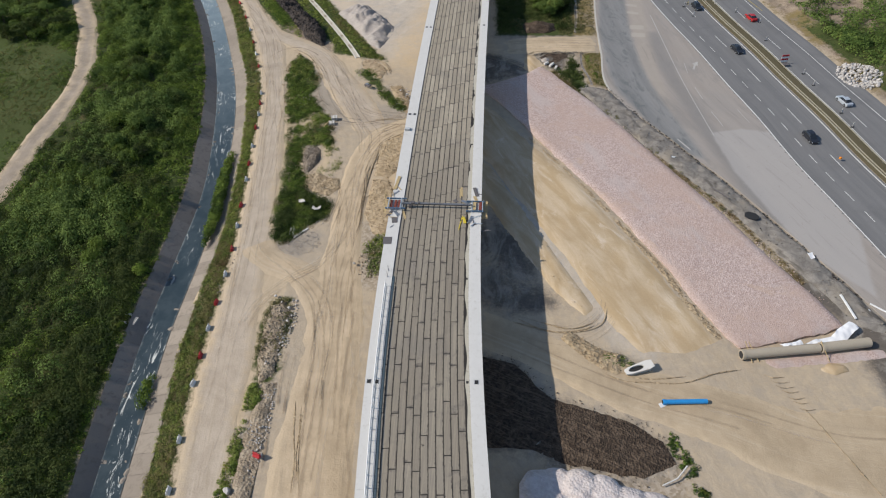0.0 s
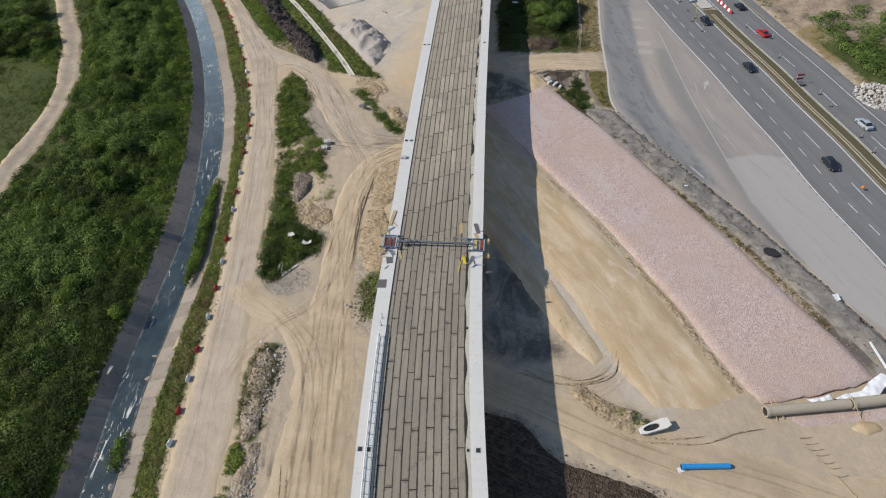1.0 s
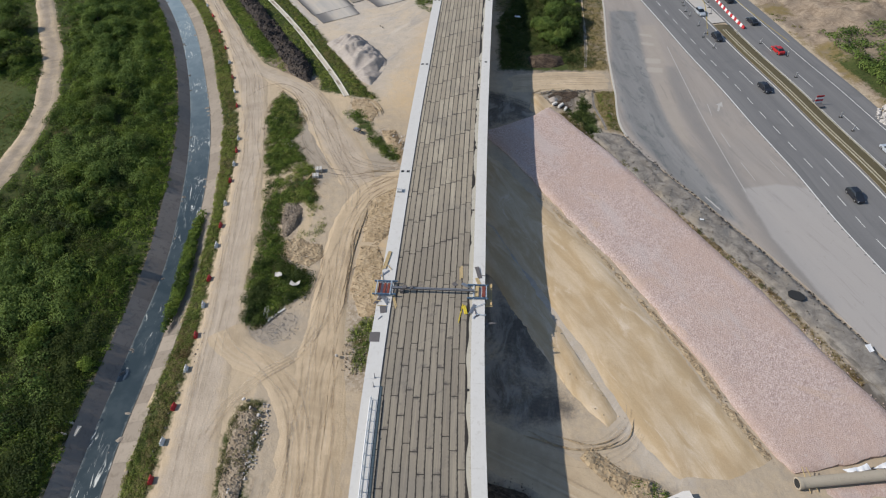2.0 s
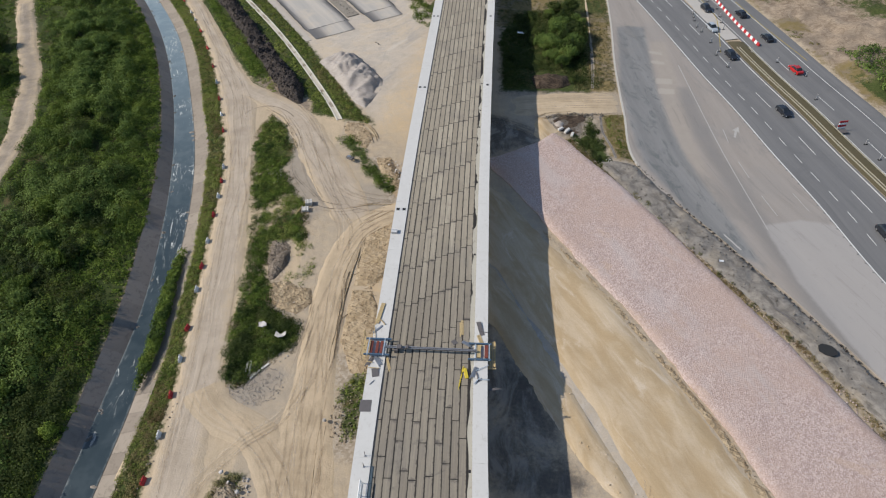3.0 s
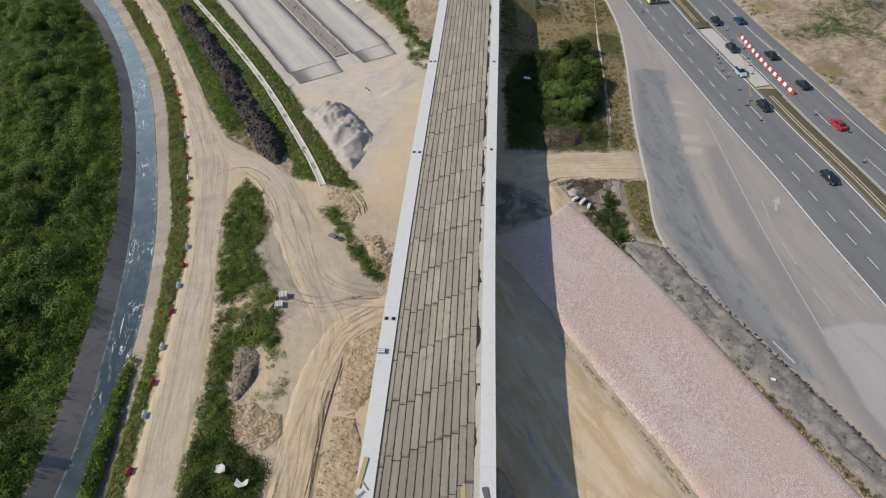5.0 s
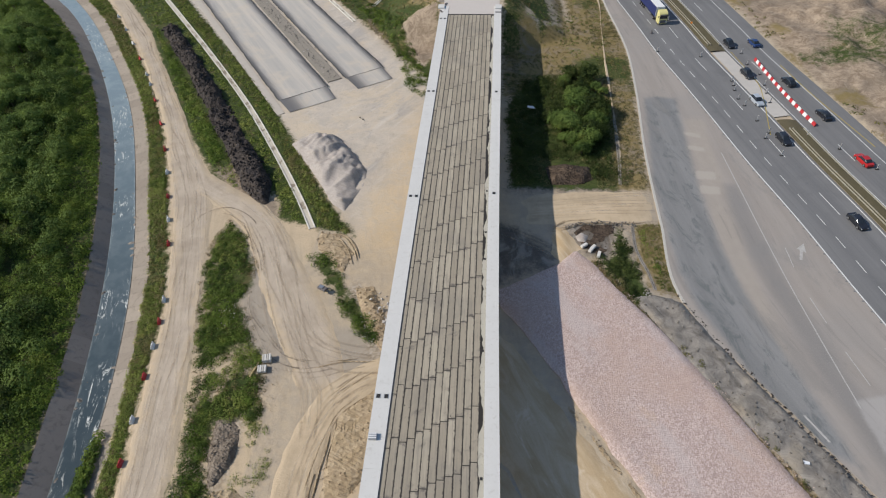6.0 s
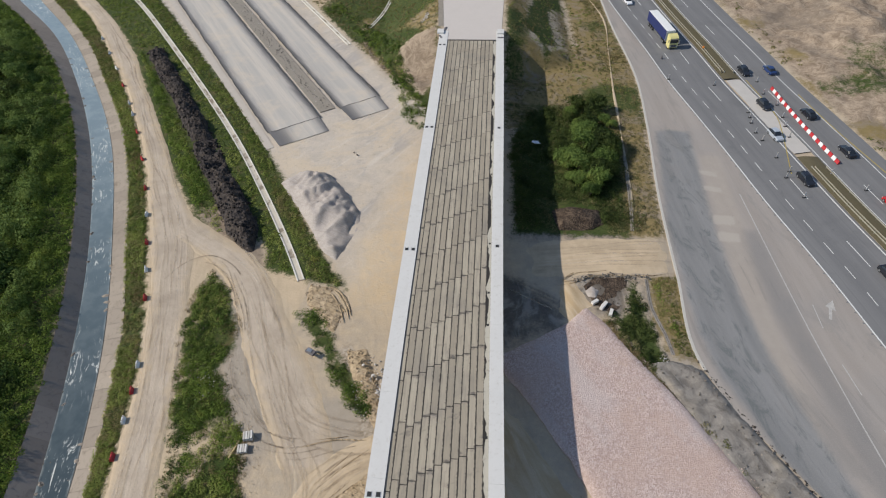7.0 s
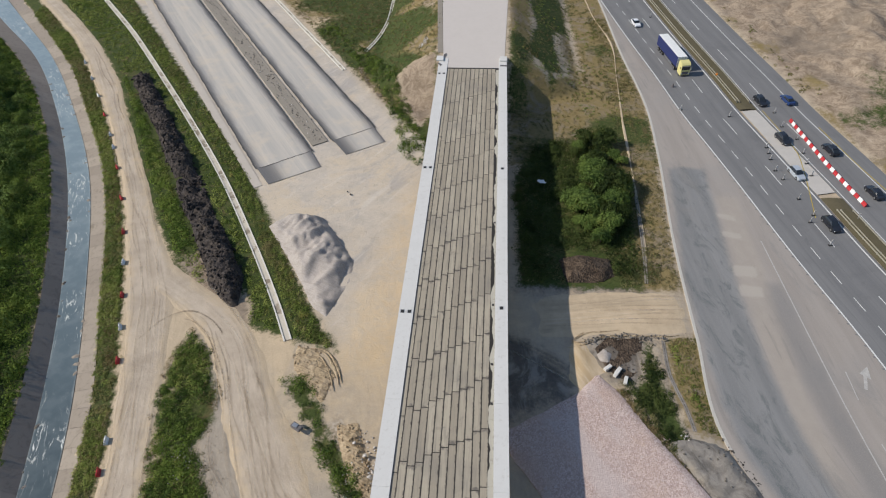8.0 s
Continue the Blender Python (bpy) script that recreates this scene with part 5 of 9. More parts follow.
SAND_TIP = [(9.2, 158.3), (11.2, 157.3), (14.0, 152.2), (12, 150.2), (10, 148.6), (8.4, 150.5), (8.6, 155)]
tagged(patch("sand_tip", SAND_TIP, lambda x, y: 0.05 + 0.4 * np.clip(inside(SAND_TIP, x, y) / 2.0, 0, 1) + 0.12 * (lattice(x, y, 1.3, 59) - 0.5), M["sand"], 0.6, 0.4, 0.3), "pale sand at the tip of the gravel bed", "sand", kind="structure")

# apron and motorway
_ys = np.arange(40, 345, 1.0)
_a = np.stack([apron_w(_ys) + 0.5 * (lattice(_ys, _ys, 7, 51) - 0.5), _ys], 1)
_b = np.stack([motorway_x(_ys) - 0.2, _ys], 1)
_apron = tagged(ribbon("pavement_apron", _a, _b, (0.0, 0.0), M["apron"], 44, 0.4), "worn grey asphalt apron with darker resurfaced bands", "asphalt", kind="structure")
BAND = [(33.6, 205), (37, 205.6), (41.0, 205), (39.8, 189), (38.7, 170), (38.9, 154), (39.8, 145), (41.2, 137), (43.2, 128), (44.6, 121), (46.5, 112), (43, 114), (36.5, 126.5), (31.6, 139), (30.2, 147), (30.0, 156), (30.2, 173), (31.6, 186)]
BEIGE = [(41.2, 196), (45.2, 195.5), (43.9, 168), (43, 149), (43.3, 134), (43, 121), (40.5, 119), (39.2, 124), (38.4, 132), (38.7, 140), (39.5, 150), (39.2, 160), (39.7, 172)]
SECOND_BAND = [(44.0, 172), (43.0, 164), (43.4, 152), (45.0, 139), (46.0, 130), (48.2, 117), (50.9, 103), (55.5, 90), (57.5, 93), (54.6, 104), (52.6, 116), (50.2, 129), (48.2, 141), (47.4, 152), (47.0, 166), (46.6, 172)]
BARE = [(49.8, 122.2), (57, 124), (62.8, 122.8), (66.5, 106), (69.5, 90), (66, 74), (58, 84.5), (54.5, 97), (51.4, 108)]
_q = np.array([v.co[:2] for v in _apron.data.vertices])
for _key, _areas in (("band", [BAND]), ("beige", [BEIGE]), ("second_band", [SECOND_BAND]), ("bare", [BARE]), ("repair", [[(40, 190.9), (43.4, 189.9), (43.2, 188.4), (39.9, 189.4)], [(39.5, 185.6), (43.1, 184.8), (43, 183.3), (39.4, 184.1)], [(39.3, 176.4), (43.1, 176), (42.9, 173.4), (39.1, 173.8)], [(39.1, 171.6), (42.8, 171.2), (42.6, 168.8), (38.9, 169)]])):
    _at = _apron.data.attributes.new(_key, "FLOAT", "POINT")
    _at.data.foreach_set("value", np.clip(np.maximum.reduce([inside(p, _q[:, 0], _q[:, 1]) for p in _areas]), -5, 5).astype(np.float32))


_ys = np.arange(140, 300, 2.0)
tagged(ribbon("trim_apron_edge", np.stack([apron_w(_ys) - 0.3, _ys], 1), np.stack([apron_w(_ys) + 0.12, _ys], 1), (0.03, 0.03), M["concrete"], 1, 0.3), "pale concrete edge strip of the apron", "kerb", kind="structure")


def lane(f0, f1, name, material, z, y0=40, y1=345, lip=0.0, step=3.0):
    ys = np.arange(y0, y1 + 0.01, step if y1 - y0 > 8 else (y1 - y0) / 2)
    return ribbon(name, np.stack([motorway_x(ys) + f0, ys], 1), np.stack([motorway_x(ys) + f1, ys], 1), (z, z), material, 2, lip)


tagged(lane(-0.2, 13.9, "road_motorway_near", M["asphalt"], 0.02, lip=0.4), "dark grey motorway carriageway with worn tracks", "motorway", kind="structure")
tagged(lane(18.2, 31.8, "road_motorway_far", M["asphalt"], 0.02, lip=0.4), "dark grey opposite motorway carriageway", "motorway", kind="structure")


# ---- prepared carriageway bases beside the bridge ----
def slab_rect(name, u0, u1, v0, v1, z, material, thick=0.25, parent=None):
    vs = []
    for zz in (z - thick, z):
        vs += [(*slab_xy(u, v), zz) for u, v in ((u0, v0), (u1, v0), (u1, v1), (u0, v1))]
    fs = [(3, 2, 1, 0), (4, 5, 6, 7), (0, 1, 5, 4), (1, 2, 6, 5), (2, 3, 7, 6), (3, 0, 4, 7)]
    return mesh(name, vs, fs, material, parent)


for v0, v1, du in ((0.0, 12.6, 0.0), (18.4, 28.8, 1.3)):
    base = tagged(empty("pavement_base", 0, 0, 0), "new pale grey road base with dark sealed and shaded edges", "road base", kind="structure")
    us = np.arange(du, 151, 2.0)
    ribbon("base_course", [slab_xy(u, v1) for u in us], [slab_xy(u, v0) for u in us], (0.16, 0.16), M["base"], 16, 0.1, base, False)
    us = np.linspace(du - 6.4, du, 9)
    ribbon("end_strip", [slab_xy(u, v1 - 0.1 - 0.03 * (du - u)) for u in us], [slab_xy(u, v0 + 0.1 + 0.05 * (du - u)) for u in us], lambda x, y, s, d=du: 0.16 - 0.024 * (d - slab_uv(x, y)[0]) + 0.03 * (lattice(x, y, 1.5, 75) - 0.5), M["base_end"], 14, 0.08, base, False)
    # side strips: bitumen plus the base's shaded face, both put into one dark colour
    for a, b, c, d in ((du - 0.3, 150 + du, v0 - 0.3, v0 + 0.05), (du - 0.3, 150 + du, v1 - 0.05, v1 + 0.3), (du - 0.16, du + 0.05, v0 + 0.4, v1 - 0.4)):
        k = [slab_xy(u, v) for u, v in ((a, c), (b, c), (b, d), (a, d))]
        patch("sealed_edge", k, lambda x, y: 0.182 + 0 * x, M["sealed"], 8, 0.3, 0, base)
tagged(slab_rect("pavement_median", 2, 150, 13.6, 17.4, 0.10, M["median"]), "strip of dark rubble and cables between two road bases", "median", kind="structure")
slab_rect("pavement_shoulder", -6, 150, -2.6, -0.8, -0.02, M["shoulder"])
tagged(bpy.data.objects["pavement_shoulder"], "pale dusty shoulder along the road base", "shoulder", kind="structure")


def channel(name, path, width, material, z=0.06, label="", depth=0.14, floor="drainfloor"):
    """A concrete drain: two walls and a floor."""
    p = smooth_path(path, 2.0)
    d = np.gradient(p, axis=0)
    d /= np.linalg.norm(d, axis=1, keepdims=True)
    nrm = np.stack([-d[:, 1], d[:, 0]], 1)
    base = tagged(empty(name, 0, 0, 0), label, "drain", kind="structure")
    h = width / 2
    for part_name, a, b, top in (("drain_wall", -h, -h + 0.24, z + depth), ("drain_floor", -h + 0.24, h - 0.24, z), ("drain_wall", h - 0.24, h, z + depth)):
        zz = height(p[:, 0], p[:, 1])
        vs, fs = [], []
        for q, m, g in zip(p, nrm, zz):
            l, r = q + m * a, q + m * b
            vs += [(l[0], l[1], g - 0.2), (r[0], r[1], g - 0.2), (r[0], r[1], g + top), (l[0], l[1], g + top)]
        for i in range(len(p) - 1):
            fs += [(i * 4 + k, i * 4 + (k + 1) % 4, i * 4 + 4 + (k + 1) % 4, i * 4 + 4 + k) for k in range(4)]
        fs += [(3, 2, 1, 0), tuple((len(p) - 1) * 4 + k for k in range(4))]
        mesh(part_name, vs, fs, material if part_name == "drain_wall" else M[floor], base)
    return base


channel("drain_west", [(x - 0.4, y) for x, y in DRAIN], 1.35, M["drainwall"], label="pale concrete drainage channel in the grass")
channel("drain_east", [slab_xy(31, 34), slab_xy(70, 34.2), slab_xy(150, 34.5)], 1.1, M["drainwall"], label="narrow pale concrete drain beside the road base")
channel("drain_ditch", [(25.3, 142.6), (24.8, 146.7), (23.6, 152.0), (23.8, 158.6)], 0.55, M["bank"], 0.01, floor="spoil", depth=0.05, label="narrow dark drain in the grass beside the crossing")
channel("drain_verge", [(23.3, 171), (24.2, 180), (25.2, 195)], 0.6, M["median"], floor="spoil", label="narrow open drain in the dry verge")
channel("drain_slope", [(-35.8, 312), (-36, 293), (-35.8, 278), (-37.2, 266), (-39.5, 257)], 1.0, M["drainwall"], label="pale concrete drain down the grassy slope")

# ---- motorway markings and rails ----


def stripes(name, off, dash, gap, y0, y1, width, material, label, lift=0.028):
    """Painted marks along the motorway, one mesh a line."""
    vs, fs, y = [], [], y0
    while y < y1:
        e = min(y + dash, y1)
        ys = np.linspace(y, e, 2 if dash < 12 else max(2, int((e - y) / 4)))
        b = len(vs)
        for yy in ys:
            x = float(motorway_x(yy)) + off
            vs += [(x - width / 2, yy, lift), (x + width / 2, yy, lift)]
        fs += [(b + 2 * i, b + 2 * i + 1, b + 2 * i + 3, b + 2 * i + 2) for i in range(len(ys) - 1)]
        y += dash + gap
    return tagged(mesh(name, vs, fs, material), label, "road marking", kind="structure")


stripes("trim_edge_line", 0.0, 400, 1, 45, 340, 0.28, M["line"], "worn white solid edge line")
# dark ticks painted in place of low post shadows along the edge line
stripes("trim_edge_tick", -0.4, 0.3, 1.9, 60, 300, 0.32, M["asphalt"], "short dark ticks painted for post shadows beside the edge line", 0.024)
stripes("trim_lane_line", 4.2, 3.0, 3.1, 44.4, 340, 0.16, M["line"], "short worn white lane dashes")
stripes("trim_middle_line", 8.6, 6.5, 11.9, 53, 340, 0.18, M["line"], "long white lane dashes")
stripes("trim_median_line", 13.2, 400, 1, 45, 340, 0.3, M["line"], "white solid line beside the median")
stripes("trim_far_inner", 18.7, 400, 1, 45, 340, 0.2, M["line"], "white solid line of the far carriageway")
stripes("trim_far_dash", 22.2, 6.0, 12.4, 52, 340, 0.18, M["line"], "white lane dashes of the far carriageway")
stripes("trim_far_line", 27.9, 400, 1, 45, 340, 0.2, M["line"], "white solid outer line of the far carriageway")
for k, (pts, w) in enumerate((([(46.2, 183), (47.6, 152), (48.8, 135.5), (50.2, 121)], 0.2), ([(50.2, 154), (50.1, 149)], 0.16), ([(50.4, 142), (51.1, 136.6)], 0.16), ([(51.9, 131), (53.1, 125)], 0.16), ([(41.9, 119.5), (43.9, 115.5)], 0.35), ([(58.1, 132), (59.4, 126.6)], 0.14))):
    p = smooth_path(pts, 3.0)
    tagged(ribbon("trim_apron_line", p - (w / 2, 0), p + (w / 2, 0), (0.012, 0.012), M["faint"], 1), "faded white line on the grey apron", "road marking", kind="structure")
_arrow = bmesh.new()
_arrow.faces.new([_arrow.verts.new((x, y, 0)) for x, y in ((-0.2, -2.2), (0.25, -2.2), (0.35, 0.2), (0.9, 0.0), (0.5, 2.4), (-0.7, 0.6), (-0.15, 0.4))])
_ar = part("trim_arrow", _arrow, M["faint"])
_ar.matrix_basis = pose(52.6, 153, 0.014, 0, 0, -18)
tagged(_ar, "faded white direction arrow on the apron", "road marking", kind="structure")
tagged(patch("pavement_crossover", [(55.1, 228.4), (58.6, 229.4), (61.4, 216), (65.2, 198.2), (61.4, 197.2), (58.4, 211)], lambda x, y: 0.035 + 0 * x, M["slab"], 6, 0.2, 0.06), "pale concrete crossover through the median", "pavement", kind="structure")
tagged(ribbon("trim_yellow_line", smooth_path([(60, 229), (62.2, 214), (61.6, 206), (58.5, 190)], 2) - (0.1, 0), smooth_path([(60, 229), (62.2, 214), (61.6, 206), (58.5, 190)], 2) + (0.1, 0), (0.05, 0.05), M["dirtline"], 1), "yellow temporary line", "road marking", kind="structure")
tagged(ribbon("trim_yellow_far", smooth_path([(70.5, 222), (73.5, 207), (79, 186)], 2) - (0.1, 0), smooth_path([(70.5, 222), (73.5, 207), (79, 186)], 2) + (0.15, 0), (0.04, 0.04), M["dirtline"], 1), "worn yellow line on the far carriageway", "road marking", kind="structure")
for y0, y1 in ((40, 196), (229, 345)):
    ys = np.arange(y0, y1 + 0.1, 1.5)
    tagged(ribbon("median_%d" % (1 if y0 == 40 else 2), np.stack([motorway_x(ys) + 13.9, ys], 1), np.stack([motorway_x(ys) + 18.2, ys], 1), lambda x, y, s: 0.06 + 0.22 * np.sin(np.pi * s) + 0.1 * lattice(x, y, 1.2, 71), M["verge"], 6), "dry grassy median strip", "median", kind="structure")


def guard_rail(off, y0, y1, post_mesh=[None]):
    rail = tagged(empty("guard_rail", float(motorway_x(y0)) + off, y0, 0), "galvanised steel guard rail on posts in the median", "guard rail", "motorway guard rails")
    bx, by = rail.location.x, rail.location.y
    ys = np.arange(y0, y1 + 0.1, 4.0)
    vs, fs, sec = [], [], [(-0.05, 0.45), (0.05, 0.5), (-0.02, 0.6), (0.05, 0.7), (-0.05, 0.76), (-0.09, 0.6)]
    for y in ys:
        x = float(motorway_x(y)) + off
        vs += [(x + a - bx, y - by, b) for a, b in sec]
    k = len(sec)
    for i in range(len(ys) - 1):
        fs += [(i * k + j, i * k + (j + 1) % k, (i + 1) * k + (j + 1) % k, (i + 1) * k + j) for j in range(k)]
    mesh("beam", vs, fs, M["rail"], rail)
    if post_mesh[0] is None:
        o = part("post", boxes((0, 0, 0, 0.1, 0.14, 0.7)), M["steel"], rail)
        post_mesh[0] = o.data
        o.location = (float(motorway_x(ys[0])) + off - bx + 0.1, 0, 0)
        ys = ys[1:]
    for y in ys:
        o = new("post", post_mesh[0])
        o.parent, o.location = rail, (float(motorway_x(y)) + off - bx + 0.1, y - by, 0)


for y0, y1 in ((60, 194), (232, 330)):
    for off in (14.6, 15.3, 17.6):
        guard_rail(off, y0, y1)


def marker_post():
    o = tagged(empty("marker_post", 0, 0, 0), "red and white plastic lane marker post on a rubber base", "marker post", "lane marker posts")
    part("base", boxes((0, 0, 0, 0.8, 0.42, 0.12, 0, 0.03)), M["rubber"], o)
    part("panel", boxes((0, 0, 0.12, 0.30, 0.08, 1.25, 0, 0.02)), M["postpaint"], o)
    return o


_first = None
for x, y in ((51.6, 226), (56.3, 213.5), (56.1, 211.3), (55.8, 209), (55.6, 205), (56.2, 202), (57.2, 195.6), (58.3, 190.7), (62.5, 228), (63.5, 211.6), (62.9, 207.8), (62.4, 203.5), (41, 228.7), (47.4, 248), (42.8, 281), (62.3, 222),
             (74.6, 167), (78.6, 149), (79.2, 143.5), (81.2, 131), (81.5, 125.3), (58.4, 182.3), (57, 188.6), (71.3, 185), (64, 217), (66.3, 190), (76, 178)):
    if _first is None:
        _first = marker_post()
        _first.matrix_basis = pose(x, y, 0.03, 0, 0, 12)
    else:
        copy_thing(_first, pose(x, y, 0.03, 0, 0, 12 + (x * 7) % 9 - 4))

# red and white water-filled barrier blocks


def barrier_block(material, label, name="barrier_block", group="row of barrier blocks", length=1.2):
    bm = bmesh.new()
    sec = [(-0.28, 0), (0.28, 0), (0.28, 0.18), (0.12, 0.4), (0.09, 0.8), (-0.09, 0.8), (-0.12, 0.4), (-0.28, 0.18)]
    a = [bm.verts.new((x, -length / 2, z)) for x, z in sec]
    b = [bm.verts.new((x, length / 2, z)) for x, z in sec]
    bm.faces.new(a), bm.faces.new(b[::-1])
    for i in range(8):
        bm.faces.new((a[i], b[i], b[(i + 1) % 8], a[(i + 1) % 8]))
    bmesh.ops.bevel(bm, geom=bm.edges[:], offset=0.025, segments=1, affect="EDGES")
    o = tagged(empty(name, 0, 0, 0), label, "traffic barrier", group)
    part("shell", bm, material, o)
    for s in (-0.3, 0.3):
        part("cap", boxes((0, length * s, 0.8, 0.1, 0.1, 0.06)), M["rubber"], o)
    return o


_red, _white = barrier_block(M["red"], "red plastic water-filled traffic barrier on the motorway"), barrier_block(M["white"], "white plastic water-filled traffic barrier on the motorway")
_path = smooth_path([(64.9, 224.5), (66.1, 213.2), (67.4, 203.9), (69.2, 193.6)], 0.05)
_run = np.concatenate([[0], np.cumsum(np.linalg.norm(np.diff(_path, axis=0), axis=1))])
for i, s in enumerate(np.arange(0.6, _run[-1], 1.25)):
    k = np.searchsorted(_run, s)
    d = _path[min(k + 4, len(_path) - 1)] - _path[k - 4 if k > 4 else 0]
    m = pose(_path[k][0], _path[k][1], 0.03, 0, 0, -math.degrees(math.atan2(d[0], d[1])))
    src = _red if i % 2 == 0 else _white
    if i < 2:
        src.matrix_basis = m
    else:
        copy_thing(src, m)

# ---- bridge ----
KERB_W, KERB_E, OUT = -5.95, 6.25, 8.15
JOINT_Y = 231.0


def deck_strip(name, x0, x1, z0, z1, material, y0=8.0, y1=ABUT_Y, parent=None, label=""):
    """A solid strip that follows the bridge."""
    ys = np.linspace(y0, y1, max(3, int((y1 - y0) / 2)))
    c, vs, fs = bridge_x(ys), [], []
    for x, y in zip(c, ys):
        vs += [(x + x0, y, z0), (x + x1, y, z0), (x + x1, y, z1), (x + x0, y, z1)]
    n = len(ys)
    for i in range(n - 1):
        for k in range(4):
            fs.append((i * 4 + k, i * 4 + (k + 1) % 4, i * 4 + 4 + (k + 1) % 4, i * 4 + 4 + k))
    fs += [(3, 2, 1, 0), tuple((n - 1) * 4 + k for k in range(4))]
    return mesh(name, vs, fs, material, parent, label)


bridge = tagged(empty("bridge", 0, 0, 0), "long concrete road bridge under construction with pale kerbs", "bridge", kind="structure")
deck = deck_strip("deck", -6.3, 6.6, 7.9, DECK_Z - 0.12, M["seam"], y1=JOINT_Y, parent=bridge, label="deck sealed with dark bitumen")
deck_strip("girder", -4.6, 4.9, 6.3, 7.9, M["concrete"], y1=JOINT_Y, parent=bridge)
for a, b in ((-OUT, KERB_W), (KERB_E, OUT)):
    for y0 in np.arange(8, ABUT_Y - 1, 12.0):
        deck_strip("kerb", a, b, 8.2, DECK_Z + 0.06, M["kerb"], y0, min(y0 + 11.985, ABUT_Y), parent=bridge, label="pale smooth concrete kerb and cornice")
ys = np.arange(8, JOINT_Y, 0.5)
_w = np.where(ys > 84, 5.55 + 0.55 * np.clip(lattice(ys, ys * 0.3, 3.0, 301) * 1.5 + lattice(ys, ys, 0.8, 302) * 0.5 - 0.55, 0, 1), 5.6 + 0.4 * lattice(ys, ys, 4, 303))
o = ribbon("gutter", np.stack([bridge_x(ys) + _w, ys], 1), np.stack([bridge_x(ys) + KERB_E - 0.01, ys], 1), (DECK_Z - 0.1, DECK_Z - 0.1), M["gutter"], 2, 0.02, bridge)
o["label"] = "pale dusty gutter strip beside the kerb"
deck_strip("edge_strip", KERB_W + 0.01, KERB_W + 0.12, DECK_Z - 0.12, DECK_Z - 0.02, M["darkgrey"], 68.0, JOINT_Y, parent=bridge, label="dark strip beside the kerb")
deck_strip("edge_strip", KERB_W + 0.01, KERB_W + 0.36, DECK_Z - 0.12, DECK_Z - 0.02, M["blue_grey"], 8.0, 67.0, parent=bridge, label="dark strip beside the kerb")
for y in (12, 48, 84, 120, 156, 192, 226):
    bm = bmesh.new()
    cx = float(bridge_x(y))
    for dx in (-3.2, 3.2):
        rod(bm, (cx + dx, y, -1.0), (cx + dx, y, 6.3), 0.75, 20)
    part("pier", bm, M["concrete"], bridge, "round concrete pier columns")
part("abutment", boxes((float(bridge_x(232)), 231.4, 0.0, 16.3, 0.6, 8.86)), M["concrete"], bridge)

# bitumen sheets, one by one where the camera passes nearest, the rest joined
_sheet = bmesh.new()
box(_sheet, 0, 0, 0, 0.872, 7.34, 0.012)
_sheet_mesh = bpy.data.meshes.new("sheet")
_sheet.to_mesh(_sheet_mesh)
_sheet.free()
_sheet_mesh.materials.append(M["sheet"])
_rs = np.random.RandomState(4)
_rest_v, _rest_f = [], []


def lay_sheet(x, y, turn, length):
    m = pose(x, y, DECK_Z - 0.118, 0, 0, turn) @ Matrix.Diagonal((1, length / 7.45, 1, 1))
    if y < 192:
        o = new("sheet", _sheet_mesh)
        o.parent, o.matrix_basis = deck, m
    else:
        b = len(_rest_v)
        _rest_v.extend(tuple(m @ v.co) for v in _sheet_mesh.vertices)
        _rest_f.extend(tuple(b + i for i in p.vertices) for p in _sheet_mesh.polygons)


for col in range(12):
    off = 5.1 - col * 0.985
    near = 8.5 + (col * 2.9 + _rs.uniform(-1.2, 1.2)) % 7.45
    turn_over = 82.35 + (7.7 - 0.6 * col + _rs.normal(0, 0.15) + (1.1 if col == 10 else 0)) % 7.7
    cuts = [8.2] + [v for v in np.arange(near, turn_over - 2.2, 7.7)] + [v for v in np.arange(turn_over, JOINT_Y - 1.2, 7.7)] + [JOINT_Y - 0.05]
    for y0, y1 in zip(cuts[:-1], cuts[1:]):
        y = (y0 + y1) / 2
        turn = -math.degrees(math.atan2(float(bridge_x(y + 2) - bridge_x(y - 2)), 4.0)) + _rs.normal(0, 0.12)
        lay_sheet(float(bridge_x(y)) + off + _rs.normal(0, 0.012), y, turn, y1 - y0)
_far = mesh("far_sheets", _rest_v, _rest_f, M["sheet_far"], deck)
_far.data.attributes.new("side", "FLOAT", "POINT").data.foreach_set("value", np.array([v.co.x for v in _sheet_mesh.vertices] * (len(_rest_v) // len(_sheet_mesh.vertices)), np.float32))
_far.data.attributes.new("end", "FLOAT", "POINT").data.foreach_set("value", np.full(len(_rest_v), 3.2, np.float32))
_far["kind"] = "stuff"

# approach road behind the abutment
ys = np.arange(JOINT_Y + 0.3, 345, 2.0)
tagged(ribbon("road_approach", np.stack([bridge_x(ys) - 7.2 - np.clip(ys - 236, 0, 200) * 0.075, ys], 1), np.stack([bridge_x(ys) + 7.6 + np.clip(ys - 236, 0, 200) * 0.03, ys], 1), (8.97, 8.97), M["approach"], 6, 0.5), "pale pinkish grey approach road base", "road base", kind="structure")
ys = np.arange(239, 345, 2.0)
tagged(ribbon("trim_approach_edge", np.stack([bridge_x(ys) - 8.6 - (ys - 236) * 0.075, ys], 1), np.stack([bridge_x(ys) - 7.3 - (ys - 236) * 0.075, ys], 1), (8.99, 9.01), M["median"], 2, 0.3), "dark earth edge along the approach road", "road edge", kind="structure")
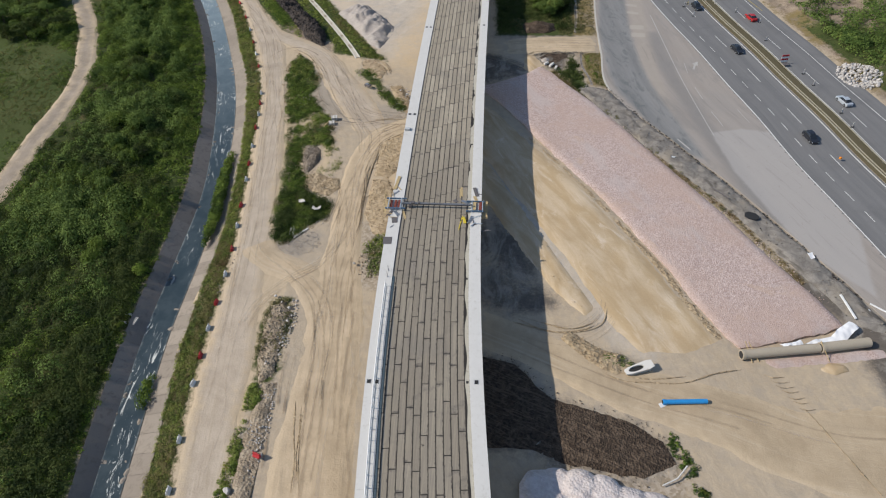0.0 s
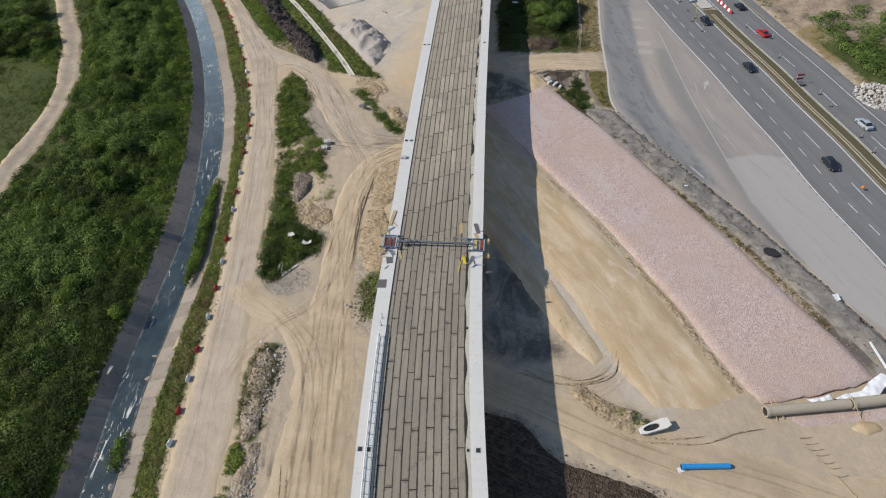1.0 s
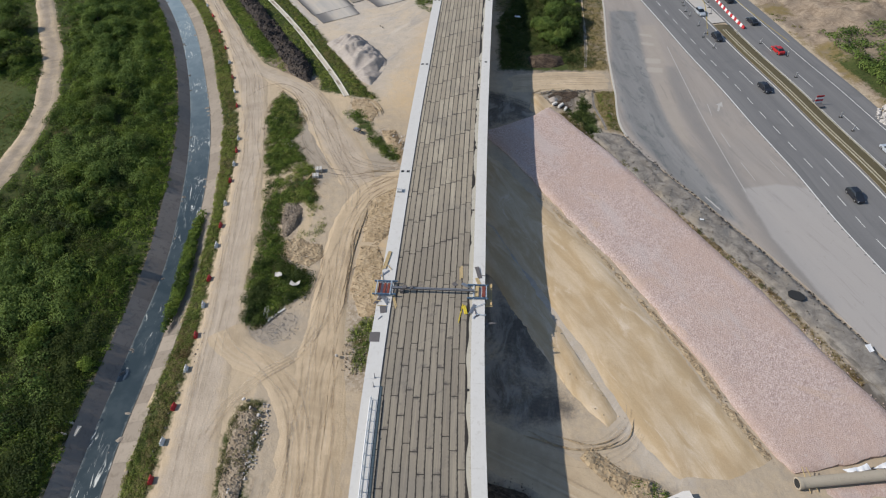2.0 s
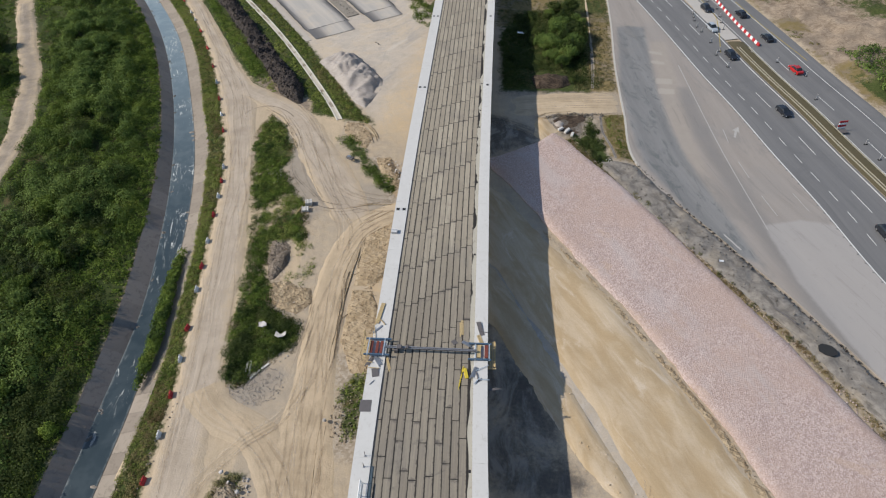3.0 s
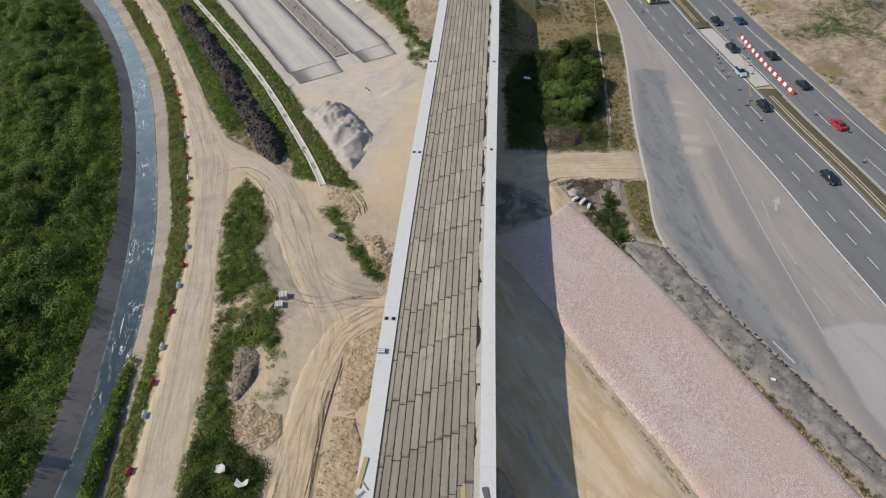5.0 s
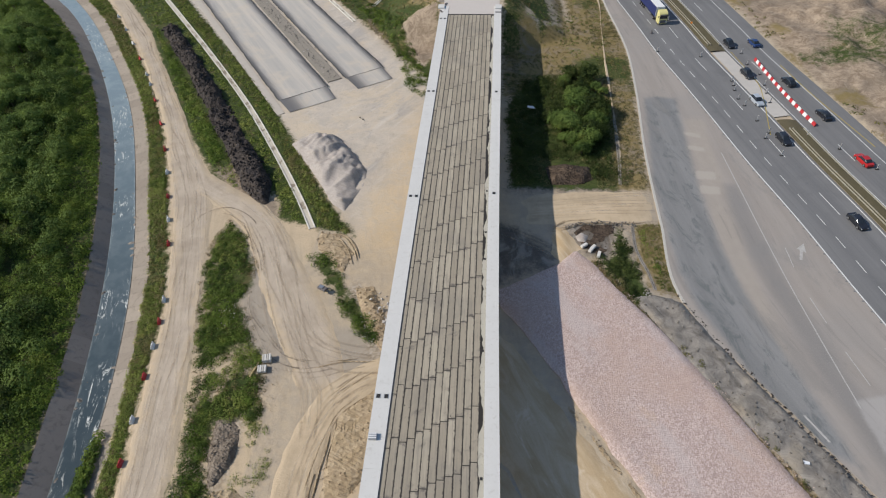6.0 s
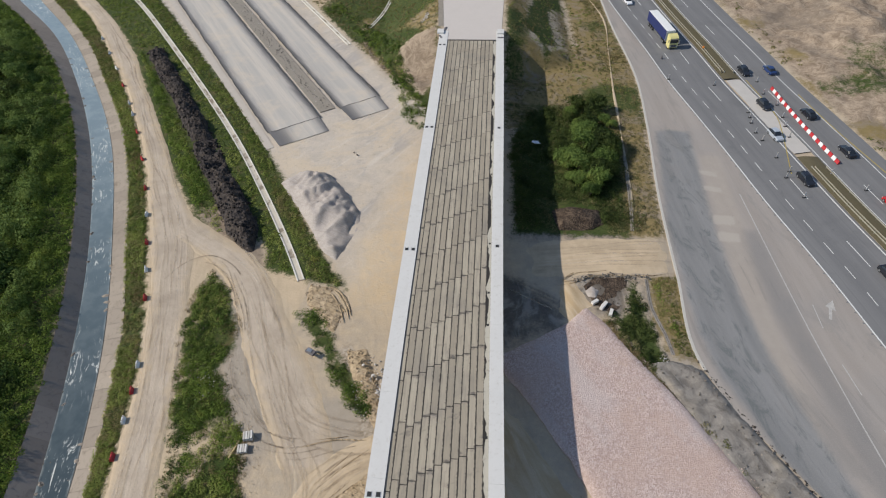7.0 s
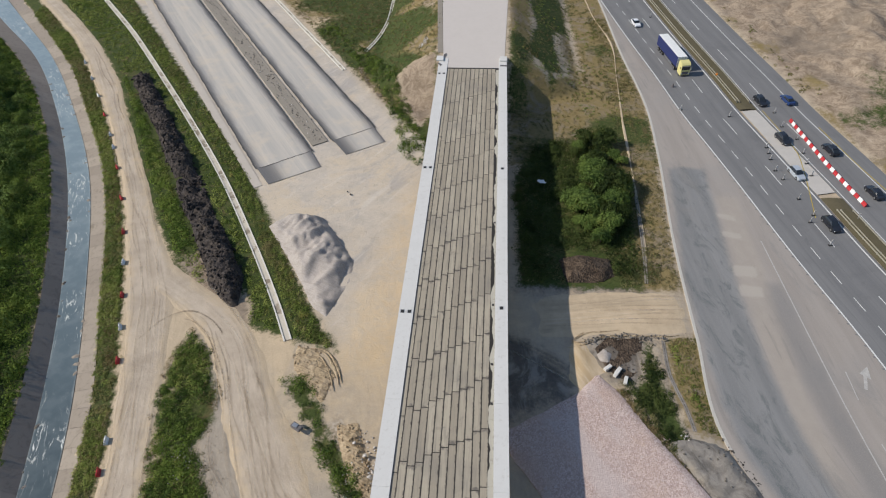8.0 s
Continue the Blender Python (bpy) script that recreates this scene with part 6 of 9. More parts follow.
tagged(ribbon("trim_joint", [(float(bridge_x(231)) - 5.9, 231.05), (float(bridge_x(231)) - 5.9, 231.3)], [(float(bridge_x(231)) + 6.2, 231.05), (float(bridge_x(231)) + 6.2, 231.3)], (8.9, 8.9), M["black"], 2, 0.1), "dark expansion joint at the end of the deck", "joint", kind="structure")


# ---- heaps and loose ground things ----
def heap(name, outline, top, material, label, category, rough=0.6, step=0.7, seed=80, steep=1.0, kind="", stones=0, size=0.3, stone=None):
    """A mound over an outline: it rises from the edge to about top, with lumps."""
    def z(x, y):
        d = np.clip(inside(outline, x, y), 0, 9)
        lump = (lattice(x, y, 2.6, seed) - 0.4) * rough + (lattice(x, y, 1.1, seed + 1) - 0.5) * rough * 0.5 + (lattice(x, y, 0.6, seed + 2) - 0.5) * rough * 0.25
        return height(x, y) - 0.05 + top * (1 - np.exp(-d * steep / max(top, 0.3))) + lump * np.clip(d / 0.8, 0, 1)
    o = patch(name, outline, z, material, step, 0.7, 0.3)
    if stones:
        r, q = np.random.RandomState(seed + 7), np.array(outline)
        x, y = r.uniform(q[:, 0].min(), q[:, 0].max(), stones * 12), r.uniform(q[:, 1].min(), q[:, 1].max(), stones * 12)
        ok = inside(outline, x, y) > -0.2
        x, y = x[ok][:stones], y[ok][:stones]
        bm = bmesh.new()
        for a, b, h in zip(x, y, z(x, y)):
            k = size * r.uniform(0.4, 1.5)
            bmesh.ops.create_icosphere(bm, subdivisions=1, radius=k / 2, matrix=pose(a, b, h + 0.15 * k, r.rand() * 360, r.rand() * 360, r.rand() * 360) @ Matrix.Diagonal((1, r.uniform(0.5, 1), r.uniform(0.4, 0.8), 1)))
        part("clod_scatter", bm, M[stone] if stone else material, o, "loose clods and stones")["kind"] = "stuff"
    return tagged(o, label, category, kind=kind)


def wide_path(path, w0, w1, taper=0.0):
    """The outline of a strip along a path, drawn to a blunt point over its last metres."""
    p = smooth_path(path, 4.0 if not taper else 1.5)
    d = np.gradient(p, axis=0)
    d /= np.linalg.norm(d, axis=1, keepdims=True)
    nrm = np.stack([-d[:, 1], d[:, 0]], 1)
    w = np.linspace(w0, w1, len(p))[:, None] / 2 * (0.85 + 0.3 * lattice(p[:, 0], p[:, 1], 5, 90)[:, None])
    if taper:
        w *= np.sqrt(np.clip(np.linalg.norm(p - p[-1], axis=1) / taper / 2, 0.05, 1))[:, None]
    return np.vstack([p + nrm * w, (p - nrm * w)[::-1]]).tolist()


heap("spoil_bank", wide_path(SPOIL_ROW, 4.4, 5.6, 3.0), 1.8, M["spoil"], "long row of dark broken asphalt and earth in the grass", "spoil heap", 2.2, 0.42, 81, stones=900, size=0.55)
heap("spoil_bank", DARK_SOIL, 0.3, M["dark_soil"], "low dark brown mound of raked topsoil", "soil heap", 0.4, 0.7, 84, stones=300, size=0.22)
heap("spoil_bank", [(8.4, 176.5), (12, 178), (17.8, 177), (18.3, 172.8), (16, 171), (9.5, 170.7)], 2.0, M["dark_soil"], "dark brown earth heap before the bushes", "soil heap", 0.7, 0.5, 86, stones=80, size=0.3)
heap("sand_mound", [(51.3, 58.6), (53, 60), (55.6, 59.8), (56, 58.5), (53.5, 57.6)], 0.8, M["sand"], "small heap of brown sand", "sand heap", 0.2, 0.4, 88)
heap("rubble_mound", [(-37, 67.5), (-34.5, 68.5), (-32.6, 65), (-33, 58), (-32.4, 54), (-34.6, 51.5), (-36, 56), (-37, 63)], 0.7, M["rubble"], "low weedy heap of grey rubble and earth", "rubble heap", 0.7, 0.5, 100, stones=220, size=0.3)
heap("rubble_mound", [(-41.7, 114.6), (-39.5, 115.4), (-37.6, 112.8), (-37.2, 108.5), (-38.6, 105), (-39.6, 104.6), (-41.2, 109.4)], 0.55, M["brown_rubble"], "grey-brown earth and rubble heap in the weeds", "rubble heap", 0.9, 0.45, 102, stones=110, size=0.26)
heap("rubble_mound", [(-39.2, 103.9), (-36.4, 105), (-34.2, 103.4), (-31.6, 103.2), (-30.6, 99.8), (-33, 97.2), (-36, 98.2), (-38.9, 100.3)], 0.22, M["rut"], "low churned heap of brown soil with stones", "soil heap", 0.7, 0.45, 105, stones=120, size=0.2)
heap("rubble_mound", [(-34, 52), (-31.6, 52), (-31, 42), (-30, 28), (-33, 28), (-34.4, 42)], 0.6, M["rubble"], "strip of pale grey rubble beside the road", "rubble heap", 0.7, 0.5, 104)
heap("earth_bank", [(-27.5, 149.5), (-31.5, 154.5), (-35, 155), (-34.5, 150.5), (-28.5, 144)], 0.2, M["soil_lumps"], "dozed earth bank at the end of the drain", "earth bank", 0.3, 0.5, 106, stones=90, size=0.3)
heap("earth_bank", [(-26, 141), (-22.5, 141.5), (-18.6, 131), (-19, 127), (-22, 131)], 0.3, M["soil_lumps"], "stony yellow earth bank beside the bridge", "earth bank", 0.6, 0.5, 108, stones=160, size=0.35)
heap("earth_bank", [(-24.5, 116), (-19, 121.5), (-16, 121), (-17, 110), (-21, 104), (-24.5, 104)], 0.3, M["soil_lumps"], "rutted sandy bank under the bridge edge", "earth bank", 0.25, 0.6, 110, stones=160, size=0.25)
heap("earth_bank", [(-24.5, 103), (-21, 103), (-18, 96), (-18, 86), (-22, 86), (-24.5, 92)], 0.3, M["soil_lumps"], "rutted sandy bank beside the haul road", "earth bank", 0.25, 0.6, 112, stones=160, size=0.25)
heap("earth_bank", [(-4, 112), (0, 109), (7.2, 94), (13.3, 80.5), (18.6, 69.2), (16.6, 67.4), (12.2, 72.5), (6, 84), (0.5, 95), (-5, 102)], 0.35, M["sand"], "smooth pale sand bank", "earth bank", 0.3, 0.8, 114, stones=120, size=0.22)
heap("earth_bank", [(21.5, 141), (25, 141.5), (29.3, 140), (36, 126.5), (45.9, 109.5), (53.6, 94.8), (60.4, 80.6), (66.5, 65.5), (61, 67), (55.6, 78), (48.2, 93.8), (40.2, 106.8), (30.4, 123), (22, 138.6)], 0.42, M["bank"], "dark grey stony bank between gravel and apron", "earth bank", 0.6, 0.5, 116, stones=420, size=0.3, stone="grey_bank")

heap("spoil_bank", [(12.6, 156.5), (14.8, 158.8), (20.6, 159), (20.4, 153.6), (17.1, 150.2), (14.2, 152.2)], 0.12, M["dark_soil"], "flat dark brown earth beside the crossing", "soil heap", 0.4, 0.45, 124)
heap("sand_mound", [(12.9, 155.4), (14.2, 156.6), (15.4, 155.6), (14.8, 153.6), (13.4, 153.8)], 0.5, M["grey_gravel"], "small pale gravel heap beside the crossing", "gravel heap", 0.3, 0.3, 126)
heap("earth_bank", wide_path([(8.6, 119.6), (14.6, 110.2), (19.2, 102.3), (24.6, 92.6), (28.6, 84.6), (31.9, 77.8), (35.1, 69.2), (38.0, 63.6)], 0.9, 1.7), 0.1, M["rut"], "narrow ridge of brown clods between sand and gravel", "earth bank", 0.35, 0.4, 118)
heap("earth_bank", wide_path([(13.2, 63.6), (16.4, 60.4), (19.2, 58.6), (21.6, 57.9)], 2.4, 4.2), 0.4, M["rut"], "churned brown earth round the culvert end", "earth bank", 0.6, 0.35, 120, stones=140, size=0.25)


def ridge_height(x, y):
    """Ridged gravel stockpile with ribs running down its side."""
    d = np.clip(inside(GRAVEL_HEAP, x, y), 0, 6)
    t, w = (x + 38) * 0.56 - (y - 174) * 0.83, (x + 38) * 0.83 + (y - 174) * 0.56
    a, b = t + 1.6 * (lattice(x, y, 4, 95) - 0.5) + 0.05 * w * w, w + 1.6 * (lattice(x, y, 4, 97) - 0.5)
    rib = 0.65 * (1 - np.abs(2 * lattice(a, b * 0.42, 2.6, 93) - 1)) + 0.35 * (1 - np.abs(2 * lattice(a, b * 0.7, 1.3, 94) - 1))
    top = 2.0 * (1 - np.exp(-d / 1.9)) * (0.55 + 0.8 * lattice(x, y, 6, 98))
    pit = np.exp(-(((x + 29.9) / 1.5) ** 2 + ((y - 169.6) / 2.0) ** 2))
    return -0.1 + top + (2.1 * rib ** 1.5 - 0.6) * np.clip(d / 2, 0, 1) * np.clip(0.35 + lattice(x, y, 4, 99), 0, 1) + (lattice(x, y, 0.9, 96) - 0.5) * 0.3 * np.clip(d, 0, 1) - 1.4 * pit * np.clip(d / 1.2, 0, 1)


GRAVEL_HEAP = [(-47.3, 183), (-44, 186.8), (-37, 186.3), (-32.5, 180), (-28.6, 174), (-28.5, 169), (-31.3, 160.8), (-34.5, 163.2), (-39, 171), (-43.5, 178)]
tagged(patch("gravel_mound", GRAVEL_HEAP, ridge_height, M["grey_gravel"], 0.38, 0.6, 0.3), "ribbed stockpile of pale grey gravel", "gravel heap")

# rocks in piles


def rock_pile(name, cx, cy, rx, ry, count, size, material, label, seed, top=0.6, z0=0.0):
    r = np.random.RandomState(seed)
    bm = bmesh.new()
    for i in range(count):
        a, d = r.rand() * 6.28, math.sqrt(r.rand())
        x, y = cx + rx * d * math.cos(a), cy + ry * d * math.sin(a)
        s = size * r.uniform(0.5, 1.3)
        z = z0 + float(height(x, y)) + top * (1 - d) * r.rand() + s * 0.2
        v = bmesh.ops.create_icosphere(bm, subdivisions=1, radius=s / 2, matrix=pose(x, y, z, r.rand() * 360, r.rand() * 360, r.rand() * 360) @ Matrix.Diagonal((1, r.uniform(0.6, 1), r.uniform(0.45, 0.8), 1)))
        for q in v["verts"]:
            q.co += Vector(r.normal(0, s * 0.06, 3))
    return tagged(part(name, bm, material), label, "rocks", kind="stuff")


def rubble_line(name, path, count, wide, size, material, label, seed):
    """Loose stones strewn along a path."""
    r = np.random.RandomState(seed)
    p = smooth_path(path, 1.0)
    bm = bmesh.new()
    for i in range(count):
        q = p[r.randint(len(p))] + r.normal(0, wide, 2)
        s = size * r.uniform(0.4, 1.4)
        bmesh.ops.create_icosphere(bm, subdivisions=1, radius=s / 2, matrix=pose(q[0], q[1], float(height(q[0], q[1])) + 0.12 + s * 0.2, r.rand() * 360, r.rand() * 360, r.rand() * 360) @ Matrix.Diagonal((1, r.uniform(0.5, 1), r.uniform(0.4, 0.7), 1)))
    return tagged(part(name, bm, material), label, "rocks", kind="stuff")


def boulder(x, y, z, s, material, seed, label, group):
    r = np.random.RandomState(seed)
    bm = bmesh.new()
    v = bmesh.ops.create_icosphere(bm, subdivisions=3, radius=s / 2)["verts"]
    for q in v:
        k = 0.75 + 0.5 * noise.noise(q.co * (1.6 / s) + Vector((seed, 0, 0))) + 0.12 * noise.noise(q.co * (6 / s) + Vector((0, seed, 0)))
        q.co *= k
    o = part("boulder", bm, material, soft=True)
    o.matrix_basis = pose(x, y, z, r.rand() * 40, r.rand() * 40, r.rand() * 360) @ Matrix.Diagonal((1, 0.8, 0.6, 1))
    return tagged(o, label, "boulder", group)




def chalk_height(x, y):
    """Merging domes, tipped load by load."""
    z = height(x, y) - 0.1 + 0.8 * np.clip(inside(CHALK, x, y), 0, 1)
    for cx, cy, r, h in ((7.6, 37.2, 2.5, 1.7), (10.6, 38.2, 2.1, 1.4), (13.2, 37.6, 2.6, 1.9), (16.4, 36.9, 2.5, 1.7), (19.6, 35.4, 2.6, 1.6), (22.8, 35.2, 2.3, 1.3), (9.4, 33.8, 3.2, 2.0), (14.2, 33.4, 3.4, 2.1), (19.4, 32, 3.2, 1.9)):
        d2 = ((x - cx) ** 2 + (y - cy) ** 2) / r ** 2 * (0.8 + 0.4 * lattice(x, y, 1.8, 121))
        z = np.maximum(z, h * np.sqrt(np.clip(1.25 - d2, 0, 1)))
    return z + 0.22 * (lattice(x, y, 0.9, 122) - 0.5) + 0.12 * (lattice(x, y, 0.45, 123) - 0.5)


CHALK = [(5.3, 37.5), (6.6, 39.6), (9.5, 40.2), (13.2, 40.3), (17, 39.2), (20.5, 38), (24.6, 37.2), (25, 33), (22, 29), (8, 29), (5.2, 33)]
tagged(patch("chalk_mound", CHALK, chalk_height, M["chalk"], 0.3, 0.3, 0.3), "merging tipped heaps of pale chalky stone", "stone heap")
rubble_line("loose_rubble", [(0, 58.8), (5, 57.5), (10.5, 51.3), (17, 49.6), (22, 47.8), (25.5, 45.2), (27.2, 42), (22, 39.5), (12, 41)], 260, 0.7, 0.2, M["dark_soil"], "dark clods strewn round the topsoil", 615)
for i, (x, y, s) in enumerate(((-33.4, 66.6, 0.8), (-35, 67.8, 0.6), (-34.2, 55.3, 1.2), (-33, 63.8, 0.6), (-36.4, 69.2, 0.7), (-34, 34.5, 1.4), (-20.8, 136.2, 1.0), (-19.6, 133.2, 0.9), (-22.6, 138, 0.7), (-24, 77.6, 0.9))):
    boulder(x, y, 0.6, s, M["pale_rock"], 330 + i, "pale stone lying in the rubble", "loose stones")
rock_pile("rock_pile", -33.0, 63, 1.4, 6.0, 140, 0.35, M["pale_rock"], "scattered pale stones on the rubble", 51, 0.5)
rock_pile("rock_pile", -32.4, 42, 1.6, 10.0, 260, 0.35, M["pale_rock"], "scattered pale stones beside the haul road", 52, 0.5)
rock_pile("rock_pile", -21.5, 79, 2.0, 5.0, 120, 0.28, M["rubble"], "scattered stones beside the bridge", 53, 0.3)
rock_pile("rock_pile", -21.5, 135, 2.4, 5.5, 120, 0.35, M["pale_rock"], "scattered stones on the yellow bank", 54, 0.5)
rock_pile("rock_pile", 91.5, 148, 5.0, 6.0, 350, 0.9, M["pale_rock"], "heap of pale broken concrete beyond the motorway", 55, 1.6)
rock_pile("rock_pile", 23.5, 140.5, 1.6, 2.4, 30, 0.35, M["pale_rock"], "stones at the end of the grass", 56, 0.3)
rubble_line("loose_rubble", [slab_xy(3, 15.5), slab_xy(60, 15.5), slab_xy(120, 15.5)], 420, 0.7, 0.4, M["grey_bank"], "broken rubble and soil between the road bases", 611)
rubble_line("loose_rubble", [slab_xy(5, 15), slab_xy(60, 16), slab_xy(120, 15.2)], 60, 0.7, 0.35, M["pale_rock"], "pale broken stones between the road bases", 612)
rubble_line("loose_rubble", [(-39.5, 247), (-36, 239), (-32.3, 233)], 260, 0.4, 0.3, M["rubble"], "pale stones in a gully of the slope", 613)
rubble_line("loose_rubble", [(-22.4, 246), (-21.6, 250)], 90, 0.5, 0.3, M["pale_rock"], "patch of pale stones on the slope", 614)
rubble_line("loose_rubble", [(13, 156.5), (17, 157), (18, 153), (15.5, 152.5)], 70, 1.2, 0.22, M["dark_soil"], "dark clods and stones beside the crossing", 616)
# added stones give the dark line of the crossing's shaded step
rubble_line("loose_rubble", [(12, 158), (16, 159), (22, 158.8), (24, 159)], 120, 0.35, 0.4, M["grey_bank"], "dark stones standing in for the shaded step at the crossing's edge", 617)
rubble_line("loose_rubble", [(29.0, 141.5), (33.6, 131.5), (39.0, 121.5), (45.2, 110.2), (51.5, 98.4), (57.5, 86.0), (63.0, 73.4)], 420, 0.22, 0.3, M["spoil"], "dark clods along the apron's broken edge", 618)
rubble_line("loose_rubble", [(10, 117.4), (19.2, 102.3), (24.6, 92.6), (28.6, 84.6), (31.9, 77.8), (38.0, 63.6)], 160, 0.3, 0.16, M["brown_rubble"], "brown clods between sand and gravel", 619)
rubble_line("loose_rubble", [(17.2, 147.4), (25.4, 133.6), (34.9, 115.8), (46.6, 93.6), (51.2, 83.4), (56.6, 72.8)], 380, 0.35, 0.22, M["stone"], "pink stones rolled off the gravel bed", 620)
rock_pile("rock_pile", -36, 90, 4, 4, 40, 0.3, M["pale_rock"], "stones at the island's end", 70, 0.2)
rock_pile("rock_pile", -35.8, 83.2, 4.4, 3.6, 650, 0.17, M["grey_gravel"], "grey rubble and chippings spread beyond the island's end", 71, 0.1)
rock_pile("rock_pile", -46.4, 134.0, 1.6, 3.2, 70, 0.28, M["pale_rock"], "pale stones in the island's weeds", 72, 0.1)
rubble_line("loose_rubble", [(-43.6, 138), (-41.0, 131), (-36.8, 123.5), (-35, 116)], 190, 0.9, 0.16, M["rut"], "broken earth along the island's edge", 73)
rock_pile("rock_pile", -47.0, 68, 0.7, 16, 40, 0.3, M["grey_bank"], "stones along the road's edge", 71, 0.2)


def scrub(name, region, count, rad, lift, material, seed, label, leaf=0.42, per=26, dense=None, box_=None, flat=0.75, tries=6):
    """Undergrowth: many bushes of leaf clumps inside a region given by a distance function."""
    r = np.random.RandomState(seed)
    x0, x1, y0, y1 = box_
    x, y = r.uniform(x0, x1, count * tries), r.uniform(y0, y1, count * tries)
    ok = region(x, y) > 0
    if dense is not None:
        ok &= r.rand(len(x)) < dense(x, y)
    x, y = x[ok][:count], y[ok][:count]
    s = rad * (0.45 + 0.9 * lattice(x, y, 11, seed) + 0.5 * r.rand(len(x)) ** 2)
    leaf, per = leaf * 0.74, per * 1.5
    k = np.maximum(6, (per * s * s / rad / rad).astype(int))
    idx = np.repeat(np.arange(len(x)), k)
    d = r.normal(size=(len(idx), 3))
    d[:, 2] = np.abs(d[:, 2]) + 0.1
    d /= np.linalg.norm(d, axis=1, keepdims=True)
    rr = s[idx] * r.uniform(0.7, 1.08, len(idx))
    c = np.stack([x[idx], y[idx], height(x, y)[idx] + lift * s[idx]], 1) + d * np.stack([rr, rr, rr * flat], 1)
    nrm = d + r.normal(0, 0.26, d.shape)
    nrm[:, 2] = np.abs(nrm[:, 2]) + 0.12
    return tagged(leaves(name, c, nrm, leaf * r.uniform(0.6, 1.5, len(idx)), material, seed + 1), label, "undergrowth", kind="stuff")


def west_region(x, y):
    t = near_path(smooth_path(VERGE_TRACK, 3), x, y)
    lawn = inside([(-190, 190), (-150, 172), (-118, 155.5), (-111, 140), (-108.5, 125), (-108.5, 90), (-190, 90)], x, y)
    return np.minimum.reduce([bank_top(y) - x - 1.3, t - 3.0, -lawn, x + 62 + 0.68 * (y - 20)])


def patchy(size, seed, lo=0.35):
    return lambda x, y: np.clip((lattice(x, y, size, seed) - lo) * 3.5, 0.12, 1)


# Leaf tone by y: lens falloff near and haze far, put into colour.
scrub("undergrowth", west_region, 6500, 1.05, 0.1, M["leaf"], 11, "dense green scrub and weeds on the stream bank", 0.35, 27, lambda x, y: patchy(13, 15, 0.22)(x, y) * np.clip((y - 10) / 80, 0.35, 1), (-215, -50, 22, 300))
scrub("undergrowth", west_region, 4200, 0.8, 0.0, M["leaf_light"], 12, "green weeds on the stream bank, brightened with distance for haze", 0.30, 20, lambda x, y: patchy(18, 16, 0.42)(x, y) * np.clip((y - 50) / 110, 0.06, 1), (-215, -50, 22, 300), 0.5)
scrub("undergrowth", lambda x, y: west_region(x, y) - 3.2, 520, 1.75, 0.2, M["leaf_dark"], 101, "rounded green bushes crowding the stream bank", 0.36, 150, lambda x, y: patchy(15, 102, 0.30)(x, y) * np.clip((y - 100) / 70, 0.15, 1), (-190, -55, 40, 260), 0.95, 14)
scrub("undergrowth", lambda x, y: np.minimum(west_region(x, y) - 4.5, 135 - y), 380, 1.3, 0.15, M["leaf_darkened"], 106, "rounded bushes on the near bank, leaves darkened for lens falloff", 0.32, 100, patchy(14, 107, 0.36), (-120, -55, 30, 140), 1.0, 14)
scrub("undergrowth", lambda x, y: west_region(x, y) - 3.0, 420, 1.5, 0.15, M["leaf"], 103, "dark rounded bushes on the stream bank", 0.34, 120, patchy(15, 104, 0.34), (-190, -55, 40, 260), 1.0, 14)
scrub("undergrowth", lambda x, y: west_region(x, y) - 6.0, 1500, 1.7, 0.35, M["leaf_dark"], 13, "dark green thicket on the stream bank", 0.42, 75, patchy(17, 17, 0.42), (-215, -55, 24, 300), 1.25)
scrub("undergrowth", west_region, 2300, 1.1, 0.15, M["leaf_darkened"], 34, "green scrub on the near stream bank, leaves darkened for lens falloff", 0.33, 34, lambda x, y: patchy(12, 35, 0.3)(x, y) * np.clip((125 - y) / 50, 0, 1), (-130, -50, 22, 128), 0.8)
scrub("undergrowth", lambda x, y: np.minimum(west_region(x, y) + 0.6, 7 + 5 * lattice(x, y, 14, 89) - (bank_top(y) - x)), 2600, 0.7, 0.0, M["leaf_light"], 90, "bright yellow-green weeds above the lining", 0.28, 18, lambda x, y: patchy(9, 91, 0.3)(x, y) * np.clip((y - 55) / 40, 0.1, 1), (-160, -50, 30, 280), 0.6, 20)
MEADOW = [(-190, 190), (-150, 172), (-118, 155.5), (-111, 140), (-108.5, 125), (-108.5, 90), (-190, 90)]
_meadow = lambda x, y: np.minimum(inside(MEADOW, x, y), near_path(smooth_path(VERGE_TRACK, 3), x, y) - 2.8)
scrub("undergrowth", _meadow, 4200, 0.34, -0.05, M["leaf_berm"], 32, "yellow-green tall grass of the meadow", 0.22, 7, patchy(14, 33, 0.25), (-165, -105, 95, 190), 0.4)
scrub("undergrowth", _meadow, 900, 0.8, 0.0, M["leaf"], 73, "green scrub at the meadow's edge", 0.3, 16, patchy(11, 74, 0.55), (-165, -105, 95, 190), 0.6)
scrub("undergrowth", lambda x, y: np.minimum(bank_top(y) - x, 2.4 - (bank_top(y) - x)), 1500, 0.5, -0.1, M["leaf_light"], 14, "bright weeds along the lining's top", 0.27, 22, None, (-170, -50, 22, 290), 0.6, 20)
_berm = lambda x, y: np.minimum(x - ledge_e(y) - 0.3, road_w(y) - x - 0.7)
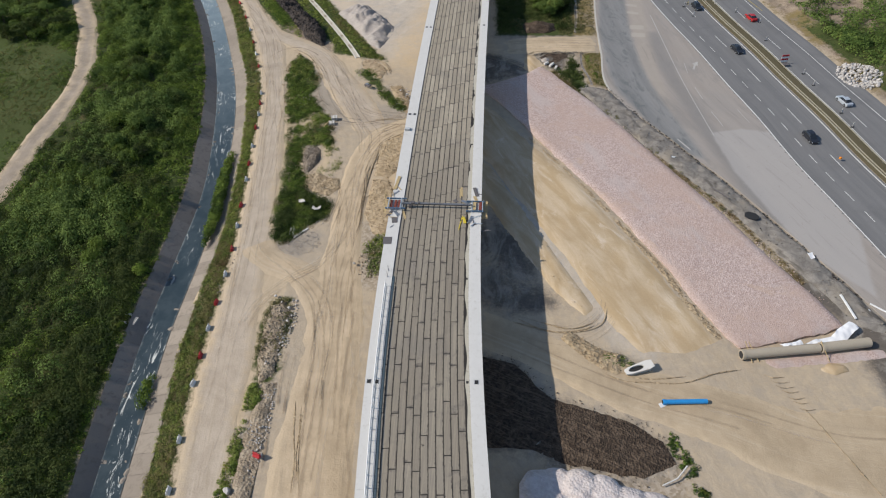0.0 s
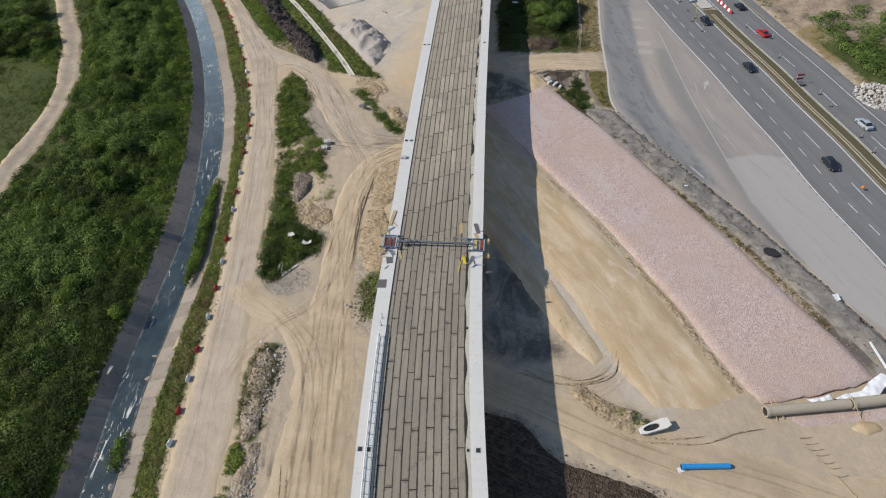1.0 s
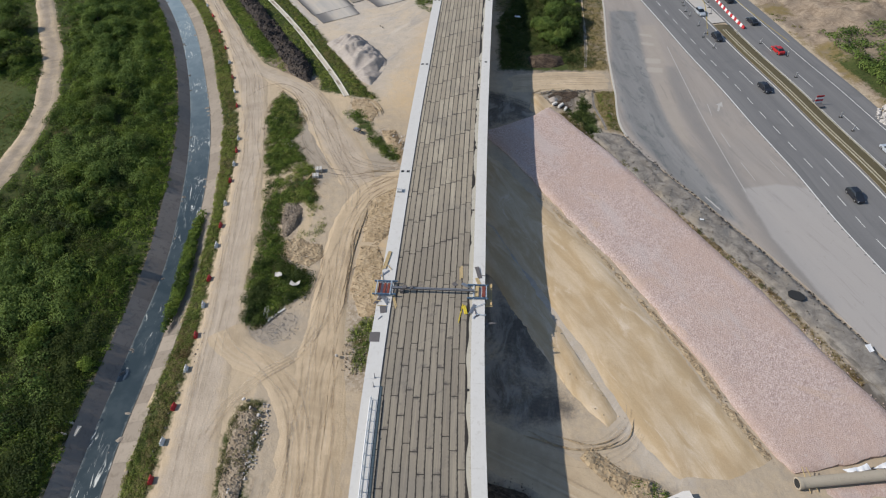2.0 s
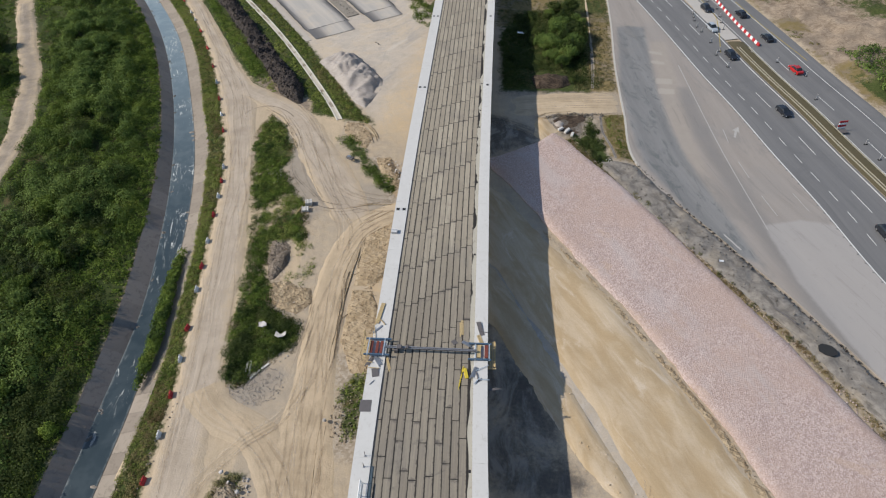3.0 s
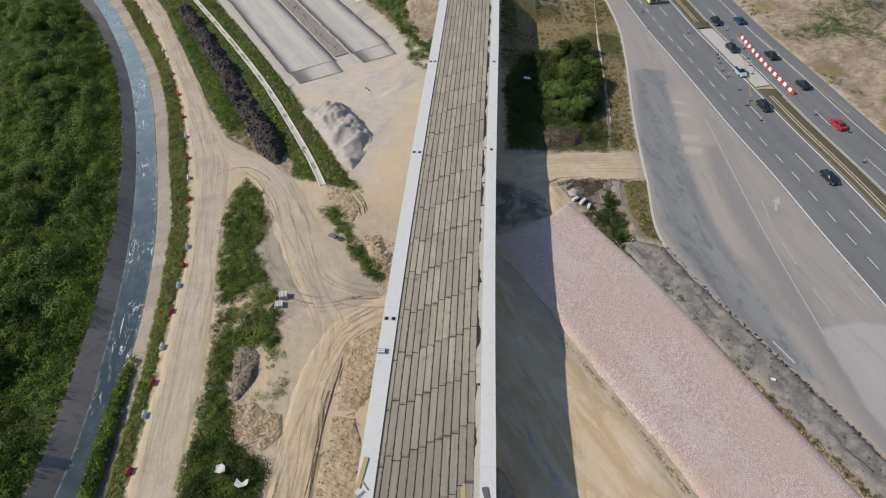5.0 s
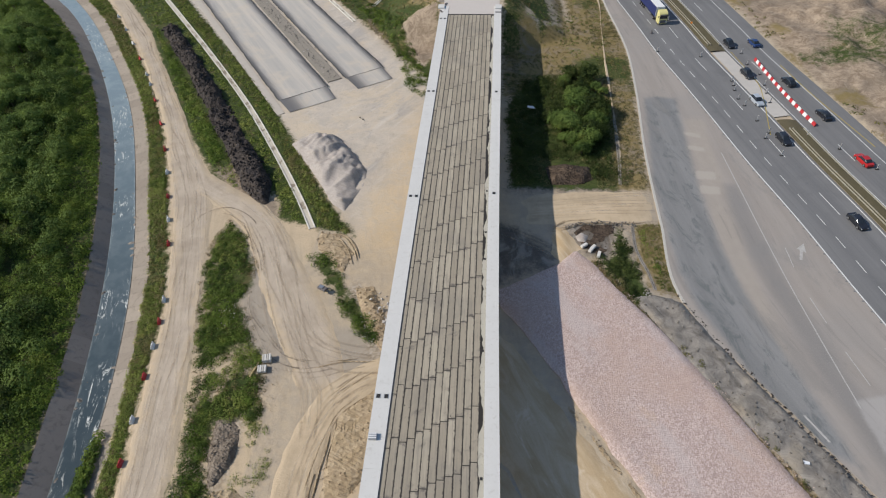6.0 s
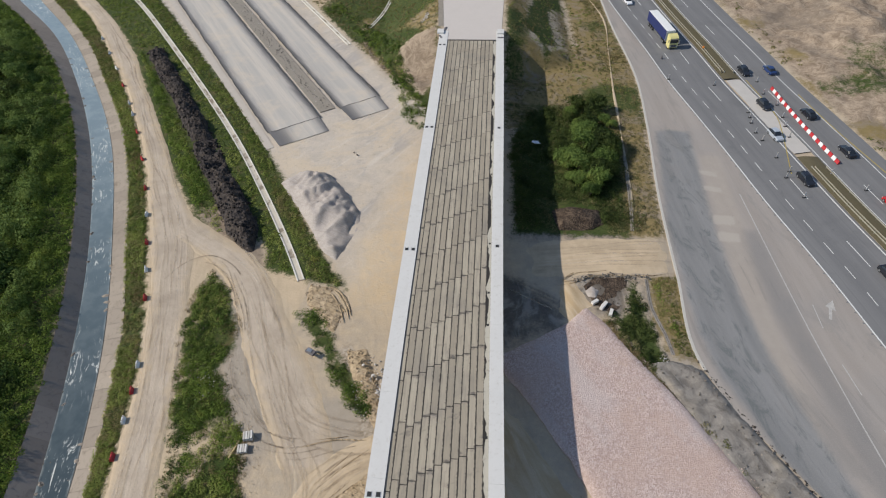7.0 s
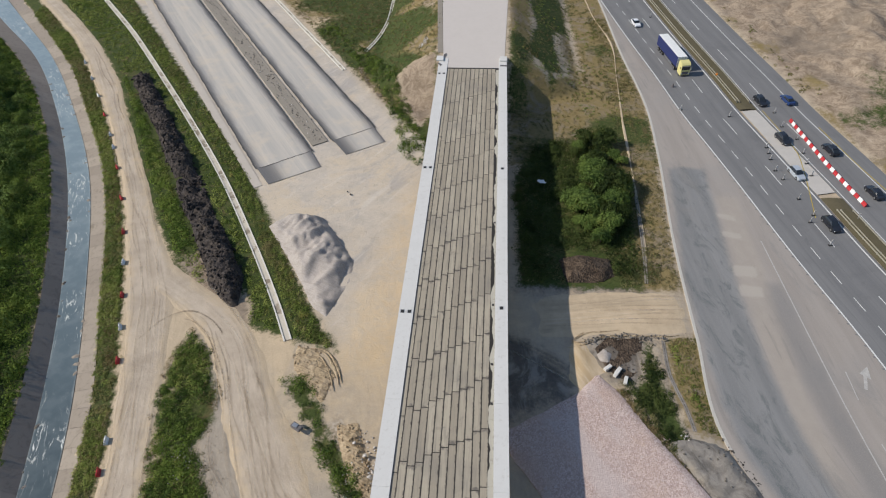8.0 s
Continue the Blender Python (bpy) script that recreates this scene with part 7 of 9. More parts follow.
scrub("undergrowth", _berm, 4200, 0.42, 0.0, M["leaf_isle"], 55, "lush yellow-green weeds on the bank", 0.2, 13, patchy(8, 56, 0.2), (-150, -38, 20, 290), 0.6, 40)
scrub("undergrowth", _berm, 2600, 0.45, 0.0, M["leaf_berm"], 15, "green and rusty weeds on the bank", 0.22, 12, None, (-150, -38, 20, 290), 0.6, 30)
scrub("undergrowth", lambda x, y: np.minimum(_berm(x, y), 1.6 - (road_w(y) - x) + 2.5 * lattice(x, y, 9, 57)), 2800, 0.42, 0.0, M["leaf_dry"], 16, "dry reddish weeds on the bank", 0.2, 11, patchy(9, 18, 0.28), (-150, -38, 20, 290), 0.6, 40)
_isle = lambda x, y: np.minimum(inside(ISLAND, x, y) - 0.1 + 2.4 * (lattice(x, y, 3, 39) - 0.5), 4 * (lattice(x, y, 2.2, 52) - 0.24))
scrub("undergrowth", _isle, 430, 0.9, 0.0, M["leaf"], 17, "green bushes on the road island", 0.25, 38, patchy(6, 19, 0.30), (-56, -31, 82, 158), 0.6, 12)
scrub("undergrowth", lambda x, y: 1.5 - near_path([(-47.4, 126), (-44.4, 114.5), (-42.6, 106), (-41.4, 99), (-41, 92)], x, y) + 1.2 * (lattice(x, y, 2.5, 108) - 0.5), 260, 0.7, 0.0, M["leaf"], 109, "green weeds along the haul road's edge of the island", 0.22, 24, None, (-49, -39, 90, 128), 0.7, 14)
scrub("undergrowth", _isle, 800, 0.6, 0.0, M["leaf_isle"], 36, "bright weeds on the road island", 0.22, 24, patchy(5, 38, 0.36), (-56, -31, 82, 158), 0.7)
scrub("undergrowth", lambda x, y: inside(ISLAND, x, y) + 0.9, 900, 0.45, 0.05, M["leaf_dry"], 40, "dry tan weeds on the road island", 0.18, 14, patchy(5, 41, 0.42), (-56, -31, 82, 158), 0.6)
scrub("undergrowth", lambda x, y: inside([(-37.7, 114.8), (-34.6, 114.9), (-32, 107.7), (-33.3, 102.9), (-36.3, 104.1), (-37.5, 107.4), (-36.4, 109.6)], x, y), 60, 0.6, 0.1, M["leaf_isle"], 43, "loose green weeds on the island's churned soil", 0.2, 20, patchy(3, 45, 0.5), (-38, -31, 102, 116), 0.6, 12)
scrub("undergrowth", lambda x, y: np.minimum(inside([(-42.4, 92), (-40.6, 83.4), (-39, 83), (-35, 88.4), (-32, 90.5), (-32.6, 94.8), (-37, 97), (-42.4, 98)], x, y), 4 * (lattice(x, y, 2.0, 53) - 0.22)), 85, 1.1, 0.1, M["leaf_darkened"], 18, "dark green bushes at the island's end", 0.26, 60, None, (-43, -32, 83, 100))
scrub("undergrowth", lambda x, y: inside(SMALL_ISLAND, x, y), 190, 0.38, 0.4, M["leaf_slope"], 19, "small dull weeds on the rubble", 0.2, 12, patchy(4, 20, 0.25), (-38, -31, 50, 70))
scrub("undergrowth", lambda x, y: inside([(-35.6, 52), (-33.6, 50), (-34, 42), (-34, 28), (-36, 28), (-35.6, 42)], x, y), 150, 0.5, 0.1, M["leaf_isle"], 20, "weeds along the rubble strip", 0.3, 16, patchy(5, 21, 0.3), (-37, -33, 28, 52))
scrub("undergrowth", lambda x, y: inside(BRIDGE_WEEDS, x, y), 170, 0.65, 0.05, M["leaf"], 21, "weeds beside the bridge", 0.24, 22, patchy(4, 22, 0.35), (-37, -19, 128, 150))
scrub("undergrowth", lambda x, y: inside(PIER_WEEDS, x, y), 70, 0.5, 0.1, M["leaf_isle"], 22, "weeds at the foot of the bridge", 0.22, 20, None, (-24, -18, 74, 87))
_strip = lambda x, y: np.minimum.reduce([x - road_e(y) - 2.0, inside([(-36, 156), (-28, 154)] + GREEN_STRIP_E[::-1][2:] + [(-220, 332), (-70, 174), (-58, 170), (-50, 162)], x, y) - 0.5, near_path(DRAIN, x, y) - 1.2, near_path(SPOIL_ROW, x, y) - 3.2])
scrub("undergrowth", lambda x, y: np.minimum.reduce([1.0 + 2.6 * lattice(x, y, 6, 54) - near_path([(-52, 270), (-45, 262), (-38, 251), (-31.5, 240), (-27, 227), (-22, 214), (-20, 205)], x, y), np.abs(x + 39.5 - (y - 247) * -0.5) + 5]), 420, 0.75, 0.1, M["leaf"], 53, "green bushes at the foot of the slope", 0.28, 22, None, (-56, -17, 203, 272), 0.7)
scrub("undergrowth", lambda x, y: np.minimum(_strip(x, y), inside([(x_ + 0.5, y_) for x_, y_ in DRAIN] + [(-20, 150), (-20, 340)], x, y)), 1500, 0.5, 0.0, M["leaf_berm"], 44, "dull brownish weeds between drain and road base", 0.24, 14, None, (-160, -27, 150, 320), 0.5, 30)
scrub("undergrowth", _strip, 3400, 0.6, 0.0, M["leaf_isle"], 23, "green weeds between haul road and drain", 0.27, 14, None, (-160, -27, 150, 320), 0.5, 20)
scrub("undergrowth", lambda x, y: np.minimum(_strip(x, y), inside([(-112, 250), (-99, 238), (-70, 192.5), (-60, 177), (-63, 174), (-74, 187)], x, y)), 700, 0.85, 0.05, M["leaf_light"], 88, "lush green weeds beside the dark spoil", 0.28, 20, None, (-115, -55, 170, 252), 0.6, 12)
scrub("undergrowth", lambda x, y: inside([(0.5, 170.5), (8.0, 170.5), (8.4, 178), (18, 178.5), (18.5, 171.5), (22.4, 172), (22.8, 182), (24.2, 204), (21.5, 219), (12, 216), (6, 212), (0.5, 200)], x, y) + 3.0 * (lattice(x, y, 5, 72) - 0.62), 620, 1.15, 0.1, M["leaf_darkened"], 24, "dense dark green bushes beside the bridge", 0.3, 44, None, (1, 25, 171, 220))
scrub("undergrowth", lambda x, y: np.minimum(inside([(20.4, 158), (22, 158), (22.9, 150), (24.4, 143.2), (23.8, 139.5), (21.3, 140), (17.8, 146.3), (16.9, 149.2), (19.5, 151.7)], x, y), 5), 150, 0.45, 0.0, M["leaf_darkened"], 25, "green weeds in the ditch", 0.22, 16, patchy(3, 60, 0.2), (17, 26, 139, 159), 0.6)
scrub("undergrowth", lambda x, y: np.minimum.reduce([apron_w(y) - x - 0.6, x - 19 - 5 * (y > 215), y - 170, 280 - y]), 2600, 0.32, 0.0, M["leaf_straw"], 26, "dry yellow grass on the verge", 0.2, 7, None, (10, 34, 170, 280), 0.5)
scrub("undergrowth", lambda x, y: np.minimum.reduce([np.abs(x - bridge_x(y)) - 9.5, y - 232, 330 - y, slab_uv(x, y)[1] - 36.5, apron_w(y) - x - 4, -inside(SLOPE_SOIL, x, y)]), 2600, 0.4, 0.0, M["leaf_slope"], 27, "weeds and grass on the approach slopes", 0.24, 12, patchy(7, 28, 0.15), (-75, 30, 225, 330), 0.5)
scrub("undergrowth", lambda x, y: np.minimum.reduce([apron_w(y) - x - 3.5, x - 2, y - 171, 226 - y, near_path([(13, 174), (13, 175)], x, y) - 4.5]), 1500, 0.45, 0.0, M["leaf_slope"], 79, "low weeds round the thicket", 0.24, 10, patchy(7, 80, 0.25), (2, 32, 171, 226), 0.6, 8)
scrub("undergrowth", lambda x, y: np.minimum.reduce([x - motorway_x(y) - 39 + 22 * np.clip((y - 195) / 20, 0, 1) * -0.0, 132 - x, 190 - y, y - 120]), 700, 1.6, 0.2, M["leaf_dark"], 28, "dark bushes on the slope beyond the motorway", 0.5, 36, patchy(14, 29, 0.35), (85, 132, 120, 190))
scrub("undergrowth", lambda x, y: np.minimum.reduce([x - motorway_x(y) - 32.5, 5 - (x - motorway_x(y) - 32.5), 300 - y]), 420, 0.6, 0.0, M["leaf_berm"], 29, "weeds along the motorway's outer edge", 0.34, 12, patchy(8, 30, 0.4), (55, 125, 90, 300), 0.5)
scrub("undergrowth", lambda x, y: inside([(-54.3, 82), (-55.2, 86), (-56, 92), (-57.2, 98), (-58.5, 105), (-58.9, 112.5), (-57.6, 112), (-56.3, 104), (-54.8, 96), (-53.6, 87)], x, y), 420, 0.6, 1.7, M["leaf"], 30, "green reeds growing in the stream's edge", 0.34, 20, None, (-60, -53, 78, 114), 0.6)
scrub("undergrowth", lambda x, y: 1.0 - near_path([(26.8, 45.5), (28.3, 42), (29.4, 38)], x, y), 60, 0.4, 0.1, M["leaf"], 42, "green weeds along the dark soil", 0.26, 18, None, (25, 31, 37, 47), 0.6)
scrub("undergrowth", lambda x, y: 1.1 - near_path([(20, 58.6), (22.2, 58.2)], x, y), 22, 0.7, 0.1, M["leaf"], 43, "green bush behind the culvert end", 0.26, 22, None, (18, 24, 56, 60), 0.7)
scrub("undergrowth", lambda x, y: inside([(-52.6, 47), (-53.6, 51.5), (-52.3, 53), (-51.6, 47.5)], x, y), 30, 0.7, 1.7, M["leaf"], 31, "green reeds in the stream", 0.34, 20, None, (-54, -51, 46, 54), 0.6)


scrub("undergrowth", lambda x, y: 0.55 - near_path([(15.9, 148.8), (21.1, 139.4), (29.8, 122.8), (39.6, 106.4), (47.6, 93.4), (54.9, 77)], x, y), 700, 0.28, 0.4, M["leaf_dry"], 62, "dry brown weeds along the gravel bed", 0.18, 10, None, (15, 57, 76, 150), 0.6, 40)


scrub("undergrowth", lambda x, y: inside([(24.4, 159), (29.2, 159.5), (29.2, 141.5), (26, 143), (24.6, 150)], x, y), 900, 0.26, -0.05, M["leaf_berm"], 63, "olive grass beside the apron", 0.17, 9, None, (23, 30, 141, 160), 0.5, 12)
scrub("undergrowth", lambda x, y: inside([(25, 158), (27.5, 158.5), (27, 146), (25.2, 149)], x, y), 120, 0.35, 0.0, M["leaf_isle"], 76, "green weeds beside the ditch", 0.2, 12, patchy(4, 77, 0.4), (24, 30, 141, 160), 0.6, 12)
scrub("undergrowth", lambda x, y: 0.9 - np.abs(x - motorway_x(y) - 16.2), 900, 0.3, 0.1, M["leaf_slope"], 78, "dull weeds on the median", 0.2, 9, lambda x, y: np.clip(np.abs(y - 212.5) / 17 - 1, 0, 1), (40, 100, 80, 320), 0.6, 60)


scrub("undergrowth", lambda x, y: 0.9 - near_path([(16.6, 148.6), (22.6, 138.6), (25.6, 133.6), (31.4, 123.2), (40, 107), (47, 94)], x, y), 70, 0.4, 0.3, M["leaf_slope"], 83, "dull weeds along the gravel bed", 0.22, 16, patchy(5, 84, 0.6), (15, 50, 92, 150), 0.6, 60)
scrub("undergrowth", lambda x, y: 1.2 - near_path([(16.8, 149.4), (19.4, 144.6), (22.2, 140.2)], x, y), 90, 0.5, 0.2, M["leaf_darkened"], 85, "dark green weeds at the bed's corner", 0.2, 16, None, (14, 25, 138, 151), 0.6, 20)


_slope = lambda x, y: np.minimum.reduce([np.abs(x - bridge_x(y)) - 9.5, y - 222, 320 - y, slab_uv(x, y)[1] - 36.5, apron_w(y) - x - 2, -inside(SLOPE_SOIL, x, y)])
scrub("undergrowth", _slope, 2400, 0.34, 0.0, M["leaf_dry"], 64, "dry brown weeds on the approach slopes", 0.2, 9, patchy(6, 65, 0.35), (-70, 30, 222, 320), 0.6, 12)
scrub("undergrowth", _slope, 1100, 0.4, 0.0, M["leaf_isle"], 66, "green weeds on the approach slopes", 0.22, 10, patchy(8, 67, 0.45), (-70, 30, 222, 320), 0.6, 12)


def tree_source(seed, tall, spread, material, count=2400):
    """A tree with a tapered trunk, limbs and a ragged crown of leaf clumps."""
    r = np.random.RandomState(seed)
    t = empty("tree", 0, 0, 0)
    bm = bmesh.new()
    rod(bm, (0, 0, -0.4), (0.1, 0.05, tall * 0.5), 0.03 * tall, 8, 0.018 * tall)
    lobes = []
    for i in range(9):
        a, e = i * 2.4 + r.rand(), r.uniform(0.25, 1.1)
        s = Vector((0.08, 0.04, tall * r.uniform(0.22, 0.48)))
        q = Vector((math.cos(a) * spread * 0.62 * math.cos(e), math.sin(a) * spread * 0.62 * math.cos(e), tall * (0.45 + 0.42 * math.sin(e))))
        rod(bm, s, q, 0.011 * tall, 5, 0.004 * tall)
        lobes.append((q, spread * r.uniform(0.3, 0.5)))
    lobes.append((Vector((0, 0, tall * 0.82)), spread * 0.42))
    part("trunk", bm, M["bark"], t)
    pts, nrm = [], []
    for q, s in lobes:
        d = r.normal(size=(count // len(lobes), 3))
        d /= np.linalg.norm(d, axis=1, keepdims=True)
        rad = s * (0.62 + 0.45 * r.rand(len(d)) + 0.25 * np.sin(d[:, :1] * 7 + d[:, 1:2] * 5 + seed)[:, 0])
        pts.append(np.array(q) + d * rad[:, None] * (1, 1, 0.8))
        nrm.append(d + r.normal(0, 0.3, d.shape) + (0, 0, 0.2))
    p, nv = np.vstack(pts), np.vstack(nrm)
    leaves("crown", p, nv, r.uniform(0.2, 0.46, len(p)), material, seed + 1, t)
    return t


_kinds = [tree_source(401, 6.0, 3.4, M["leaf_tree"]), tree_source(402, 4.6, 3.0, M["leaf"], 2000), tree_source(403, 7.5, 3.8, M["leaf_tree"], 3000), tree_source(404, 3.6, 2.4, M["leaf_light"], 1400), tree_source(405, 5.6, 3.4, M["leaf_darkened"], 2600), tree_source(406, 5.4, 3.2, M["leaf_dark"], 2600)]
_used = set()


def plant(kind, x, y, s, label, group):
    r = np.random.RandomState(int(abs(x * 13 + y * 7)) % 9999)
    m = pose(x, y, float(height(x, y)) - 0.1, 0, 0, r.rand() * 360)
    if kind in _used:
        o = copy_thing(_kinds[kind], m)
    else:
        _used.add(kind)
        o = _kinds[kind]
        o.matrix_basis = m
    o.scale = (s, s, s * r.uniform(0.8, 1.05))
    tagged(o, label, "tree", group)


_rt = np.random.RandomState(77)
for cx, cy, rx, ry, count, kinds in ((-150, 184, 14, 12, 24, (4, 4, 2)), (-139, 171, 15, 8, 16, (4, 4, 1)), (-104, 178, 11, 14, 20, (5, 0, 2)), (-114, 203, 12, 13, 22, (5, 0, 2)), (-93, 150, 8, 9, 16, (4, 5, 1)), (-130, 222, 14, 14, 26, (5, 4, 2)), (-80, 118, 9, 12, 8, (1, 5)), (-77, 101, 8, 10, 9, (1, 4, 5)), (-70, 76, 6, 10, 6, (1, 3)), (-150, 262, 14, 14, 18, (0, 2))):
    for i in range(count):
        a, d = _rt.rand() * 6.28, math.sqrt(_rt.rand())
        x, y = cx + rx * d * math.cos(a), cy + ry * d * math.sin(a)
        if float(west_region(np.array([x]), np.array([y]))[0]) > 9.5 or (x < -120 and 158 < y < 200):
            plant(int(_rt.choice(kinds)), x, y, _rt.uniform(0.55, 0.95), "dense dark green tree among scrub", "trees of the stream bank")
for x, y, k, s in ((-62.5, 73.5, 3, 0.7), (-61.2, 61.5, 3, 0.35), (-64.4, 94, 3, 0.5)):
    plant(k, x, y, s, "bright green bush at the lining's edge", "bright bushes")
THICKET = [(9, 181.5), (11.5, 196), (13.5, 208), (16.5, 219), (24.5, 219), (25.2, 204), (22.8, 184), (20.5, 181)]
_left = 44
while _left:
    x, y = _rt.uniform(8, 26), _rt.uniform(180, 221)
    if float(inside(THICKET, np.array([x]), np.array([y]))[0]) > _rt.uniform(-0.6, 1.6):
        plant((4, 5, 5)[_left % 3], x, y, _rt.uniform(0.45, 1.0), "dense green tree in the thicket beside the bridge", "thicket trees")
        _left -= 1


# ---- barriers along the haul road ----
_road_red = barrier_block(M["red"], "red plastic traffic barrier at the haul road's edge", "road_barrier", "haul road barriers", 1.1)
_road_white = barrier_block(M["white"], "white plastic traffic barrier at the haul road's edge", "road_barrier", "haul road barriers", 1.1)
_n = {"r": 0, "w": 0}
for y, c in ((34.2, "w"), (41.7, "w"), (51.1, "w"), (56.3, "r"), (61.9, "w"), (67.5, "r"), (74.2, "w"), (80.8, "r"), (87.2, "w"), (93.3, "r"), (101.7, "w"), (107.2, "r"), (113.8, "w"), (121.2, "r"), (126.9, "w"), (131.9, "r"), (136.6, "w"), (150.3, "r"), (157, "w"), (164, "r"), (172, "w"), (180.3, "r"), (190.5, "r"), (200.9, "r"), (208.5, "w"), (213.5, "w"), (222, "r"), (231, "w"), (240, "w"), (249, "w")):
    x = float(road_w(y)) - 0.35
    turn = -math.degrees(math.atan2(float(road_w(y + 1) - road_w(y - 1)), 2.0)) + (y * 37 % 30 - 15)
    src, m = (_road_red if c == "r" else _road_white), pose(x, y, float(height(x, y)) - 0.02, 0, 0, turn)
    if _n[c] == 0:
        src.matrix_basis = m
    else:
        copy_thing(src, m)
    _n[c] += 1
copy_thing(_road_red, pose(-31.3, 39.6, float(height(-31.3, 39.6)) + 0.55, 0, 12, 70))

# ---- things on the bridge ----


def kerb_inlet(x, y):
    o = tagged(empty("drain_inlet", x, y, DECK_Z + 0.06), "black square drain inlet in the pale kerb", "drain inlet", "kerb drain inlets")
    part("grate", boxes((0, 0, -0.01, 0.5, 0.62, 0.018)), M["black"], o)
    for k in (-0.28, 0.28):
        part("rim", boxes((k, 0, 0, 0.06, 0.74, 0.03)), M["steel"], o)


for y in (47.2, 114, 155.2, 191.4, 228.3):
    kerb_inlet(float(bridge_x(y)) - 7.6, y)
    kerb_inlet(float(bridge_x(y)) - 6.55, y)
for y in (47.8, 156.5, 191.5):
    kerb_inlet(float(bridge_x(y)) + 7.2, y)
for y in (47.8, 67, 85, 103.5, 122, 140, 146.3, 157.2, 176, 195, 214):
    o = part("deck_gully", boxes((0, 0, 0, 0.34, 0.4, 0.03, 0, 0.008)), M["black"])
    o.matrix_basis = pose(float(bridge_x(y)) + 5.95, y, DECK_Z - 0.098)
    tagged(o, "small black gully beside the kerb", "drain gully", "deck gullies")


def railing():
    """Galvanised safety railing on the west kerb."""
    y0, y1, off, step = 12.0, 65.6, -6.75, 1.55
    r = tagged(empty("railing", float(bridge_x(y0)) + off, y0, DECK_Z + 0.06), "white steel safety railing with wire mesh on the kerb", "railing")
    bx, by = r.location.x, r.location.y
    ys = np.arange(y0, y1, step)
    pt = [(float(bridge_x(y)) + off - bx, y - by) for y in ys]
    for z, name, rad in ((1.1, "top_rail", 0.09), (0.58, "middle_rail", 0.03), (0.12, "toe_rail", 0.05)):
        bm = bmesh.new()
        for a, b in zip(pt[:-1], pt[1:]):
            rod(bm, (*a, z), (*b, z), rad, 6)
        part(name, bm, M["white"], r)
    pm = None
    for a in pt:
        if pm is None:
            o = part("post", rod(bmesh.new(), (0, 0, 0), (0, 0, 1.1), 0.04, 6), M["blue_white"], r)
            pm = o.data
            bm = bmesh.new()
            rod(bm, (0, 0, 0.75), (0.5, 0, 0.02), 0.025, 5)
            s = part("stay", bm, M["blue_white"], r)
            sm = s.data
        else:
            o, s = new("post", pm), new("stay", sm)
            o.parent, s.parent = r, r
        o.location = s.location = (*a, 0)
    bm = bmesh.new()
    for a, b in zip(pt[:-1], pt[1:]):
        for k in (0.25, 0.5, 0.75):
            q = (a[0] + (b[0] - a[0]) * k, a[1] + (b[1] - a[1]) * k)
            rod(bm, (*q, 0.1), (*q, 1.08), 0.012, 4)
    part("mesh_wire", bm, M["steel"], r)["kind"] = "stuff"


railing()
for y in (66.8, 68.2):
    o = tagged(empty("railing_post", float(bridge_x(y)) - 6.7, y, DECK_Z + 0.06), "loose steel railing post on the kerb", "post", "loose railing posts")
    part("upright", rod(bmesh.new(), (0, 0, 0), (0, 0, 1.1), 0.04, 6), M["darkgrey"], o)
    part("foot", boxes((0, 0, 0, 0.25, 0.25, 0.03)), M["steel"], o)


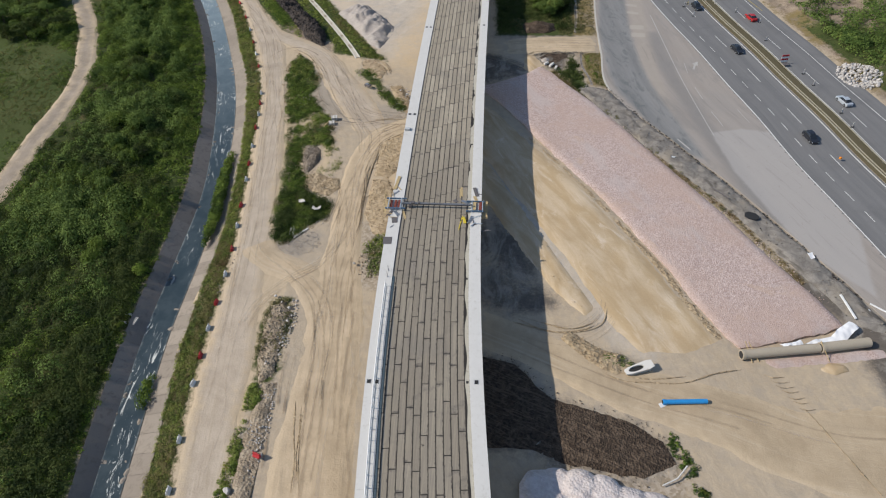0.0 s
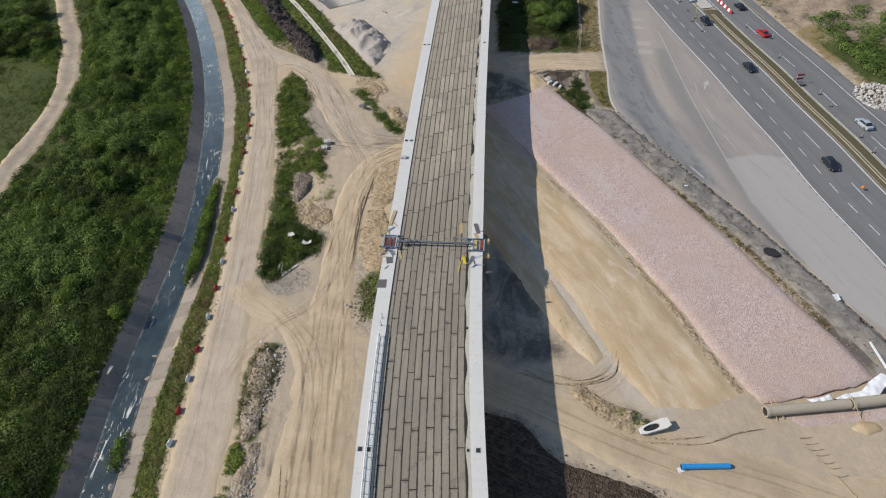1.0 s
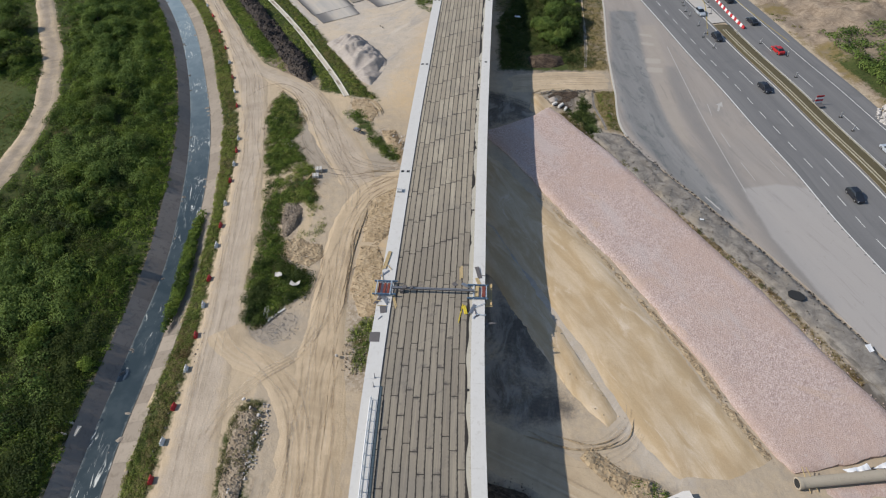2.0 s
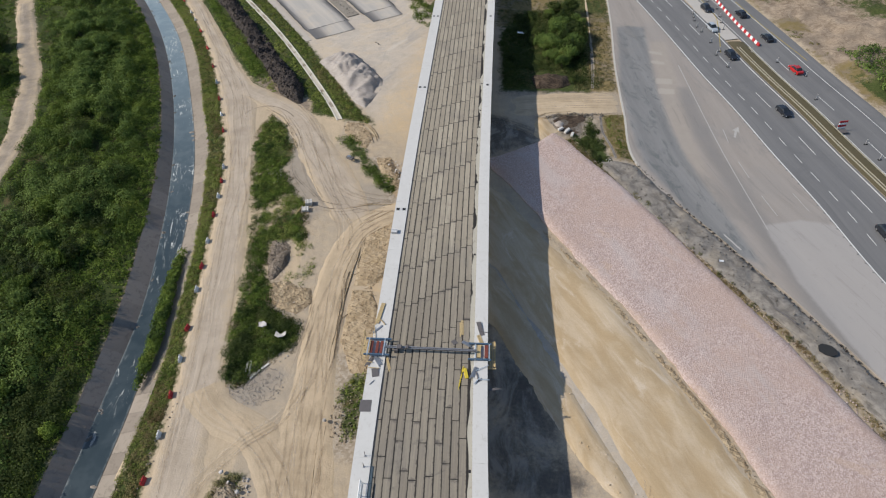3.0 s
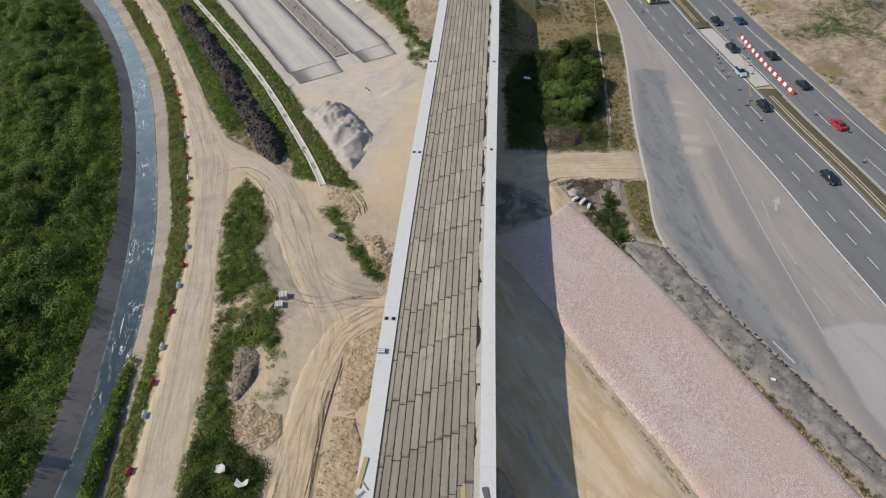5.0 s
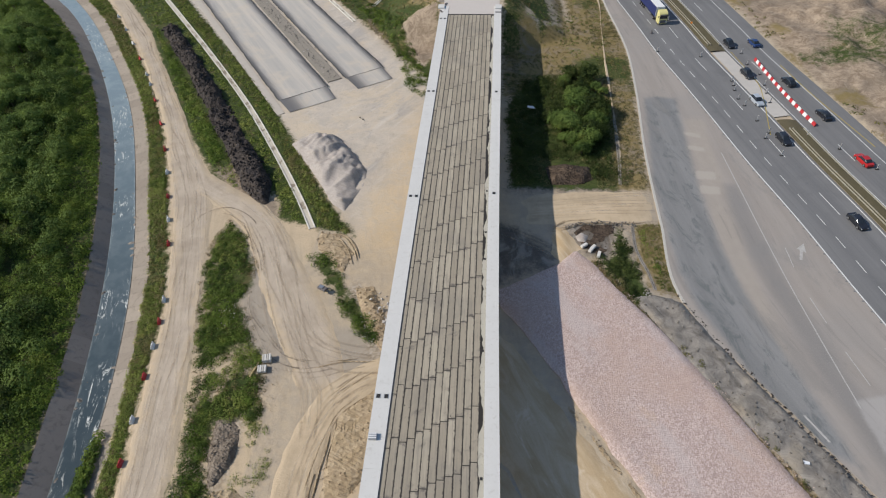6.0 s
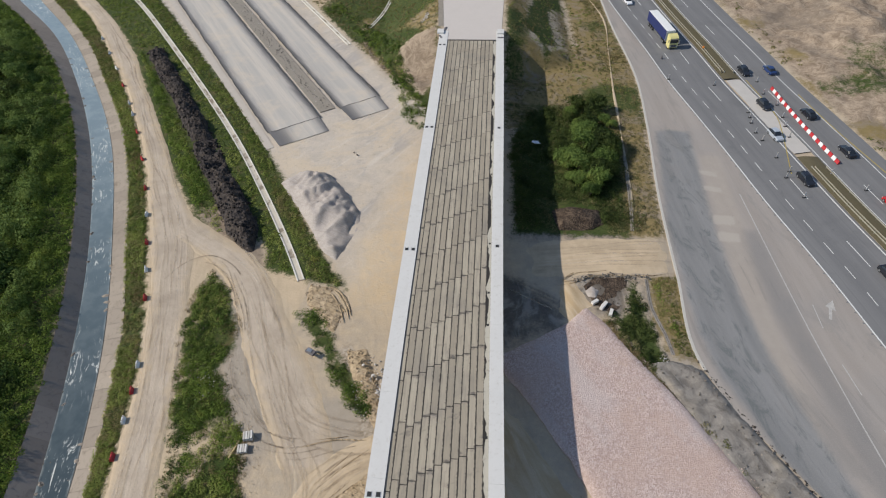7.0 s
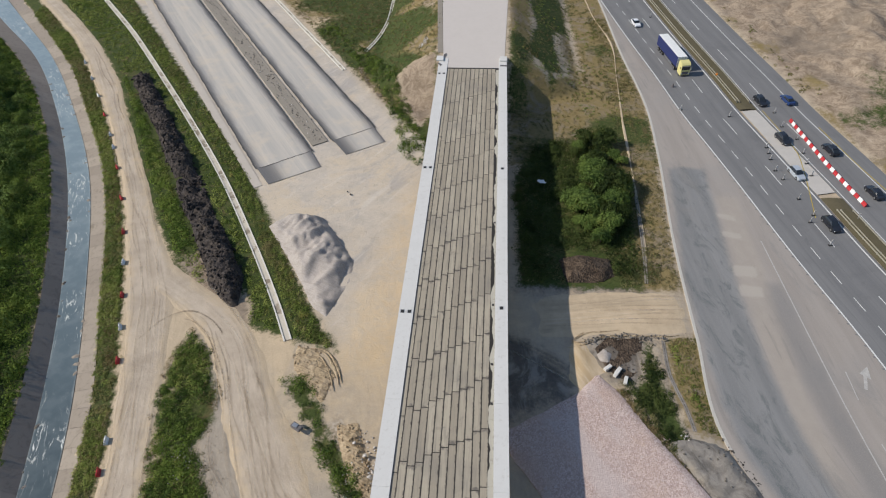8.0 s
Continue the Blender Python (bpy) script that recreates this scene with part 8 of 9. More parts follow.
def carriage():
    """Travelling formwork carriage for the cornices: a cross beam and an end frame over each kerb."""
    c = tagged(empty("formwork_carriage", -9.2, 84.2, DECK_Z), "steel formwork carriage with blue beams spanning the deck", "formwork carriage")

    def P(name, mat, label, *rows):
        part(name, boxes(*rows), M[mat], c, label)
    P("cross_beam", "darkgrey", "grey steel cross beam", (0.2, -0.2, 0.55, 12.6, 0.2, 0.28, -0.4, 0.02))
    for dy in (-0.32, -0.08):
        P("beam_flange", "steel", "", (0.2, dy, 0.84, 12.6, 0.10, 0.05, -0.4))
    P("beam_foot", "darkgrey", "", (-4.6, -0.2, -0.1, 0.5, 0.7, 0.65))
    P("winch", "darkgrey", "dark winch on the beam", (-4.1, -0.25, 0.86, 0.7, 0.6, 0.35, 0, 0.05))
    P("winch", "darkgrey", "dark winch on the beam", (-3.0, -0.2, 0.86, 0.4, 0.5, 0.3, 0, 0.05))
    for x0, x1 in ((-9.0, -5.4), (5.4, 8.6)):
        for dy in (-1.3, 1.35):
            P("blue_beam", "blue", "blue painted steel beam", ((x0 + x1) / 2, dy, 0.42 if x0 < 0 else 0.14, x1 - x0, 0.22, 0.24, 0, 0.02))
    for x in (-8.5, -6.3, 6.4, 8.3):
        P("side_beam", "blue_white", "pale blue side beam", (x, 0, 0.5 if x < 0 else 0.2, 0.14, 2.9, 0.18))
    for x in (-8.1, -7.3, -6.7):
        P("form_panel", "rust", "red oxide formwork panel", (x, 0.05, 0.2, 0.36, 2.1, 0.2))
    for x in (6.9, 7.9):
        P("form_panel", "rust" if x > 7 else "timber", "timber formwork panel", (x, 0.0, 0.2, 0.5, 2.1, 0.2))
    for x, dy in ((-8.6, -1.3), (-8.6, 1.35), (-6.1, -1.3), (-6.1, 1.35), (6.1, -1.3), (6.1, 1.35), (8.6, -1.3), (8.6, 1.35)):
        P("leg", "steel", "", (min(x, 7.9), dy, 0.05, 0.14, 0.14, 0.4 if x < 0 else 0.12))
    for k in range(4):
        P("platform_plank", "timber", "raw timber platform plank", (-9.1 - 0.27 * (k % 2), -0.6 + k * 0.75, -0.6, 0.22, 1.7, 0.05))
    for k in range(3):
        P("platform_plank", "timber", "raw timber platform plank", (8.5 + 0.27 * k, 0.1 + 0.1 * k, -0.60, 0.22, 4.3, 0.05))
    P("platform_rail", "timber", "", (9.15, 0.1, -0.55, 0.10, 4.2, 0.14))
    P("platform_rail", "timber", "", (8.75, -2.2, -0.55, 1.1, 0.12, 0.12))
    for dy in (-1.9, 2.1):
        P("rail_post", "timber", "", (8.3, dy, -0.7, 0.1, 0.1, 0.45))
    for dy in (-1.2, 2.6):
        P("rail_post", "timber", "", (-9.4, dy, -0.6, 0.08, 0.08, 1.4))
    P("platform_rail", "timber", "", (-9.4, 0.7, 0.75, 0.08, 3.9, 0.12))


carriage()


def plank_stack(x, y, z, turn, n, length, mat="timber", label="stack of raw timber planks on the kerb"):
    o = tagged(empty("plank_stack", x, y, z, turn), label, "planks", "timber on the bridge")
    for i in range(n):
        part("plank", boxes(((i % 3) * 0.19 - 0.19, (i * 0.37) % 0.4 - 0.2, 0.05 * (i // 3), 0.17, length, 0.045)), M[mat], o)


plank_stack(-16.95, 90.5, DECK_Z + 0.07, -7, 9, 3.8)
plank_stack(-4.9, 88.4, DECK_Z - 0.09, 3, 3, 2.6)
plank_stack(-14.6, 82.0, DECK_Z - 0.09, 18, 2, 2.4)
plank_stack(-2.1, 86.2, DECK_Z + 0.07, 20, 4, 1.8)
plank_stack(-16.2, 82.2, DECK_Z + 0.07, 35, 6, 2.0, "steel", "pile of loose steel form parts on the kerb")
plank_stack(-17.2, 82.0, DECK_Z + 0.07, -25, 5, 1.6, "darkgrey", "pile of loose dark form parts on the kerb")
plank_stack(-2.9, 80.8, DECK_Z + 0.07, -20, 5, 1.7, "steel", "pile of loose steel form parts on the kerb")
plank_stack(-3.9, 85.6, DECK_Z - 0.05, 60, 4, 1.5, "steel", "pile of loose steel form parts beside the kerb")
plank_stack(-0.4, 78.6, DECK_Z - 0.5, -75, 2, 1.9, "darkgrey", "dark bars sticking out over the cornice")


_rp = np.random.RandomState(17)
for _i in range(16):
    _w = _i % 2 == 0
    _x = (-16.6 if _w else -1.9) + _rp.normal(0, 0.55)
    _y = (81.6 if _w else 81.2) + _rp.normal(0, 1.6) + (6.0 if _i % 5 == 4 else 0)
    o = part("loose_bar", boxes((0, 0, 0, _rp.uniform(0.07, 0.16), _rp.uniform(0.8, 2.0), 0.07, 0, 0.01)), M[("steel", "darkgrey", "timber", "blue_white")[_i % 4]])
    o.matrix_basis = pose(_x, _y, DECK_Z + 0.1 + 0.03 * (_i % 4), 0, 0, _rp.uniform(0, 180))
    tagged(o, "loose form bar lying on the kerb", "bar", "loose bars at the carriage")


def flat_panel(name, x, y, z, sx, sy, turn, mat, label, category, tilt=0.0, thick=0.06):
    o = part(name, boxes((0, 0, 0, sx, sy, thick, 0, 0.015)), M[mat])
    o.matrix_basis = pose(x, y, z, tilt, 0, turn)
    return tagged(o, label, category)


flat_panel("cover_plate", -16.75, 75.1, DECK_Z + 0.062, 1.5, 1.75, 2, "darkgrey", "dark grey square cover plate on the kerb", "plate", thick=0.03)
flat_panel("form_panel", -16.2, 80.2, DECK_Z + 0.10, 0.95, 1.3, 12, "darkgrey", "dark grey formwork panel leaning on the kerb", "panel", 6)
flat_panel("form_panel", -2.2, 88.3, DECK_Z + 0.12, 0.65, 2.4, 15, "darkgrey", "long dark grey formwork panel on the kerb", "panel", 4)
flat_panel("form_panel", -5.8, 85.9, DECK_Z - 0.09, 0.7, 0.8, 40, "darkgrey", "dark square panel lying on the deck", "panel")
flat_panel("form_panel", -16.9, 87.6, DECK_Z + 0.08, 0.3, 1.8, -40, "steel", "steel bar lying on the kerb", "panel")
_tarp = bmesh.new()
for a, b in zip(np.linspace(0, 1, 9)[:-1], np.linspace(0, 1, 9)[1:]):
    box(_tarp, -0.1 - 0.5 * a, -3.6 * a, 0.03, 0.12 + 0.06 * math.sin(a * 20), 0.52, 0.08, -8 + 14 * math.sin(a * 9))
box(_tarp, 0.35, -0.9, 0.0, 0.5, 1.5, 0.16, 12, 0.05)
box(_tarp, 0.15, -0.3, 0.05, 0.35, 0.6, 0.14, -20, 0.04)
_o = part("yellow_strap", _tarp, M["yellow"])
_o.matrix_basis = pose(-4.3, 81.6, DECK_Z - 0.1)
tagged(_o, "crumpled yellow lifting strap on the deck", "strap")
for x, y in ((-17.0, 108.1),):
    o = tagged(empty("crate", x, y, DECK_Z + 0.06, 3), "pale slatted crate on the kerb", "crate")
    part("body", boxes((0, 0, 0, 1.0, 0.9, 0.4, 0, 0.02)), M["steel"], o)
    for k in (-0.3, 0, 0.3):
        part("slat", boxes((0, k, 0.4, 1.0, 0.16, 0.05)), M["white"], o)
for x0, y in ((-17.0, 229.2), (-1.7, 229.0)):
    flat_panel("kerb_block", x0 + 0.05, 235.3, DECK_Z + 0.06, 1.7, 2.2, 0, "kerb", "raised pale concrete block at the kerb's end", "kerb block", thick=0.35)
plank_stack(-16.8, 232.6, DECK_Z + 0.07, 30, 5, 1.3, "darkgrey", "pile of dark parts at the end of the kerb")
flat_panel("cover_plate", -1.6, 232.3, DECK_Z + 0.062, 1.7, 0.7, 0, "darkgrey", "dark plate at the end of the kerb", "plate", thick=0.03)
plank_stack(-15.9, 237.3, DECK_Z + 0.07, -10, 3, 1.6, "darkgrey", "loose dark bars at the end of the kerb")

# ---- things on the east side ----


def pipe(name, a, b, r, label, mat, hollow=0.85):
    o = tagged(empty(name, *a), label, "pipe")
    d = Vector(b) - Vector(a)
    bm = rod(bmesh.new(), (0, 0, 0), d, r, 24)
    part("barrel", bm, M[mat], o)
    u = d.normalized()
    part("collar", rod(bmesh.new(), u * 0.02, u * 0.5, r * 1.12, 24), M[mat], o)
    # black disc on the solid end, painted shade for a hollow
    part("mouth", rod(bmesh.new(), -u * 0.02, u * 0.06, r * hollow, 24), M["black"], o)
    return o


pipe("pipe", (40.0, 60.3, 0.8), (52.3, 62.2, 0.8), 0.72, "long pale brown concrete pipe on the ground", "pipe")
pipe("pipe", (52.5, 62.25, 0.8), (60.4, 63.7, 0.8), 0.78, "long pale brown concrete pipe on the ground", "pipe")
pipe("blue_roll", (26.5, 51.3, 0.65), (33.0, 51.8, 0.6), 0.36, "long roll wrapped in bright blue film on the sand", "bluefilm")
flat_panel("white_flap", 26.5, 51.05, 0.3, 1.0, 0.7, 25, "white", "white film flap at the roll's end", "film", 8, 0.03)
for x, y, t in ((41.2, 60.6, 20), (42.0, 60.7, 32), (52.9, 61.3, 25)):
    o = part("stake", rod(bmesh.new(), (0, -1.3, 0.0), (0, 1.5, 1.9), 0.06, 6), M["timber"])
    o.matrix_basis = pose(x, y, 0.15, 0, 0, t)
    tagged(o, "pale timber stake leaning on the pipe", "stake", "pipe stakes")


def culvert():
    """A bevelled white concrete culvert end: a sloping plate with an oval mouth."""
    o = tagged(empty("culvert_end", 23.9, 57.0, 0.55, 20), "white concrete culvert end with a dark oval mouth", "culvert")
    bm = bmesh.new()
    n = 28
    inner, outer = [], []
    for i in range(n):
        a = i * 2 * math.pi / n
        c, s = math.cos(a), math.sin(a)
        k = max(abs(c) / 2.25, abs(s) / 0.72)
        ox, oy = c / k, s / k
        inner.append((c * 1.25 - 0.45, s * 0.46))
        outer.append((ox, oy * (1 + 0.18 * ox / 2.25)))
    tops = []
    for zz in (0, 0.25):
        tops.append(([bm.verts.new((x, y, zz + 0.12 * (x + 2))) for x, y in outer], [bm.verts.new((x, y, zz + 0.12 * (x + 2))) for x, y in inner]))
    (ao, ai), (bo, bi) = tops
    for i in range(n):
        j = (i + 1) % n
        for q in ((bo[i], bo[j], bi[j], bi[i]), (ao[j], ao[i], ai[i], ai[j]), (ao[i], ao[j], bo[j], bo[i]), (ai[j], ai[i], bi[i], bi[j])):
            bm.faces.new(q)
    part("plate", bm, M["white_concrete"], o)
    # black plate under the oval opening stands in for its shaded inside
    part("mouth", boxes((-0.45, 0, 0.0, 2.4, 0.85, 0.1)), M["black"], o)
    part("base", boxes((0.2, 0, -0.7, 3.4, 1.1, 0.7)), M["concrete"], o)


culvert()


def crumpled(name, outline, z0, top, mat, label, category, seed):
    o = patch(name, outline, lambda x, y: z0 + top * lattice(x, y, 0.9, seed) + top * 0.6 * lattice(x, y, 0.4, seed + 1), M[mat], 0.3, 0.5, 0.1)
    return tagged(o, label, category)


crumpled("fleece", [(50.6, 63.0), (55, 64.8), (58.8, 67.6), (60.2, 66.6), (57, 63.8), (52, 62.9)], 0.6, 0.35, "fleece", "crumpled white fleece at the gravel bed's end", "fleece", 131)
crumpled("fleece", [(46.3, 62.2), (49.8, 63.5), (50.3, 62.9), (47, 61.8)], 0.75, 0.5, "fleece", "strip of white fleece at the gravel bed's end", "fleece", 133)
crumpled("sheet_bag", [(5.0, 197.6), (6.8, 197.8), (7.2, 196.6), (5.8, 196.2)], 1.6, 0.5, "fleece", "white plastic sheet caught in the bushes", "plastic sheet", 135)
crumpled("sheet_bag", [(-38.2, 94.1), (-37.4, 94.6), (-36.7, 94.3), (-36.5, 93.3), (-37.1, 92.8), (-37.9, 93.0)], 1.0, 0.6, "postpaint", "white plastic sheet caught in the bushes", "plastic sheet", 137)
crumpled("sheet_bag", [(-35, 92.6), (-34.2, 92.3), (-33.4, 92.9), (-33.4, 92.1), (-34.3, 91.5), (-34.9, 91.8)], 0.7, 0.5, "postpaint", "white plastic sheet in the weeds", "plastic sheet", 139)
for (x, y), (x2, y2), w in (((59.9, 73.8), (60.4, 68.6), 0.4), ((63.4, 71.2), (64.6, 66.0), 0.45), ((64.3, 72.4), (67.5, 69.5), 0.3)):
    o = part("white_board", boxes((0, 0, 0, w, math.hypot(x2 - x, y2 - y), 0.16, 0, 0.03)), M["white"])
    o.matrix_basis = pose((x + x2) / 2, (y + y2) / 2, 0.02 if x > 63 else 0.5, 0, 0, -math.degrees(math.atan2(x2 - x, y2 - y)))
    tagged(o, "long white board lying on the dark bank", "board", "white boards")
for x, y, t in ((14.3, 152.6, -52), (15.5, 151.6, -36), (15.8, 152.1, -40), (16.7, 150.4, -18)):
    o = part("concrete_block", boxes((0, 0, 0, 0.55, 1.35, 0.5, 0, 0.03)), M["white_concrete"])
    o.matrix_basis = pose(x, y, float(height(x, y)) + 0.15, 0, 0, t)
    tagged(o, "pale concrete block at the gravel bed's edge", "concrete block", "concrete blocks")
# black sheet laid on the bank in place of the hole's shaded depth
crumpled("inspection_pit", [(49.4, 93.2), (49.7, 94.2), (50.6, 94.6), (51.5, 94.3), (51.9, 93.3), (51.6, 92.4), (50.7, 92.1), (49.9, 92.4)], 0.72, 0.05, "black", "black ragged sheet standing for a shaded hole in the grey bank", "pit", 145)
heap("earth_bank", [(48.6, 93.4), (49.6, 95.4), (51.4, 95.6), (52.4, 94.6), (51.2, 94.8), (49.8, 94.5), (49.2, 93.2)], 0.75, M["bank"], "dug earth round the hole", "earth bank", 0.4, 0.25, 147)
crumpled("sheet_bag", [(57.3, 83.3), (58.3, 83.6), (58.6, 82.2), (57.7, 81.9)], 0.5, 0.3, "fleece", "scrap of white sheet on the dark bank", "plastic sheet", 141)
crumpled("sheet_bag", [(38.8, 112.4), (39.6, 112.3), (39.5, 111.8), (38.9, 111.8)], 0.5, 0.2, "fleece", "pale scrap of sheet on the dark bank", "plastic sheet", 143)
_bm = rod(bmesh.new(), (24.3, 38.6, 0.5), (26.4, 39.6, 0.7), 0.1, 8)
rod(_bm, (26.4, 39.6, 0.7), (28.0, 41.4, 0.8), 0.1, 8)
_o = part("pole", _bm, M["white_concrete"])
tagged(_o, "pale pole lying on the rough earth", "pole")
_o = part("steel_bar", rod(bmesh.new(), (45, 101.5, 0.9), (47.5, 98.2, 0.95), 0.1, 6), M["darkgrey"])
tagged(_o, "dark steel bar lying on the bank", "bar")

tagged(patch("stone_spill", [(43, 60), (52, 61.6), (62.5, 63.2), (63.2, 61.2), (54, 59.8), (45, 58.3)], lambda x, y: height(x, y) - 0.1 + 0.3 * np.clip(inside([(43, 60), (52, 61.6), (62.5, 63.2), (63.2, 61.2), (54, 59.8), (45, 58.3)], x, y), 0, 1) + 0.1 * lattice(x, y, 0.8, 151), M["stone"], 0.6, 0.6, 0.2), "pink stone spilled along the pipe", "gravel", kind="stuff")

# ---- things on the west side ----


def pallet_stack(x, y, turn, layers):
    """Pale concrete lengths stacked on a timber pallet."""
    t = tagged(empty("pallet_stack", x, y, float(height(x, y)) + 0.03, turn), "pale concrete blocks stacked on a timber pallet", "pallet", "pallets at the road island")
    for k in (-0.55, 0, 0.55):
        part("pallet_bearer", boxes((k, 0, 0, 0.12, 1.3, 0.1)), M["timber"], t)
    for k in range(5):
        part("pallet_board", boxes((0, -0.56 + 0.28 * k, 0.1, 1.4, 0.16, 0.03)), M["timber"], t)
    for z in range(layers):
        for k in range(4):
            part("block", boxes((-0.51 + 0.34 * k, 0.04 * ((k + z) % 2), 0.13 + 0.26 * z, 0.28, 1.25, 0.24, 0, 0.02)), M["white_concrete" if k % 2 else "concrete"], t)


pallet_stack(-37.0, 125.2, 12, 3)
pallet_stack(-37.3, 123.3, 10, 2)
_o = part("timber_beam", boxes((0, 0, 0, 0.24, 4.0, 0.2, 0, 0.02)), M["timber"])
_o.matrix_basis = pose(-38.4, 123.9, float(height(-38.4, 123.9)) + 0.08, 0, 0, -14)
tagged(_o, "yellow timber beam lying beside the pallets", "beam")


def wheelbarrow(x, y, turn):
    t = tagged(empty("wheelbarrow", x, y, float(height(x, y)) + 0.25, turn), "dark tipped barrow standing on the grey ground", "barrow")
    part("tray", boxes((0, 0, 0.4, 0.9, 1.7, 0.45, 0, 0.08)), M["darkgrey"], t)
    part("load", boxes((0, 0.2, 0.86, 0.6, 0.8, 0.1, 8)), M["steel"], t)
    for s in (-0.35, 0.35):
        part("handle", rod(bmesh.new(), (s, -0.6, 0.45), (s, -1.6, 0.7), 0.04, 6), M["timber"], t)
    part("wheel", rod(bmesh.new(), (-0.07, 0.8, 0.28), (0.07, 0.8, 0.28), 0.28, 14), M["rubber"], t)


wheelbarrow(-31.2, 139.9, 60)
for x, y, l, t in ((-37.6, 86.4, 2.6, 8), (-38.1, 86.2, 2.4, 5), (-35.9, 86.0, 3.2, -42), (-36.3, 85.4, 2.6, -35)):
    o = part("board", boxes((0, 0, 0, 0.32, l, 0.08, 0, 0.01)), M["white_concrete"])
    o.matrix_basis = pose(x, y, float(height(x, y)) + 0.12, 0, 0, t)
    tagged(o, "pale weathered board lying at the island's end", "board", "loose boards")
for x, y, s in ((-32.9, 193.6, 0.8), (-33.6, 194.4, 0.5)):
    boulder(x, y, 0.2, s, M["grey_bank"], int(x * -7), "dark lump on the grey gravel yard", "yard lumps")
_o = tagged(empty("outfall", -61.6, 63.4, -0.2, -6), "small concrete outfall at the top of the lining", "outfall")
part("apron", boxes((0.9, 0, -0.35, 2.6, 1.6, 0.3)), M["concrete"], _o)
for s in (-0.9, 0.9):
    part("wing", boxes((0.2, s, -0.3, 1.6, 0.25, 0.8)), M["concrete"], _o)
# black box gives the outfall's shaded opening by colour
part("mouth", boxes((-0.7, 0, -0.2, 0.3, 1.5, 0.7)), M["black"], _o)
for i, (f, off, z, cnt) in enumerate(((water_w, 0.25, -1.75, 60), (water_e, -0.2, -1.75, 60))):
    r = np.random.RandomState(150 + i)
    bm = bmesh.new()
    for y in r.uniform(30, 240, cnt):
        s = r.uniform(0.15, 0.5)
        bmesh.ops.create_icosphere(bm, subdivisions=1, radius=s, matrix=pose(float(f(y)) + off + r.normal(0, 0.25), y, z, 0, 0, r.rand() * 360) @ Matrix.Diagonal((1, r.uniform(0.8, 2.2), 0.6, 1)))
    tagged(part("stream_stones", bm, M["ledge"] if i else M["grey_bank"]), "stones along the stream's edge", "stones", kind="stuff")

# ---- vehicles ----


def loft(bm, rows):
    """Cross-sections (y, half width, z low, z high, shoulder) joined into a hull."""
    rings = []
    for y, w, z0, z1, k in rows:
        rings.append([bm.verts.new(p) for p in ((-w, y, z0), (-w * 1.0, y, z0 + (z1 - z0) * 0.6), (-w * k, y, z1), (w * k, y, z1), (w * 1.0, y, z0 + (z1 - z0) * 0.6), (w, y, z0))])
    for a, b in zip(rings[:-1], rings[1:]):
        for i in range(6):
            bm.faces.new((a[i], a[(i + 1) % 6], b[(i + 1) % 6], b[i]))
    bm.faces.new(rings[0][::-1]), bm.faces.new(rings[-1])
    return bm


def car(paint, label, tall=1.5, estate=False):
    """A car heading towards -y, with its parts."""
    c = tagged(empty("car", 0, 0, 0), label, "car", "cars on the motorway")
    part("body", loft(bmesh.new(), [(-2.2, 0.72, 0.3, 0.62, 0.9), (-2.0, 0.86, 0.22, 0.74, 0.9), (-0.9, 0.9, 0.2, 0.92, 0.92), (1.5, 0.9, 0.2, 0.95, 0.92), (2.1, 0.84, 0.25, 0.92, 0.9), (2.2, 0.76, 0.35, 0.8, 0.9)]), paint, c)
    back = 2.0 if estate else 1.6
    part("cabin", loft(bmesh.new(), [(-1.05, 0.78, 0.9, 0.93, 0.9), (-0.3, 0.8, 0.9, tall - 0.06, 0.78), (1.0, 0.8, 0.9, tall - 0.05, 0.78), (back, 0.76, 0.9, 1.02, 0.85)]), M["glass_dark"], c, "dark tinted windows")
    part("roof", loft(bmesh.new(), [(-0.32, 0.62, tall - 0.09, tall - 0.02, 0.9), (0.3, 0.66, tall - 0.08, tall, 0.9), (1.0 + (0.3 if estate else 0), 0.62, tall - 0.1, tall - 0.03, 0.9)]), paint, c)
    for x in (-0.82, 0.82):
        for y in (-1.35, 1.4):
            w = part("wheel", rod(bmesh.new(), (x - 0.11, y, 0.33), (x + 0.11, y, 0.33), 0.33, 16), M["rubber"], c)
            s = 1 if x > 0 else -1
            part("rim", rod(bmesh.new(), (x + s * 0.10, y, 0.33), (x + s * 0.125, y, 0.33), 0.2, 12), M["steel"], w)
    for x in (-0.6, 0.6):
        part("headlight", boxes((x, -2.1, 0.5, 0.34, 0.2, 0.14, 0, 0.03)), M["lamp_glass"], c)
        part("taillight", boxes((x, 2.12, 0.62, 0.3, 0.14, 0.16, 0, 0.03)), M["red"], c)
        part("mirror", boxes((x * 1.6, -0.7, 0.9, 0.2, 0.12, 0.14, 0, 0.03)), paint, c)
    return c


